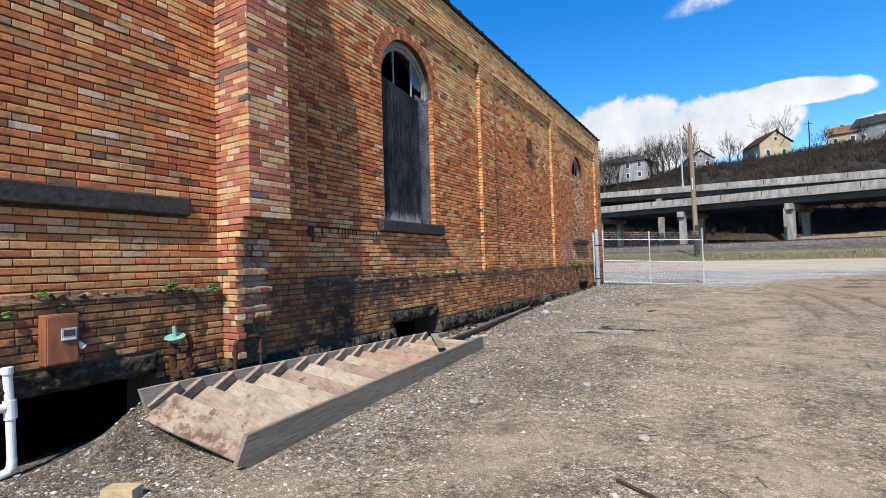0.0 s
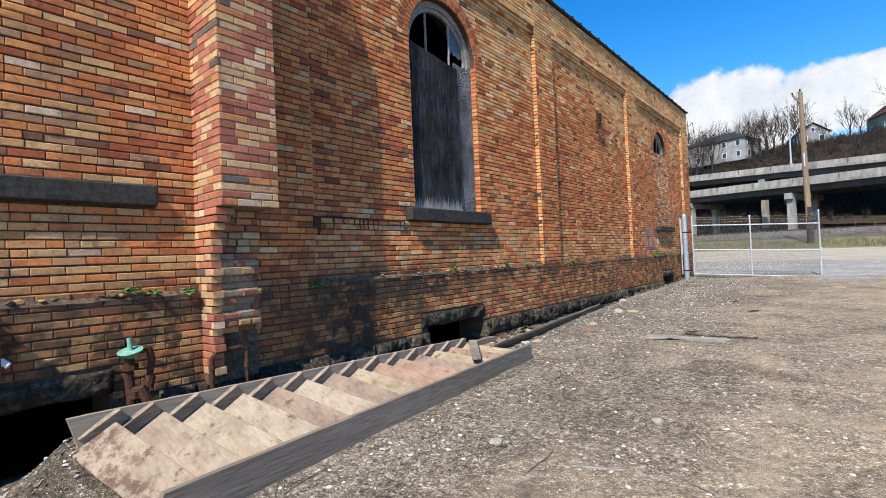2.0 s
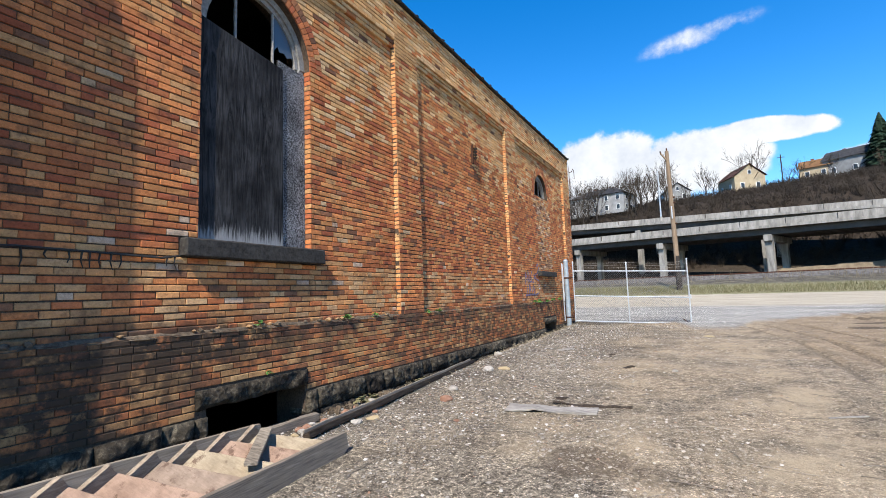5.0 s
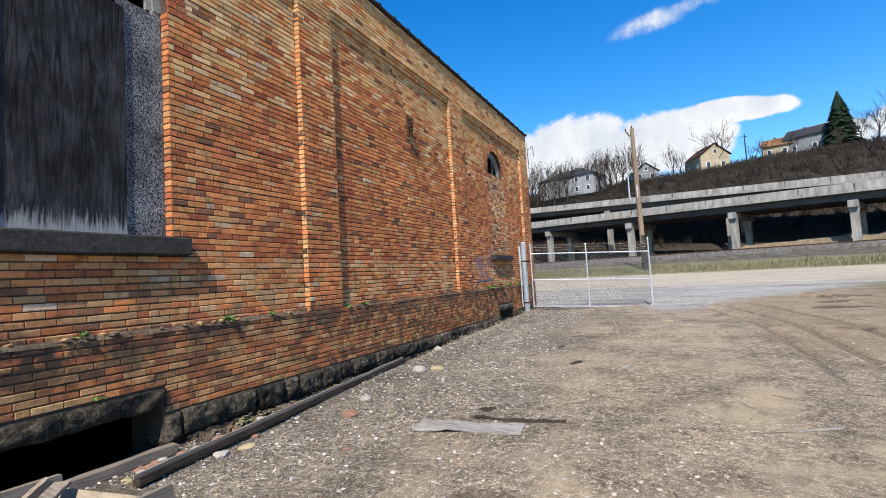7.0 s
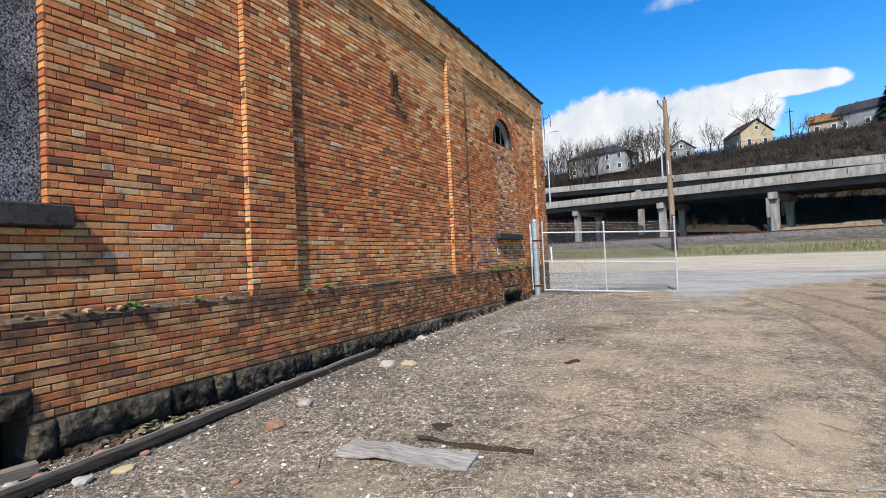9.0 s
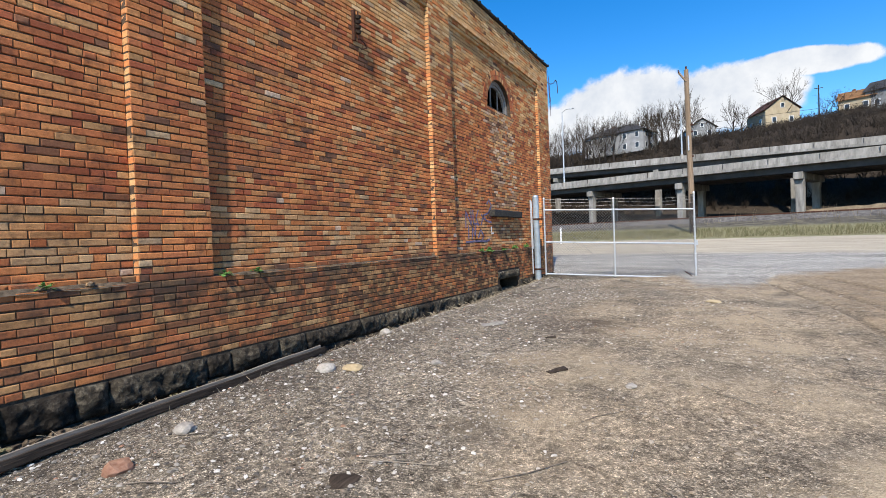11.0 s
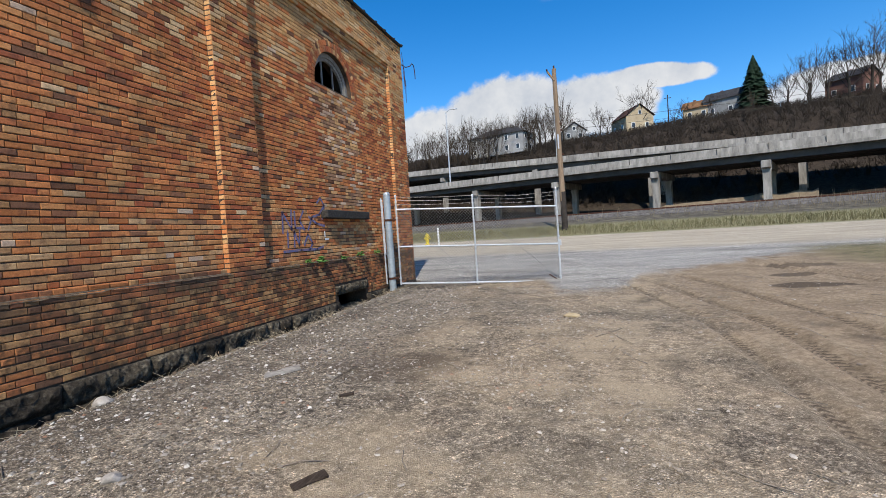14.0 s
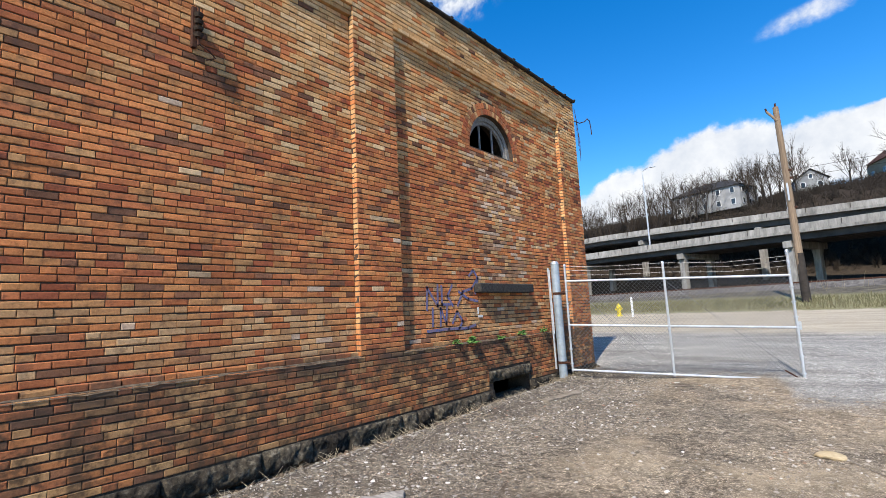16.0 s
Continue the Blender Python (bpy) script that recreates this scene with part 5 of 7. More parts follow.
def build_pebbles():
    """Loose gravel over the yard, thickest along the wall."""
    r = np.random.RandomState(11)
    t = (1 + 5 ** 0.5) / 2
    ico = np.array([(-1, t, 0), (1, t, 0), (-1, -t, 0), (1, -t, 0), (0, -1, t), (0, 1, t), (0, -1, -t), (0, 1, -t), (t, 0, -1), (t, 0, 1), (-t, 0, -1), (-t, 0, 1)]) / 1.9
    tri = np.array([int(c, 16) for c in "0b5" "051" "017" "07a" "0ab" "159" "5b4" "ba2" "a76" "718" "394" "342" "326" "368" "389" "495" "24b" "62a" "867" "981"]).reshape(-1, 3)
    count = 150000
    xs = np.where(r.rand(count) < 0.62, -4.78 + 5.2 * r.rand(count) ** 1.3, -4.78 + 10.5 * r.rand(count))
    ys = 1.2 + 19.5 * r.rand(count) ** 1.15
    size = np.minimum(0.0036 * np.exp(r.exponential(0.40, count)), 0.017)
    keep = ~((xs > -4.6) & (xs < -3.25) & (ys > 2.3) & (ys < 7.2)) & ~((xs > 1.3) & (ys > 12) & (r.rand(count) < 0.7))
    bare = np.array([noise.noise((float(x) * 0.55, float(y) * 0.4, 9.0)) for x, y in zip(xs, ys)])
    keep &= ~((bare > -0.05) & (xs > -2.6) & (r.rand(count) < 0.75))
    xs, ys, size = xs[keep], ys[keep], size[keep]
    n = len(xs)
    zs = np.array([gz(float(x), float(y)) for x, y in zip(xs, ys)]) + size * 0.22
    octa = np.array([(1, 0, 0), (0, 1, 0), (-1, 0, 0), (0, -1, 0), (0.1, 0.1, 1), (0, 0, -1)], float)
    otri = np.array([(0, 1, 4), (1, 2, 4), (2, 3, 4), (3, 0, 4), (1, 0, 5), (2, 1, 5), (3, 2, 5), (0, 3, 5)])
    verts, faces, base = [], [], 0
    for shape, tr, pick in ((octa, otri, size < 0.0105), (ico, tri, size >= 0.0105)):
        m = int(pick.sum())
        p = shape[None] * (1 + 0.42 * r.uniform(-1, 1, (m, len(shape), 1))) * size[pick][:, None, None] * np.array([1.3, 1, 0.62])
        a = r.uniform(0, 6.28, m)
        c, q = np.cos(a)[:, None], np.sin(a)[:, None]
        p = np.stack([p[..., 0] * c - p[..., 1] * q, p[..., 0] * q + p[..., 1] * c, p[..., 2]], -1)
        p += np.stack([xs[pick], ys[pick], zs[pick]], -1)[:, None]
        verts.append(p.reshape(-1, 3))
        faces += (tr[None] + (np.arange(m) * len(shape))[:, None, None] + base).reshape(-1, 3).tolist()
        base += m * len(shape)
    ob = link_mesh("gravel", np.concatenate(verts).tolist(), faces, M_PEBBLE)
    tagged(ob, "loose grey and tan gravel stones over the yard", "gravel", kind="stuff")
    rub = Soup()
    rr = random.Random(12)
    for k in range(1100):
        y = rr.uniform(3.2, 22.4)
        if 6.5 < y < 8 or 18.3 < y < 19.7:
            continue
        x, w = -4.84 + abs(rr.gauss(0, 0.11)), rr.uniform(0.015, 0.05)
        a = rr.uniform(0, 3.14)
        u, o = Vector((math.cos(a), math.sin(a), rr.uniform(-.3, .3))).normalized(), Vector((x, y, gz(x, y)))
        rub.brick(o, u, u.orthogonal().normalized(), EZ, -w, w, -w * 0.7, w * 0.6, w * 0.8, w * 0.4, depth=w)
    rub.make("footing_rubble", M_LEDGE, None, "stuff", "dark broken stone and soil along the footing", "rubble")
    straw = Soup()
    rr = random.Random(14)
    for k in range(900):
        y = rr.choice((rr.uniform(9, 20), rr.gauss(16.5, 1.6), rr.gauss(20.6, 0.5)))
        x = -4.78 + abs(rr.gauss(0, 0.28))
        a, ln = rr.uniform(0, 6.28), rr.uniform(0.05, 0.2)
        z = gz(x, y)
        straw.twig((x, y, z), (x + math.cos(a) * ln, y + math.sin(a) * ln, z + rr.uniform(0.01, 0.09)), 0.003, 0.0015)
    straw.make("dead_straw", M_STRAWPALE, None, "stuff", "dead pale straw along the footing and gate post", "straw")
    s = Soup()
    rr = random.Random(8)
    for k in range(260):
        x, y = rr.uniform(-4.5, 4), rr.uniform(2, 21)
        if x < -3.3 and y < 8:
            continue
        a, ln = rr.uniform(0, 6.28), rr.uniform(0.06, 0.30)
        p = Vector((x, y, gz(x, y) + 0.008))
        for j in range(2):
            a += rr.uniform(-0.4, 0.4)
            q = p + Vector((math.cos(a) * ln, math.sin(a) * ln, 0))
            q.z = gz(q.x, q.y) + rr.uniform(0.006, 0.02)
            s.twig(p, q, 0.005, 0.003)
            p = q
    s.make("litter_sticks", M_OLDWOOD, None, "stuff", "dry sticks and straw scattered over the gravel", "sticks")


build_pebbles()


def stick(pts, r, label):
    bm = tube([(x, y, gz(x, y) + r * 0.8) for x, y in pts], r, 6, r * 0.5)
    return tagged(part("stick", bm, M_DARKWOOD), label, "stick")


stick([(-0.75, 3.35), (-0.5, 3.22), (-0.3, 3.14), (-0.12, 3.16)], 0.014, "dark bent stick lying on the gravel")
ground_board("stick", (-1.72, 4.47), (-1.42, 4.58), 0.018, 0.014, M_PALEWOOD, "pale split stick lying on the gravel", "stick", 0.01)
ground_board("stick", (0.68, 9.83), (1.04, 9.98), 0.03, 0.014, M_PALEWOOD, "pale split stick lying on the dirt", "stick", 0.01)
stick([(0.75, 3.6), (1.0, 3.75), (1.3, 3.74)], 0.01, "thin dark stick lying on the gravel")


def leaf_cluster(name, at, size, count, label, mat, seed, group="weeds on the brick ledge"):
    """A small weed: bent leaves on short stalks round one root."""
    r = random.Random(seed)
    bm = bmesh.new()
    o = Vector(at)
    for k in range(count):
        a, el = r.uniform(-1.9, 1.9), r.uniform(0.15, 1.2)
        d = Vector((math.cos(a) * math.cos(el), math.sin(a) * math.cos(el), math.sin(el)))
        ln = size * r.uniform(0.5, 1.0)
        s = d.cross(EZ).normalized() * size * r.uniform(0.16, 0.26)
        base, mid_, tip = o + d * ln * 0.35, o + d * ln * 0.72, o + d * ln + Vector((0, 0, -ln * 0.22))
        v = [bm.verts.new(p) for p in (base, mid_ + s, tip, mid_ - s)]
        c = bm.verts.new(mid_ + EZ * size * 0.05)
        for i in range(4):
            bm.faces.new((v[i], v[(i + 1) % 4], c))
    th = holder(name, label, "plant", group, at=(0, 0, 0))
    part("leaves", bm, mat, th)
    bm = bmesh.new()
    for k in range(5):
        a = r.uniform(-1.6, 1.6)
        add_tube(bm, [o + Vector((-0.02, 0, -0.02)), o + Vector((math.cos(a) * size * 0.2, math.sin(a) * size * 0.3, size * 0.3))], 0.003, 4, 0.0015)
    part("stalks", bm, mat, th)


for k, (y, z, s, n) in enumerate(((8.74, 1.38, 0.12, 22), (9.43, 1.39, 0.10, 16), (7.20, 1.41, 0.10, 14), (7.33, 0.84, 0.08, 12), (4.66, 1.32, 0.15, 26), (17.88, 1.36, 0.19, 34),
                                  (17.48, 1.38, 0.13, 18), (18.72, 1.37, 0.15, 20), (19.45, 1.39, 0.17, 26), (20.3, 1.41, 0.15, 18), (1.76, 1.42, 0.10, 20), (1.90, 1.30, 0.09, 16),
                                  (1.54, 1.27, 0.10, 16), (2.82, 1.41, 0.12, 24), (2.98, 1.38, 0.10, 18), (3.28, 1.36, 0.12, 24), (11.04, 1.37, 0.11, 14), (11.45, 1.37, 0.12, 16))):
    leaf_cluster("weed", (XF - 0.01, y, z), s, n, "small green weed rooted in the brick ledge", M_LEAF, k)
for k, (x, y, s) in enumerate(((-4.68, 8.78, 0.19), (-4.66, 9.0, 0.15), (-4.7, 10.35, 0.16), (-4.72, 10.6, 0.15))):
    leaf_cluster("weed", (x, y, gz(x, y)), s, 26, "yellow-green weed growing at the footing", M_DRYGRASS, 40 + k, "weeds at the footing")


def build_meter_box():
    t = holder("electrical_box", "rusty brown metal box with a small dial window on the wall", "electrical box", at=(XF, 1.85, 1.06))
    part("body", boxed((0.06, 0, 0), (0.12, 0.24, 0.41), bevel=0.008), M_RUSTBOX, t)
    part("door", boxed((0.126, 0, 0), (0.012, 0.21, 0.38), bevel=0.003), M_RUSTBOX, t)
    part("window_frame", boxed((0.136, 0.04, 0.04), (0.012, 0.11, 0.10), bevel=0.003), M_GALV, t)
    part("dial_window", boxed((0.143, 0.04, 0.05), (0.006, 0.08, 0.05)), M_FARGLASS, t)
    part("dial_label", boxed((0.143, 0.04, 0.003), (0.006, 0.085, 0.018)), M_TRIMWHITE, t)
    part("side_cap", tube([(0.08, 0.12, -0.05), (0.11, 0.16, -0.09)], 0.024, 10), M_PVC, t, "white cap")
    part("conduit", tube([(0.05, 0, -0.22), (0.05, 0, -0.34)], 0.016, 8), M_RUST, t)


build_meter_box()


def build_valve():
    x, y = -4.72, 2.74
    t = holder("pipe_valve", "rusty standpipe with a green copper fitting by the wall", "valve", at=(x, y, 0.4))
    part("riser", tube([(0, 0, 0.0), (0.0, 0, 0.16), (-0.01, -0.01, 0.36), (0, 0, 0.5)], 0.035, 10), M_RUST, t)
    part("elbow", tube([(0, 0, 0.22), (0.06, 0.06, 0.24), (0.08, 0.09, 0.14)], 0.04, 10), M_RUST, t)
    part("flange", tube([(0, 0, 0.40), (0, 0, 0.44)], 0.06, 10), M_RUST, t)
    bm = bmesh.new()
    bmesh.ops.create_cone(bm, segments=12, radius1=0.03, radius2=0.095, depth=0.06, cap_ends=True, matrix=pose(0.02, 0, 0.53, 12, 10, 0))
    part("funnel", bm, M_COPPER, t, "pale green copper funnel")
    part("side_pipe", tube([(0.02, 0.05, 0.1), (0.03, 0.12, 0.28), (0.03, 0.15, 0.46), (0.03, 0.13, 0.55), (0.03, 0.09, 0.57)], 0.026, 10), M_RUST, t)
    part("collar", tube([(0.03, 0.11, 0.24), (0.03, 0.135, 0.33)], 0.042, 10), M_RUST, t)
    part("valve_body", boxed((0.02, 0.05, 0.2), (0.09, 0.13, 0.1), bevel=0.02), M_RUST, t)
    part("spout", tube([(0.02, 0, 0.54), (0.02, -0.01, 0.66)], 0.022, 8, 0.018), M_COPPER, t, "pale green copper spout")
    t2 = holder("rusty_pipe", "rusty bent iron pipe in front of the broken pier", "pipe", at=(-4.66, 3.385, 0.52))
    part("bend", tube([(0, -0.02, -0.3), (0, -0.02, 0.26), (0.0, 0.02, 0.31), (0, 0.26, 0.32), (0, 0.31, 0.29), (0, 0.31, 0.12)], 0.021, 10), M_RUST, t2)
    part("collar", tube([(0, -0.02, 0.14), (0, -0.02, 0.19)], 0.03, 10), M_RUST, t2)
    part("collar", tube([(0, 0.31, 0.12), (0, 0.31, 0.17)], 0.03, 10), M_RUST, t2)
    part("foot", tube([(0, 0.31, -0.3), (0, 0.31, 0.12)], 0.016, 8), M_RUST, t2)
    p = holder("drain_pipe", "white plastic drain pipe with an elbow by the cellar opening", "pipe", at=(-4.80, 1.54, gz(-4.80, 1.54)))
    part("upright", tube([(0, 0, 0.06), (0, -0.012, 0.46)], 0.03, 14), M_PVC, p)
    part("upper_pipe", tube([(0, -0.012, 0.50), (0, -0.03, 0.80)], 0.03, 14), M_PVC, p)
    part("coupling", tube([(0, -0.01, 0.44), (0, -0.015, 0.58)], 0.042, 14), M_PVC, p)
    part("branch", tube([(0, -0.012, 0.53), (0, -0.10, 0.53)], 0.034, 14), M_PVC, p)
    part("rim", tube([(0, -0.03, 0.78), (0, -0.031, 0.83)], 0.038, 14), M_PVC, p)
    part("elbow", tube([(0, 0.0, 0.14), (0, -0.005, 0.08), (0, -0.03, 0.045), (0, -0.09, 0.035), (0, -0.35, 0.035)], 0.033, 14), M_PVC, p)


build_valve()


M_TAR = plain("black_tar", (0.008, 0.007, 0.006), (0.03, 0.026, 0.022), 20, 0.7)


def build_wall_iron():
    t = holder("wall_bracket", "rusted iron bracket with hanging wires on the brick", "bracket", at=(XF, 4.70, 2.08))
    part("plate", boxed((0.02, 0, 0), (0.04, 0.09, 0.13), bevel=0.006), M_RUST, t)
    part("hook", tube([(0.03, 0, -0.05), (0.06, 0, -0.09), (0.04, 0.0, -0.15)], 0.015, 8), M_RUST, t)
    part("wire", tube([(0.03, 0.0, 0.06), (-0.05, 0.25, 0.08), (-0.07, 0.75, 0.07), (-0.07, 1.4, 0.05), (-0.07, 1.58, 0.08)], 0.011, 5), M_TAR, t)
    hang = random.Random(6)
    for y in (0.30, 0.47, 0.62, 0.72, 0.78, 0.86, 0.95, 1.02, 1.2, 1.46, 1.53):
        drop = hang.uniform(0.03, 0.17)
        part("drip", tube([(-0.07, y, 0.075), (-0.071, y + hang.uniform(-0.02, 0.02), 0.06 - drop * 0.5), (-0.076, y + hang.uniform(-0.02, 0.02), 0.06 - drop)], 0.01, 5, 0.004), M_TAR, t, "black tarry drip")
    t = holder("insulator_bracket", "iron bracket with stacked brown insulators on the upper wall", "insulator", at=(XP, 13.44, 5.0))
    part("arm", boxed((0.03, 0, 0), (0.05, 0.05, 0.46), bevel=0.005), M_RUST, t)
    for k in range(4):
        part("insulator", tube([(0.10, 0.02, 0.13 - k * 0.075), (0.10, 0.02, 0.09 - k * 0.075)], 0.05, 10, 0.035), M_DARKWOOD, t)
    part("rod", tube([(0.10, 0.02, 0.2), (0.10, 0.02, -0.22)], 0.012, 6), M_RUST, t)
    part("wire", tube([(0.10, 0.02, -0.2), (0.13, 0.12, -0.26), (0.1, 0.2, -0.3), (0.06, 0.12, -0.33)], 0.009, 5), M_RUST, t)
    t = holder("roof_cable", "loose black cable ends hanging from the roof corner", "cable", at=(XF, NORTH, 6.55))
    part("hook_cable", tube([(0, 0, 0), (0.03, 0.25, 0.0), (0.04, 0.55, 0.12), (0.04, 0.75, 0.26), (0.04, 0.9, 0.24), (0.04, 0.95, 0.05), (0.04, 0.96, -0.12)], 0.012, 6), M_RUST, t)
    for k in range(7):
        y = 0.02 + 0.018 * k
        part("strand", tube([(0.02, y, 0.35 - 0.1 * k), (0.03, y + 0.05 + 0.02 * (k % 3), 0.1 - 0.12 * k), (0.02, y + 0.03, -0.25 - 0.13 * k)], 0.005, 4), M_RUST, t)


build_wall_iron()


def build_graffiti():
    """Faded blue spray strokes: unreadable, so plain bars and loops."""
    m, nt, b = material("blue_spray", 0.7)
    pos, _ = world_xyz(nt)
    n = noise_of(nt, pos, 30, 4)
    nt.links.new(ramp(nt, n, [(0.35, (0.06, 0.09, 0.25)), (0.65, (0.24, 0.16, 0.16))]), b.inputs["Base Color"])
    g = holder("graffiti", "faded blue spray-paint scribble on the brick", "graffiti", at=(XP + 0.008, 16.9, 1.6))
    strokes = [[(0, .35), (0.02, .68), (.25, .4), (.27, .72)], [(.36, .70), (.36, .42), (.55, .42)], [(.62, .72), (.50, .55), (.62, .40)], [(.75, .40), (.90, .62), (1.15, .68), (1.34, .86), (1.25, .60)],
               [(.8, .62), (1.05, .50), (1.3, .46)], [(1.1, .9), (1.22, 1.0), (1.34, .86)], [(.12, .1), (.13, .36)], [(.30, .10), (.32, .36), (.44, .12), (.48, .38)], [(.60, .12), (.72, .30), (.86, .14), (.76, .02)],
               [(0.0, .02), (.5, .03), (1.0, .02), (1.2, .06)]]
    for s in strokes:
        bm = bmesh.new()
        w = 0.022
        for (y0, z0), (y1, z1) in zip(s, s[1:]):
            d = Vector((0, y1 - y0, z1 - z0)).normalized()
            q = Vector((0, -d.z, d.y)) * w
            a, c = Vector((0, y0, z0)) - d * w, Vector((0, y1, z1)) + d * w
            f = bm.faces.new([bm.verts.new(p) for p in (a - q, c - q, c + q, a + q)])
        part("stroke", bm, m, g)
    bm = bmesh.new()
    for y, z, w, h in ((1.36, .2, .13, .04), (1.30, .30, .03, .12)):
        add_box(bm, (0, y, z), (0.004, w, h))
    part("stroke", bm, M_TRIMWHITE, g, "white smear")


build_graffiti()


# ---- the gate ----
def build_gate():
    L, R = Vector((-4.40, 20.44, 0.655)), Vector((-0.83, 21.77, 0.45))
    up = 1.745
    g = holder("chain_link_gate", "galvanised chain-link gate standing open, with barbed wire arms", "gate", at=(-4.4, 20.44, 0.5))
    o = Vector((-4.4, 20.44, 0.5))
    L, R = L - o, R - o
    d = (R - L).normalized()
    flat = Vector((d.x, d.y, 0)).normalized()

    def at(f, h):
        return L.lerp(R, f) + EZ * (h * (1 + 0.03 * f))

    for name, h in (("bottom_rail", 0.0), ("middle_rail", 0.87), ("top_rail", up)):
        part(name, tube([at(0, h), at(1, h)], 0.022, 10), M_GALV, g)
    for name, f, top in (("hinge_stile", 0.0, up + 0.32), ("centre_stile", 0.475, up + 0.30), ("latch_stile", 1.0, up + 0.42)):
        part(name, tube([at(f, -0.03), at(f, top)], 0.023 if f else 0.021, 10), M_GALV, g)
        part("cap", tube([at(f, top - 0.02), at(f, top + 0.02)], 0.032, 10, 0.02), M_GALV, g)
    s = Soup()
    pitch, r = 0.075, 0.003
    n = int((L - R).length / pitch)
    hh = up
    W = (L - R).length
    for k in range(-int(hh / pitch), n):
        u0, u1 = k * pitch, k * pitch + hh
        a, c = max(u0, 0), min(u1, W)
        if c > a:
            s.twig(at(a / W, a - u0), at(c / W, c - u0), r, r)
            s.twig(at(a / W, hh - (a - u0)), at(c / W, hh - (c - u0)), r, r)
    s.make("mesh_fabric", M_WIRE, g, "stuff")
    for h in (0.12, 0.21, 0.29):
        part("barbed_wire", tube([at(0, up + h), at(0.24, up + h - 0.02), at(0.475, up + h), at(0.75, up + h - 0.03), at(1, up + h + 0.04)], 0.004, 5), M_WIRE, g)
        for k in range(1, 22):
            p = at(k / 22, up + h - 0.012)
            part("barb", tube([p + Vector((0, 0, -0.02)), p + Vector((0.012, 0.012, 0.02))], 0.003, 4), M_WIRE, g) if h != 0.21 else None
    part("brace_wire", tube([at(0.0, up * 0.98), at(0.475, 0.05)], 0.005, 5), M_WIRE, g)
    part("brace_wire", tube([at(0.475, up * 0.98), at(1.0, 0.05)], 0.005, 5), M_WIRE, g)
    part("corner_brace", tube([at(0.93, 0.16), at(0.995, 0.0)], 0.014, 6), M_RUST, g)
    for h in (0.12, 0.4, 0.62, 1.05, 1.3, 1.55):
        part("tie_band", tube([at(0, h) - EZ * 0.012, at(0, h) + EZ * 0.012], 0.034, 8), M_GALV, g)
        part("tie_band", tube([at(1, h) - EZ * 0.012, at(1, h) + EZ * 0.012], 0.036, 8), M_GALV, g)
    part("latch", boxed(at(1, 0.9) + d * 0.04, (0.05, 0.04, 0.14), bevel=0.006), M_GALV, g)

    px, py = -4.665, 20.56
    base = gz(px, py)
    p = holder("gate_post", "blue-grey painted steel gate post against the brick corner", "post", at=(px, py, base))
    part("shaft", tube([(0, 0, -0.05), (-0.012, 0, 2.33)], 0.083, 18), M_POST, p)
    part("cap", tube([(-0.012, 0, 2.33), (-0.012, 0, 2.36), (-0.012, 0, 2.385)], 0.09, 18, 0.06), M_POST, p)
    part("side_pipe", tube([(-0.13, -0.04, 0.2), (-0.15, -0.04, 2.26)], 0.02, 8), M_GALV, p)
    part("side_pipe", tube([(-0.10, -0.07, 0.9), (-0.115, -0.07, 2.22)], 0.016, 8), M_GALV, p)
    for z in (0.33, 1.72):
        part("hinge_band", tube([(0, 0, z - 0.025), (0, 0, z + 0.025)], 0.092, 16), M_RUST, p)
        part("hinge_pin", tube([(0.06, -0.02, z), (0.25, -0.1, z)], 0.022, 8), M_RUST, p)
        part("hinge_bolt", tube([(0.16, -0.06, z - 0.04), (0.16, -0.06, z + 0.05)], 0.012, 6), M_RUST, p)


build_gate()


# ---- across the road ----
def build_hydrant():
    x, y = -9.9, 37.7
    h = holder("fire_hydrant", "yellow fire hydrant on the road verge", "hydrant", at=(x, y, gz(x, y)))
    part("barrel", tube([(0, 0, 0), (0, 0, 0.06), (0, 0, 0.5)], 0.11, 14), M_YELLOW, h)
    part("base_flange", tube([(0, 0, 0.0), (0, 0, 0.06)], 0.17, 14), M_YELLOW, h)
    part("collar", tube([(0, 0, 0.46), (0, 0, 0.51)], 0.16, 14), M_YELLOW, h)
    bm = bmesh.new()
    bmesh.ops.create_uvsphere(bm, u_segments=12, v_segments=8, radius=0.125, matrix=pose(0, 0, 0.53))
    part("bonnet", bm, M_YELLOW, h, "", True)
    for a, b in (((-0.2, 0, 0.38), (0.2, 0, 0.38)), ((0, 0, 0.36), (0, -0.22, 0.36))):
        part("outlet", tube([a, b], 0.055, 10), M_YELLOW, h)
    part("operating_nut", tube([(0, 0, 0.64), (0, 0, 0.7)], 0.03, 6), M_YELLOW, h)
    x, y = -8.9, 36.9
    b = holder("marker_post", "slim white marker post beside the hydrant", "post", at=(x, y, gz(x, y)))
    part("shaft", tube([(0, 0, 0), (0, 0, 0.98)], 0.055, 10), M_TRIMWHITE, b)
    part("cap", tube([(0, 0, 0.98), (0, 0, 1.02)], 0.055, 10, 0.03), M_TRIMWHITE, b)


build_hydrant()


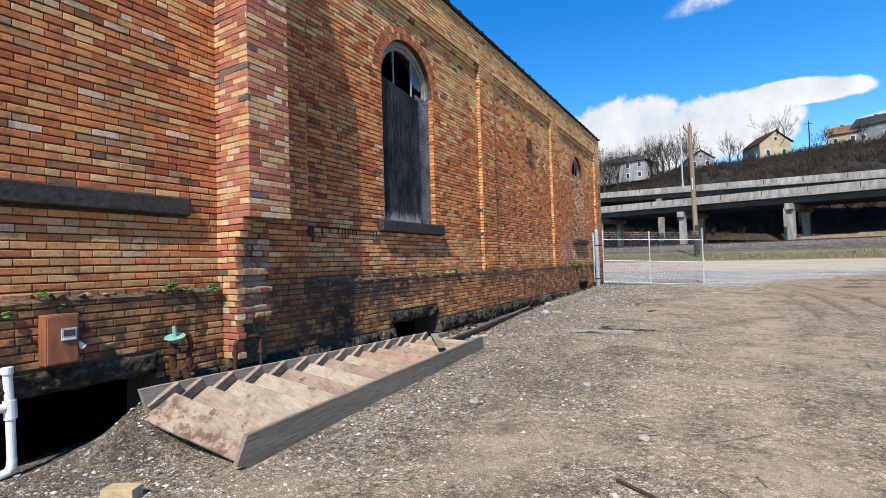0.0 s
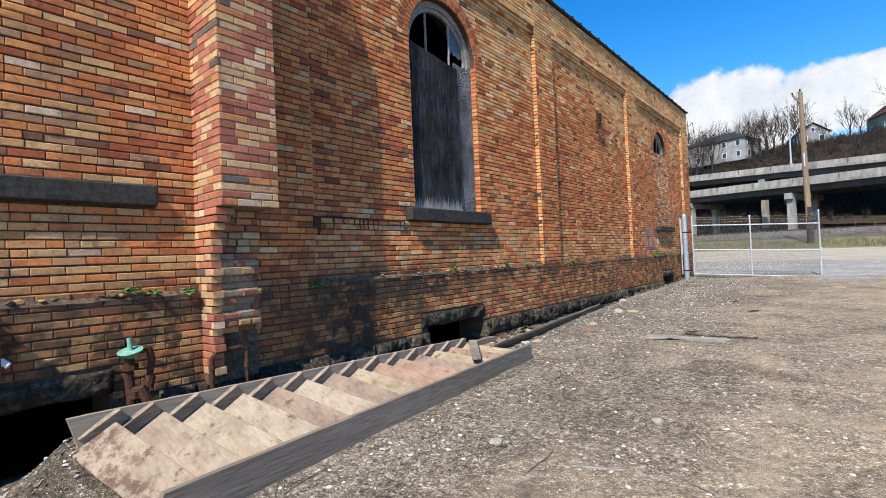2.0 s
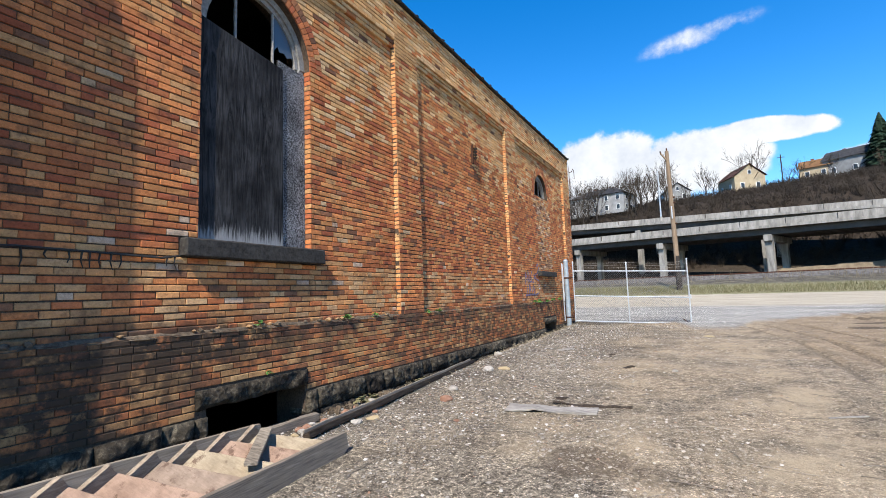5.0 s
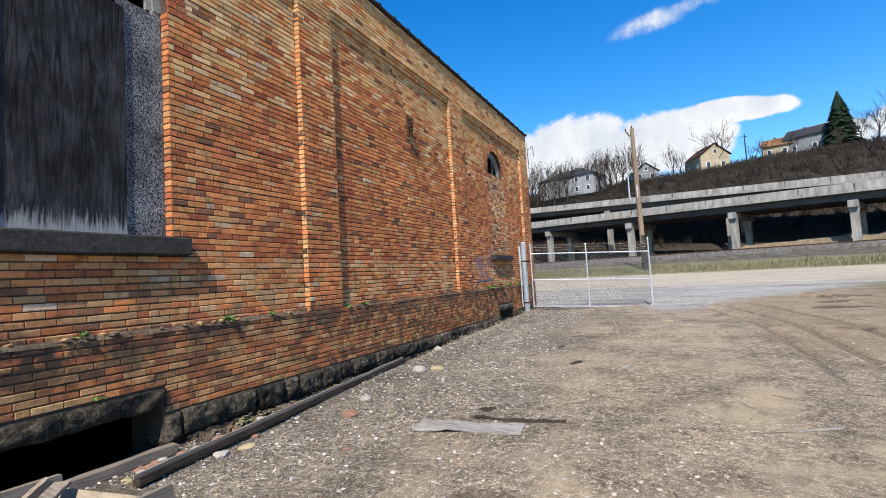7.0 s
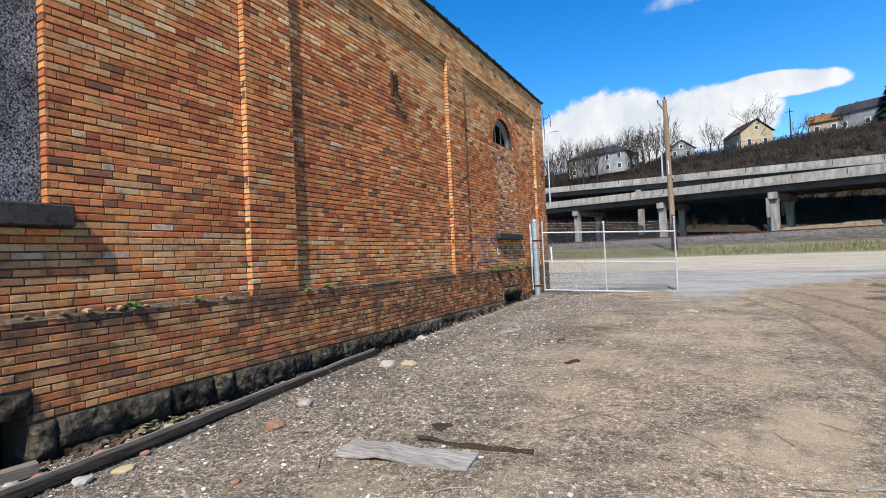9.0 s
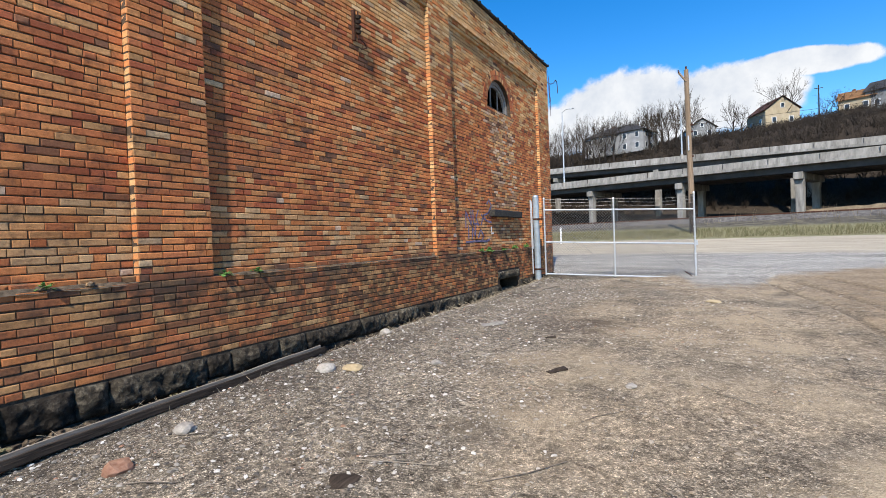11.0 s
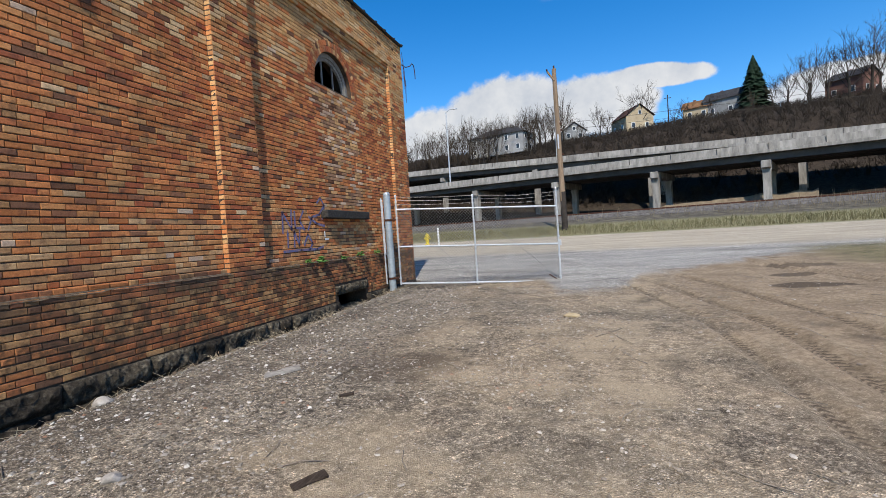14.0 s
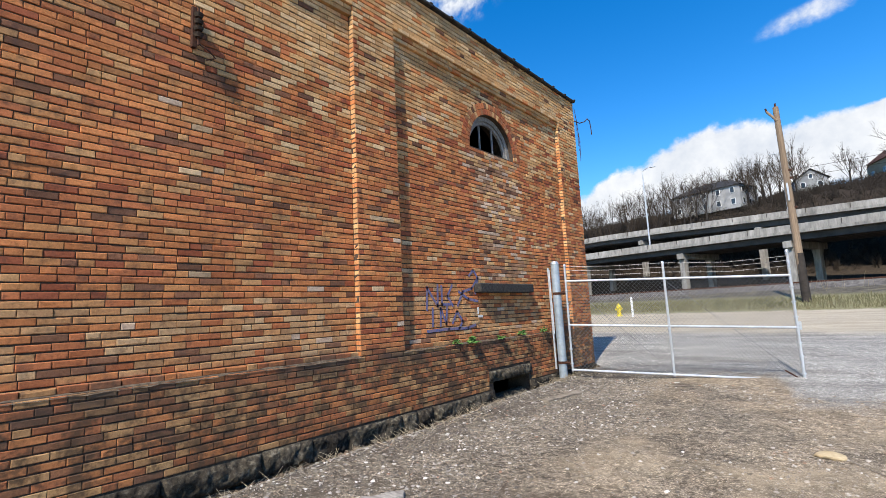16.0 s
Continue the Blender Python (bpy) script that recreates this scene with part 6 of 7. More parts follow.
def build_utility_pole():
    x, y = -1.95, 40.84
    z = gz(x, y)
    p = holder("utility_pole", "weathered brown wooden utility pole on the grass verge", "utility pole", at=(x, y, z))
    top = 11.55 - z
    part("pole", tube([(0.1, 0, -0.3), (0.02, 0, top * 0.5), (-0.03, 0, top)], 0.19, 14, 0.13), M_POLE, p)
    part("pole_butt", tube([(0.1, 0, -0.3), (0.07, 0, top * 0.24)], 0.2, 14, 0.178), M_BARK, p, "dark creosoted foot of the pole")
    part("arm", tube([(-0.03, -0.1, top - 0.75), (-0.42, -0.12, top - 0.15)], 0.06, 8), M_POLE, p)
    part("arm_tip", tube([(-0.42, -0.12, top - 0.15), (-0.45, -0.12, top + 0.02)], 0.045, 8), M_RUST, p)
    part("ground_wire_guard", boxed((0.0, -0.2, top * 0.55), (0.08, 0.05, 0.9), bevel=0.01), M_GALV, p)
    part("insulator", tube([(-0.03, 0, top), (-0.03, 0, top + 0.2)], 0.05, 8), M_RUST, p)
    for k, h in enumerate((top * 0.47, top * 0.62, top * 0.66)):
        part("bracket", boxed((0.16, -0.05, h), (0.22, 0.08, 0.1), bevel=0.01), M_RUST, p)
    # slack wires towards the far road side
    for k, (h, ex, ey, ez) in enumerate(((top * 0.62, 120, 62, 14), (top * 0.66, 120, 62, 15.2))):
        pts = []
        for j in range(13):
            f = j / 12
            pts.append(((ex - x) * f, (ey - y) * f, h + (ez - z - h) * f - 2.2 * 4 * f * (1 - f) * 0.5))
        part("wire", tube(pts, 0.011, 4), M_BARK, p)


build_utility_pole()


def build_railway():
    for k, off in enumerate((0.0, 1.5)):
        pts = [(-90 + 15 * j, 50.6 + off - 0.12 * (-90 + 15 * j), 0) for j in range(17)]
        pts = [(x, y, gz(x, y) + 0.42) for x, y, _ in pts]
        tagged(part("rail", tube(pts, 0.07, 4), M_RUST), "rusty steel railway rail on dark ballast", "rail", "railway rails")
    bm = bmesh.new()
    rows = []
    for j in range(33):
        x = -100 + 7 * j
        c = 51.3 - 0.12 * x
        rows.append([bm.verts.new((x, c + dy, gz(x, c + dy) + dz)) for dy, dz in ((-2.6, -0.05), (-1.7, 0.36), (1.7, 0.36), (2.6, -0.05))])
    for a, b in zip(rows, rows[1:]):
        for k in range(3):
            bm.faces.new((a[k], b[k], b[k + 1], a[k + 1]))
    tagged(part("ballast", bm, M_BALLAST), "dark crushed stone railway ballast", "ballast", kind="stuff")


build_railway()


def build_verge():
    r = random.Random(3)
    s, reed = Soup(), Soup()
    for k in range(9000):
        x = r.uniform(-16, 46)
        y = 38 - 0.12 * x + r.uniform(0, 4.4)
        z, h = gz(x, y), r.uniform(0.06, 0.26)
        s.twig((x, y, z - 0.02), (x + r.uniform(-.1, .1), y + r.uniform(-.1, .1), z + h), 0.022, 0.004)
    for k in range(700):
        x = r.gauss(20, 7) if k % 4 else r.uniform(-14, 46)
        y = 46.3 - 0.12 * x + r.uniform(-1.2, 2.0)
        z, h = gz(x, y), r.uniform(0.25, 1.0)
        reed.twig((x, y, z - 0.02), (x + r.uniform(-.25, .25), y + r.uniform(-.2, .2), z + h), 0.014, 0.004)
    s.make("verge_grass", M_DRYGRASS, None, "stuff", "short yellow-green grass along the road verge", "grass")
    reed.make("dry_reeds", M_STRAW, None, "stuff", "tall dry straw-coloured weeds along the tracks", "weeds")


build_verge()


# ---- the highway bridges ----
B0, BD = Vector((9.6, 93.4, 0)), Vector((0.934, -0.3575, 0))
BN = Vector((0.3575, 0.934, 0))


def bp(s, off, z):
    return B0 + BD * s + BN * off + EZ * z


def build_bridge(name, label, off0, off1, ztop, s0, s1, piers, wall_h=0.9, two=True):
    br = holder(name, label, "bridge", kind="structure")
    steps = [s0 + (s1 - s0) * k / 12 for k in range(13)]

    def run(part_name, prof, mat, lab=""):
        bm = bmesh.new()
        rows = [[bm.verts.new(bp(s, o, ztop(s) + h)) for o, h in prof] for s in steps]
        for a, b in zip(rows, rows[1:]):
            for k in range(len(prof)):
                bm.faces.new((a[k], a[(k + 1) % len(prof)], b[(k + 1) % len(prof)], b[k]))
        bm.faces.new(rows[0])
        bm.faces.new(rows[-1][::-1])
        part(part_name, bm, mat, br, lab)

    run("parapet", [(off0, 0), (off0 + 0.3, 0), (off0 + 0.38, -wall_h), (off0 - 0.1, -wall_h)], M_CONC, "pale concrete parapet")
    run("far_parapet", [(off1 - 0.3, 0), (off1, 0), (off1 + 0.05, -wall_h), (off1 - 0.38, -wall_h)], M_CONC)
    run("deck", [(off0 - 0.25, -wall_h - 0.01), (off1 + 0.25, -wall_h - 0.01), (off1 + 0.25, -wall_h - 0.42), (off0 - 0.25, -wall_h - 0.42)], M_CONC)
    n = 5
    for k in range(n):
        o = off0 + 0.9 + (off1 - off0 - 1.8) * k / (n - 1)
        # the dark tone carries the shade beneath the deck
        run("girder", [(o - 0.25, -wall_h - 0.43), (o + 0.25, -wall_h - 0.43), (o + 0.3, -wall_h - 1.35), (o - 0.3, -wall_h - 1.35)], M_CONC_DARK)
    # joints in the parapet
    for j in range(int((s1 - s0) / 6)):
        s = s0 + 3 + j * 6
        part("parapet_joint", boxed(bp(s, off0 - 0.085, ztop(s) - wall_h * 0.5), (0.05, 0.2, wall_h - 0.1), Matrix.Rotation(math.atan2(BD.y, BD.x), 3, "Z")), M_CONC_DARK, br)
    turn = Matrix.Rotation(math.atan2(BD.y, BD.x), 3, "Z")
    for s in piers:
        zt = ztop(s) - wall_h - 1.36
        part("pier_cap", boxed(bp(s, (off0 + off1) / 2, zt - 0.5), (1.15, off1 - off0 - 0.4, 1.0), turn, 0.06), M_CONC, br)
        for o in (off0 + 1.2, off1 - 2.2):
            zb = gz(*bp(s, o, 0)[:2]) - 0.4
            bm = bmesh.new()
            prof = [(-0.46, zb), (0.46, zb), (0.46, zt - 1.8), (0.6, zt - 1.0), (-0.6, zt - 1.0), (-0.46, zt - 1.8)]
            f = [bm.verts.new(bp(s + a, o - 0.5, z)) for a, z in prof]
            g = [bm.verts.new(bp(s + a, o + 0.5, z)) for a, z in prof]
            bm.faces.new(f)
            bm.faces.new(g[::-1])
            for k in range(6):
                bm.faces.new((f[k], g[k], g[(k + 1) % 6], f[(k + 1) % 6]))
            part("column", bm, M_CONC, br)
    return br


build_bridge("bridge_front", "weathered pale concrete highway ramp on columns", -4.0, 7.0, lambda s: 11.55 - 0.024 * s, -120, 95, (-100, -80, -56, -33, -16, 0.4, 14.6, 27.6, 42, 57, 72))
build_bridge("bridge_back", "weathered pale concrete highway bridge on columns", 10.0, 22.0, lambda s: 14.9 - 0.0606 * s if s > -60 else 18.54 - 0.02 * (s + 60), -130, 70, (-104, -78, -52, -27, -4, 18, 38))


def build_bank():
    """A low ridge of bare earth under the highway."""
    bm = bmesh.new()
    rows = []
    for k in range(49):
        s = -14 + 34 * k / 48
        top = 0.22 + 0.75 * min(1, max(0, (s + 4) / 5)) + 0.035 * max(0, s)
        row = []
        for o, f in ((-1.6, -0.15), (-0.9, 0.45), (-0.35, 0.95), (0.3, 1.0), (1.0, 0.4), (1.7, -0.15)):
            p = bp(s, 0.1 + o, 0)
            n = noise.noise((p.x * 0.6, p.y * 0.6, 2))
            p.z = gz(p.x, p.y) + top * f * (1 + 0.25 * n) + 0.05 * n
            row.append(bm.verts.new(p))
        rows.append(row)
    for a, c in zip(rows, rows[1:]):
        for k in range(5):
            bm.faces.new((a[k], c[k], c[k + 1], a[k + 1]))
    bmesh.ops.recalc_face_normals(bm, faces=bm.faces)
    tagged(part("bank", bm, M_BANK), "low bare tan earth bank under the highway", "bank", kind="structure")


build_bank()


def build_street_lamp(s, off, z0, z1, arm):
    p0 = bp(s, off, z0)
    t = holder("street_lamp", "tall pale metal highway lamp on the bridge", "street lamp", "highway lamps", at=p0)
    h = z1 - z0
    part("pole", tube([(0, 0, 0), (0, 0, h)], 0.16, 8, 0.09), M_GALV, t)
    part("arm", tube([(0, 0, h - 0.1), (arm * 0.5, 0, h + 0.35), (arm, 0, h + 0.4)], 0.07, 6), M_GALV, t)
    part("lamp_head", boxed((arm + 0.35, 0, h + 0.36), (0.9, 0.3, 0.16), bevel=0.05), M_GALV, t)
    part("base", boxed((0, 0, 0.4), (0.5, 0.5, 0.9), bevel=0.05), M_CONC, t)


build_street_lamp(-38.6, -3.9, 11.6, 26.6, 1.6)
build_street_lamp(-21.6, 10.1, 15.6, 26.0, -1.6)
build_street_lamp(36, -3.9, 10.0, 22.0, -1.8)


def build_signal():
    x, y = 26.6, 62.7
    t = holder("track_signal", "orange painted post beside the railway", "signal post", at=(x, y, gz(x, y)))
    part("post", boxed((0, 0, 0.7), (0.3, 0.25, 1.4), bevel=0.03), M_ORANGEPAINT, t)
    part("head", boxed((-0.1, 0, 1.4), (0.5, 0.27, 0.36), bevel=0.05), M_ORANGEPAINT, t)
    part("marker", boxed((0.03, -0.14, 0.8), (0.12, 0.03, 0.4)), M_TRIMWHITE, t)


build_signal()


# ---- the hill: houses, trees, scrub ----
def build_house(x, y, w, d, wall_h, roof_h, turn, wall, roof, label, hip=False, z=None):
    base = gz(x, y) - 0.5 if z is None else z
    t = holder("house", label, "house", "houses on the hill", at=(x, y, base))
    t.rotation_euler = (0, 0, radians(turn))
    bm = boxed((0, 0, wall_h / 2), (w, d, wall_h))
    if not hip:
        for sx in (-1, 1):
            v = [bm.verts.new(p) for p in ((-w / 2 * 1, sx * (d / 2 - 0.01), wall_h), (w / 2, sx * (d / 2 - 0.01), wall_h), (0, sx * (d / 2 - 0.01), wall_h + roof_h))]
            bm.faces.new(v)
    part("wall", bm, M_HOUSE[wall], t)
    bm = bmesh.new()
    e = 0.45
    run = d / 2 - (min(w, d) / 2 if hip else -e)
    low = [bm.verts.new(p) for p in ((-w / 2 - e, -d / 2 - e, wall_h), (w / 2 + e, -d / 2 - e, wall_h), (w / 2 + e, d / 2 + e, wall_h), (-w / 2 - e, d / 2 + e, wall_h))]
    ridge = [bm.verts.new((0, -run, wall_h + roof_h + 0.12)), bm.verts.new((0, run, wall_h + roof_h + 0.12))]
    bm.faces.new((low[0], low[3], ridge[1], ridge[0]))
    bm.faces.new((low[1], ridge[0], ridge[1], low[2]))
    if hip:
        bm.faces.new((low[0], ridge[0], low[1]))
        bm.faces.new((low[3], low[2], ridge[1]))
    made = bmesh.ops.solidify(bm, geom=bm.faces[:], thickness=0.16)
    part("roof", bm, M_SHINGLE[roof], t)

    def opening(px, py, pz, ww, hh, along_x):
        s = (ww, 0.12, hh) if along_x else (0.12, ww, hh)
        f = part("window", boxed((px, py, pz), s), M_TRIMWHITE, t)
        k = 0.04
        off = (0, math.copysign(k, py), 0) if along_x else (math.copysign(k, px), 0, 0)
        s2 = (ww - 0.25, 0.12, hh - 0.25) if along_x else (0.12, ww - 0.25, hh - 0.25)
        part("pane", boxed((px + off[0], py + off[1], pz + off[2]), s2), M_FARGLASS, f)

    storeys = max(1, int(wall_h / 2.7))
    for k in range(storeys):
        zz = 1.7 + 2.8 * k
        m = max(2, int(w / 2.8))
        for j in range(m):
            opening(-w / 2 + w * (j + 0.5) / m, -d / 2 - 0.02, zz, 1.1, 1.5, True)
        m = max(2, int(d / 3.2))
        for j in range(m):
            for sx in (-1, 1):
                opening(sx * (w / 2 + 0.02), -d / 2 + d * (j + 0.5) / m, zz, 1.1, 1.5, False)
    if not hip:
        opening(0, -d / 2 - 0.02, wall_h + roof_h * 0.32, 0.9, 1.2, True)
    part("chimney", boxed((w * 0.18, d * 0.15, wall_h + roof_h * 0.9), (0.7, 0.7, 1.8)), M_HOUSE["red"], t)
    return t


build_house(11, 159, 8.0, 9, 4.2, 3.3, 24, "tan", "brown", "tan gabled house with a brown roof on the hilltop")
build_house(-25, 150, 9, 17, 5.6, 2.6, 74, "white", "dark", "long white two-storey house among bare trees", hip=True)
build_house(35.5, 161, 8, 9, 4.6, 2.8, 60, "grey", "dark", "grey gabled house beside a tall conifer")
build_house(29, 163, 6, 7, 3.4, 2.4, 70, "tan", "orange", "small tan house with an orange-brown roof")
build_house(-6.3, 160, 7, 8, 3.0, 2.6, 20, "grey", "dark", "small grey house half hidden by the hill")
build_house(76, 152, 9, 10, 5.0, 3.0, 10, "white", "dark", "white gabled house behind scrub on the hill")
build_house(62.5, 157, 8, 8, 4.6, 2.4, 40, "red", "dark", "red brick house behind bare trees")
build_house(90, 144, 10, 10, 5.2, 3.0, 15, "grey", "dark", "grey gabled house behind scrub on the hill")


def grow(s, p, d, ln, r, level, rr, spread):
    """Branches fork from the outer part of their parent."""
    bend = Vector((rr.uniform(-1, 1), rr.uniform(-1, 1), rr.uniform(-0.2, 0.6))) * 0.14
    m = p + d * ln * 0.5
    q = m + (d + bend).normalized() * ln * 0.5
    s.twig(p, m, r, r * 0.82)
    s.twig(m, q, r * 0.82, r * 0.6)
    if level == 0:
        return
    for k in range(3):
        f = rr.uniform(0.35, 1.0)
        start = p.lerp(q, f)
        a = rr.uniform(0, 6.28)
        side = d.orthogonal().normalized()
        side = Matrix.Rotation(a, 3, d) @ side
        nd = (d * 1.0 + side * rr.uniform(0.4, 0.95) * spread + EZ * 0.34).normalized()
        grow(s, start, nd, ln * rr.uniform(0.5, 0.75), r * 0.6, level - 1, rr, spread)


def bare_tree(seed, h, spread, label):
    rr = random.Random(seed)
    t = holder("bare_tree", label, "tree", "bare trees on the hill")
    part("trunk", tube([(0, 0, -0.6), (0.1 * h * 0.1, 0, h * 0.2), (rr.uniform(-.2, .2), rr.uniform(-.2, .2), h * 0.38)], h * 0.02, 8, h * 0.014), M_BARK, t)
    s = Soup()
    for k in range(8):
        a = k * 2.4 + rr.uniform(-0.5, 0.5)
        lean = spread * (1.05 - 0.09 * k)
        d = Vector((math.cos(a) * lean, math.sin(a) * lean, 1)).normalized()
        grow(s, Vector((0, 0, h * (0.13 + 0.03 * k))), d, h * rr.uniform(0.28, 0.38), h * 0.0055, 4, rr, spread)
    s.make("crown", M_TWIG, t)
    return t


protos = [bare_tree(1, 12, 0.75, "bare grey deciduous tree on the hillside"), bare_tree(2, 12, 0.55, "slender bare tree on the hillside"), bare_tree(4, 12, 0.95, "broad bare tree on the hilltop")]
spots = [(2.2, 157, 10, 1), (4.2, 156, 8, 0), (13.2, 156, 14.5, 2), (24, 157, 7, 0), (22, 158, 6, 2), (43, 150, 9, 0), (46, 149, 12, 2), (50, 147, 14, 0), (53, 146, 13, 1), (57, 146, 17, 0),
         (61, 145, 19, 2), (66, 143, 11, 1), (70, 141, 10, 0), (73, 139, 12, 2), (78, 138, 11, 0), (84, 136, 13, 1), (90, 134, 12, 2), (30, 152, 7, 0), (38, 147, 6, 1), (-3, 152, 7, 0), (48, 143, 9, 1), (64, 148, 13, 0)]
tr = random.Random(17)
for k in range(34):                            # the wood round the white house
    x = -66 + 1.75 * k + tr.uniform(-0.8, 0.8)
    spots.append((x, 141 + tr.uniform(-5, 6) + 0.1 * (x + 60), tr.uniform(9, 13.5), tr.choice((0, 1, 2))))
for k in range(10):
    x = -44 + 3.6 * k
    spots.append((x, 158 + tr.uniform(-2, 4), tr.uniform(11, 14), tr.choice((0, 1, 2))))
for k, (x, y, h, kind) in enumerate(spots):
    m = pose(x, y, gz(x, y) - 0.1, 0, 0, k * 77) @ Matrix.Scale(h / 12, 4)
    t = copy_thing(protos[kind], m)
    t.matrix_basis = m
for k, p in enumerate(protos):
    x, y = (-60 - 4 * k, 124 + 3 * k)
    p.matrix_basis = pose(x, y, gz(x, y) - 0.1)


def build_pole_tree():
    """The leaning sapling that stands just behind the utility pole, and a slim mast on the hill."""
    t = copy_thing(protos[1], pose(0, 0, 0))
    t.matrix_basis = pose(-8.2, 157, gz(-8.2, 157) - 0.1, 0, 4, 30) @ Matrix.Scale(1.2, 4)
    x, y = 20.5, 158
    p = holder("telephone_pole", "dark telephone pole on the hilltop", "utility pole", at=(x, y, gz(x, y)))
    part("pole", tube([(0, 0, -0.5), (0, 0, 8.5)], 0.16, 8, 0.12), M_BARK, p)
    part("crossarm", boxed((0, 0, 7.7), (1.8, 0.12, 0.14)), M_BARK, p)


build_pole_tree()


def build_conifer(x, y, h):
    rr = random.Random(9)
    base = gz(x, y)
    t = holder("conifer", "tall dark green conifer on the hilltop", "tree", at=(x, y, base))
    part("trunk", tube([(0, 0, -0.5), (0, 0, h * 0.98)], 0.24, 8, 0.03), M_BARK, t)
    v, f = [], []
    for k in range(1900):
        u = rr.random() ** 0.75
        z = h * (0.06 + 0.93 * u)
        reach = (1 - u) ** 0.85 * h * 0.36 * rr.uniform(0.45, 1.08) + 0.12
        a = rr.uniform(0, 6.28)
        d = Vector((math.cos(a), math.sin(a), 0))
        tip = d * reach + EZ * (z - reach * 0.28)
        root = d * reach * 0.25 + EZ * (z + 0.1)
        w = d.cross(EZ) * (0.16 + 0.16 * reach * rr.uniform(0.6, 1.2))
        m = root.lerp(tip, 0.6) + EZ * rr.uniform(-0.1, 0.2)
        n = len(v)
        for p in (root, m + w, tip, m - w, m + EZ * 0.14):
            v.append(tuple(p))
        f += [(n, n + 1, n + 4), (n + 1, n + 2, n + 4), (n + 2, n + 3, n + 4), (n + 3, n, n + 4)]
    link_mesh("crown", v, f, M_NEEDLE, t)


build_conifer(40.2, 153.4, 14.5)


def build_scrub():
    rr = random.Random(21)
    s = Soup()
    for k in range(6500):
        x = rr.uniform(-75, 115)
        q = rr.random()
        y = 110 + 52 * q - 0.2 * (x - 9.6)
        if y < 100:
            continue
        z, h = gz(x, y) - 0.15, rr.uniform(0.9, 2.8)
        for j in range(7):
            a, sp = rr.uniform(0, 6.28), rr.uniform(0.15, 0.75)
            top = (x + math.cos(a) * h * sp, y + math.sin(a) * h * sp, z + h * rr.uniform(0.55, 1.0))
            s.twig((x + rr.uniform(-.4, .4), y, z), top, 0.05, 0.018)
            b = Vector((x, y, z)).lerp(Vector(top), 0.6)
            s.twig(b, b + Vector((rr.uniform(-.6, .6), rr.uniform(-.4, .4), rr.uniform(0.2, 0.8))), 0.03, 0.012)
    s.make("hillside_scrub", M_TWIG, None, "stuff", "dense brown leafless scrub on the hillside", "scrub")


build_scrub()


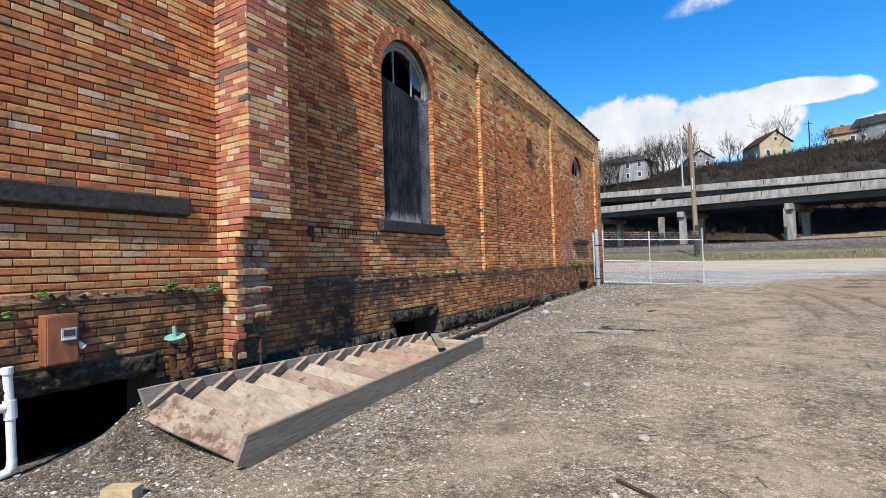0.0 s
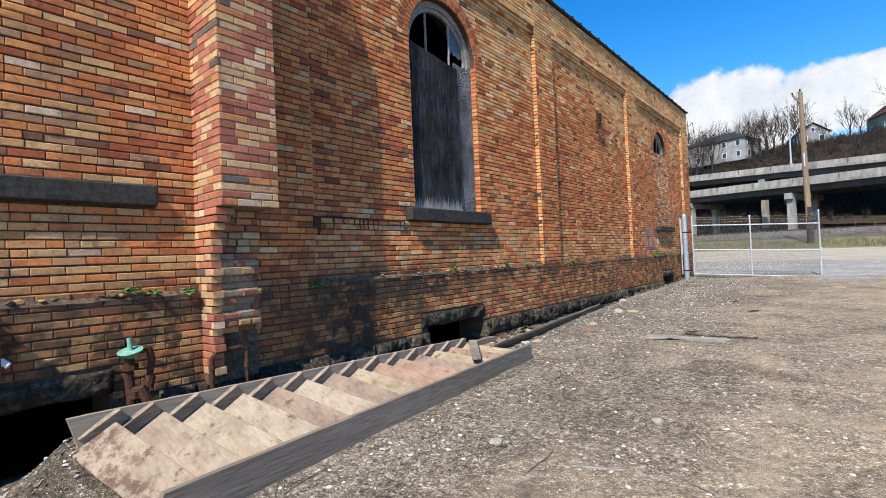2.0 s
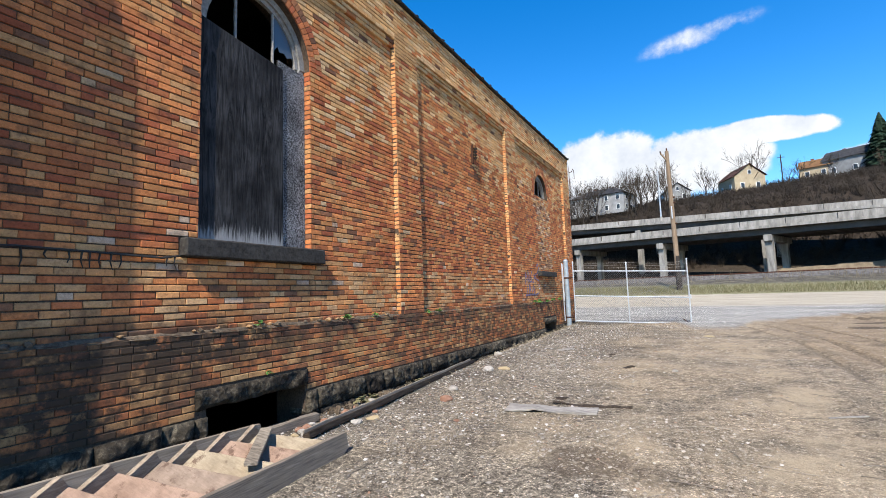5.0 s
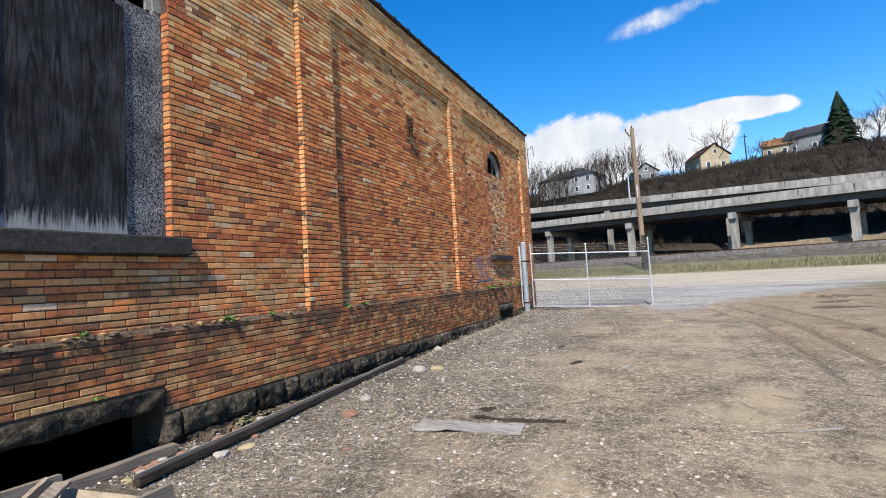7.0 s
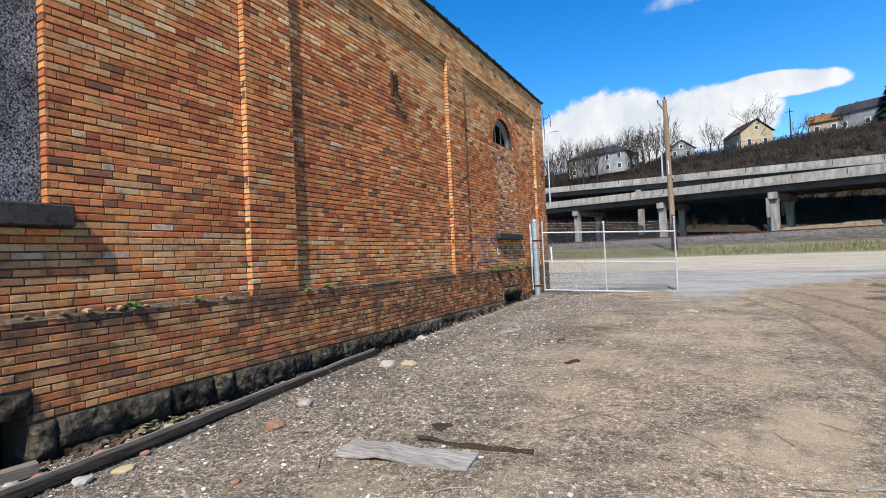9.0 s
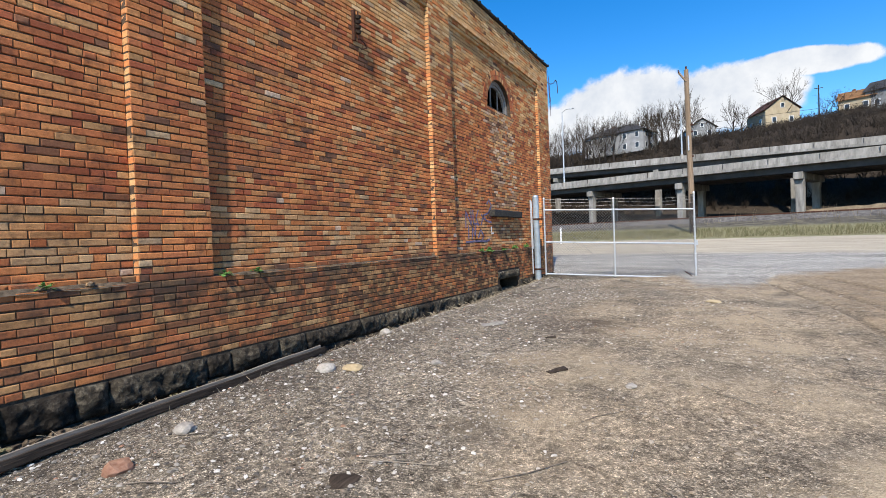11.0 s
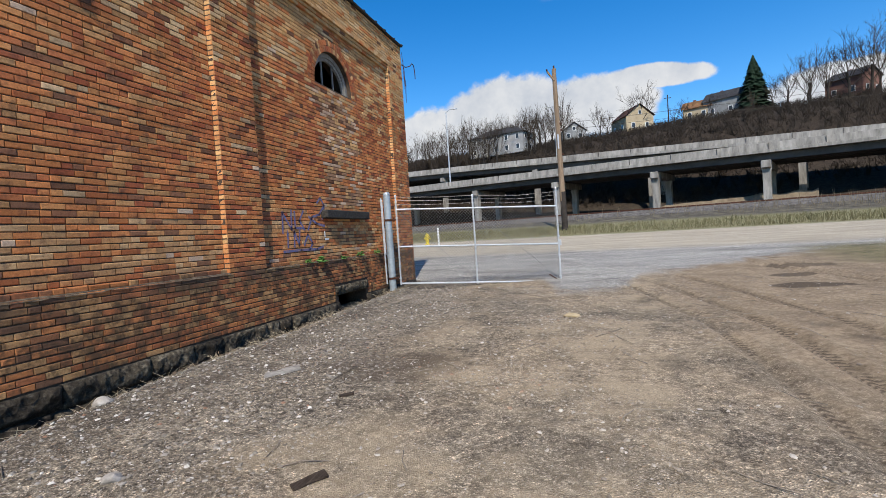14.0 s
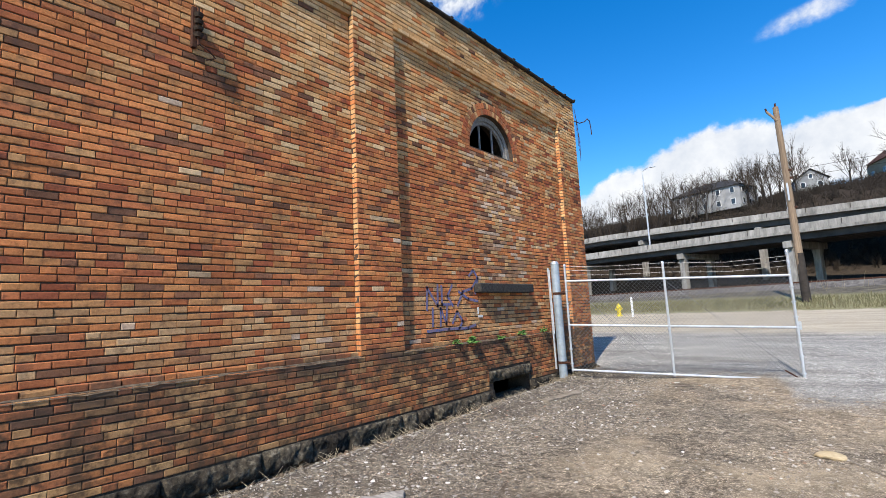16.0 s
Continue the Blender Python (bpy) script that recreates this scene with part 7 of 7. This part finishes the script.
# ---- clouds: a plain backdrop far beyond the hill ----
def cloud_material(name, blobs, lumpy, grain, gain):
    """White vapour: soft ellipses broken by noise."""
    m = bpy.data.materials.new(name)
    m.use_nodes = True
    nt = m.node_tree
    nt.nodes.clear()
    out = nt.nodes.new("ShaderNodeOutputMaterial")
    tc = nt.nodes.new("ShaderNodeTexCoord")
    sep = nt.nodes.new("ShaderNodeSeparateXYZ")
    nt.links.new(tc.outputs["Object"], sep.inputs[0])
    u, w = sep.outputs[0], sep.outputs[2]
    warp = noise_of(nt, tc.outputs["Object"], grain, 9, 0.62)
    warp2 = noise_of(nt, tc.outputs["Object"], grain * 0.36, 4, 0.5)
    shape = None
    for cx, cz, rx, rz, tilt in blobs:
        du, dw = maths(nt, "SUBTRACT", u, cx), maths(nt, "SUBTRACT", w, cz)
        dw = maths(nt, "SUBTRACT", dw, maths(nt, "MULTIPLY", du, tilt))
        e = maths(nt, "ADD", maths(nt, "POWER", maths(nt, "ABSOLUTE", maths(nt, "DIVIDE", du, rx)), 2.0), maths(nt, "POWER", maths(nt, "ABSOLUTE", maths(nt, "DIVIDE", dw, rz)), 2.0))
        e = maths(nt, "SUBTRACT", 1.0, e)
        shape = e if shape is None else maths(nt, "MAXIMUM", shape, e)
    n = maths(nt, "ADD", maths(nt, "MULTIPLY", maths(nt, "SUBTRACT", warp, 0.5), lumpy * 2.6), maths(nt, "MULTIPLY", maths(nt, "SUBTRACT", warp2, 0.5), lumpy * 1.6))
    mask = maths(nt, "MULTIPLY", between(nt, maths(nt, "ADD", maths(nt, "MULTIPLY", shape, gain), n), 0.05, 0.75 if gain > 1 else 1.25), between(nt, shape, -0.45, 0.15) if gain > 1 else between(nt, shape, 0.0, 0.8))
    glow = node(nt, "ShaderNodeEmission", Strength=0.72)
    nt.links.new(ramp(nt, warp, [(0.3, (0.62, 0.68, 0.78)), (0.62, (0.92, 0.94, 0.97))]), glow.inputs["Color"])
    clear = nt.nodes.new("ShaderNodeBsdfTransparent")
    mx = nt.nodes.new("ShaderNodeMixShader")
    nt.links.new(mask, mx.inputs[0])
    nt.links.new(clear.outputs[0], mx.inputs[1])
    nt.links.new(glow.outputs[0], mx.inputs[2])
    nt.links.new(mx.outputs[0], out.inputs["Surface"])
    return m


def cloud_sheet(name, blobs, lumpy, y, label, grain=0.0062, gain=2.0):
    x0, x1 = min(b[0] - b[2] * 1.5 for b in blobs), max(b[0] + b[2] * 1.5 for b in blobs)
    z0, z1 = min(b[1] - b[3] * 3 for b in blobs), max(b[1] + b[3] * 3 for b in blobs)
    ob = link_mesh(name, [(x0, 0, z0), (x1, 0, z0), (x1, 0, z1), (x0, 0, z1)], [(0, 1, 2, 3)], cloud_material(name, blobs, lumpy, grain, gain))
    ob.location = (0, y, 0)
    ob.visible_shadow = False
    tagged(ob, label, "cloud", kind="structure")


cloud_sheet("backdrop", [(-170, 232, 150, 98, 0.0), (-345, 195, 130, 85, 0.15), (-480, 150, 150, 95, 0.2), (10, 235, 120, 66, -0.1), (118, 276, 105, 24, -0.06), (250, 200, 90, 28, 0.1), (430, 210, 150, 45, 0.0)], 1.3, 1000, "bright white cumulus cloud bank low over the hill", 0.0105)
cloud_sheet("backdrop", [(25, 482, 130, 30, 0.12), (570, 372, 140, 36, -0.12)], 1.3, 1010, "thin white cloud wisps high in the sky", 0.010, 0.8)
cloud_sheet("backdrop", [(-660, 800, 170, 110, -0.2)], 1.8, 900, "thin white cloud wisps high in the sky", 0.009, 0.8)


# ---- bricks of the panel beside the boarded window, piece by piece ----
def build_single_bricks():
    shapes = {}
    for x, s, e, z0, z1 in singles:
        ln = round((e - s) / 0.012) * 0.012
        key = (ln, z0 < 2.13)
        if key not in shapes:
            one = Soup()
            one.brick(Vector((0, 0, 0)), EY, EZ, EX, 0, ln, 0, COURSE - 0.009, 0.001)
            me = bpy.data.meshes.new("brick")
            me.from_pydata(one.v, [], one.f)
            me.materials.append(M_LOW_ONE if key[1] else M_BRICK_ONE)
            shapes[key] = me
        ob = new("brick", shapes[key])
        ob.parent = wall_east
        ob.location = (x + rnd.uniform(-0.003, 0.003), s, z0)


build_single_bricks()
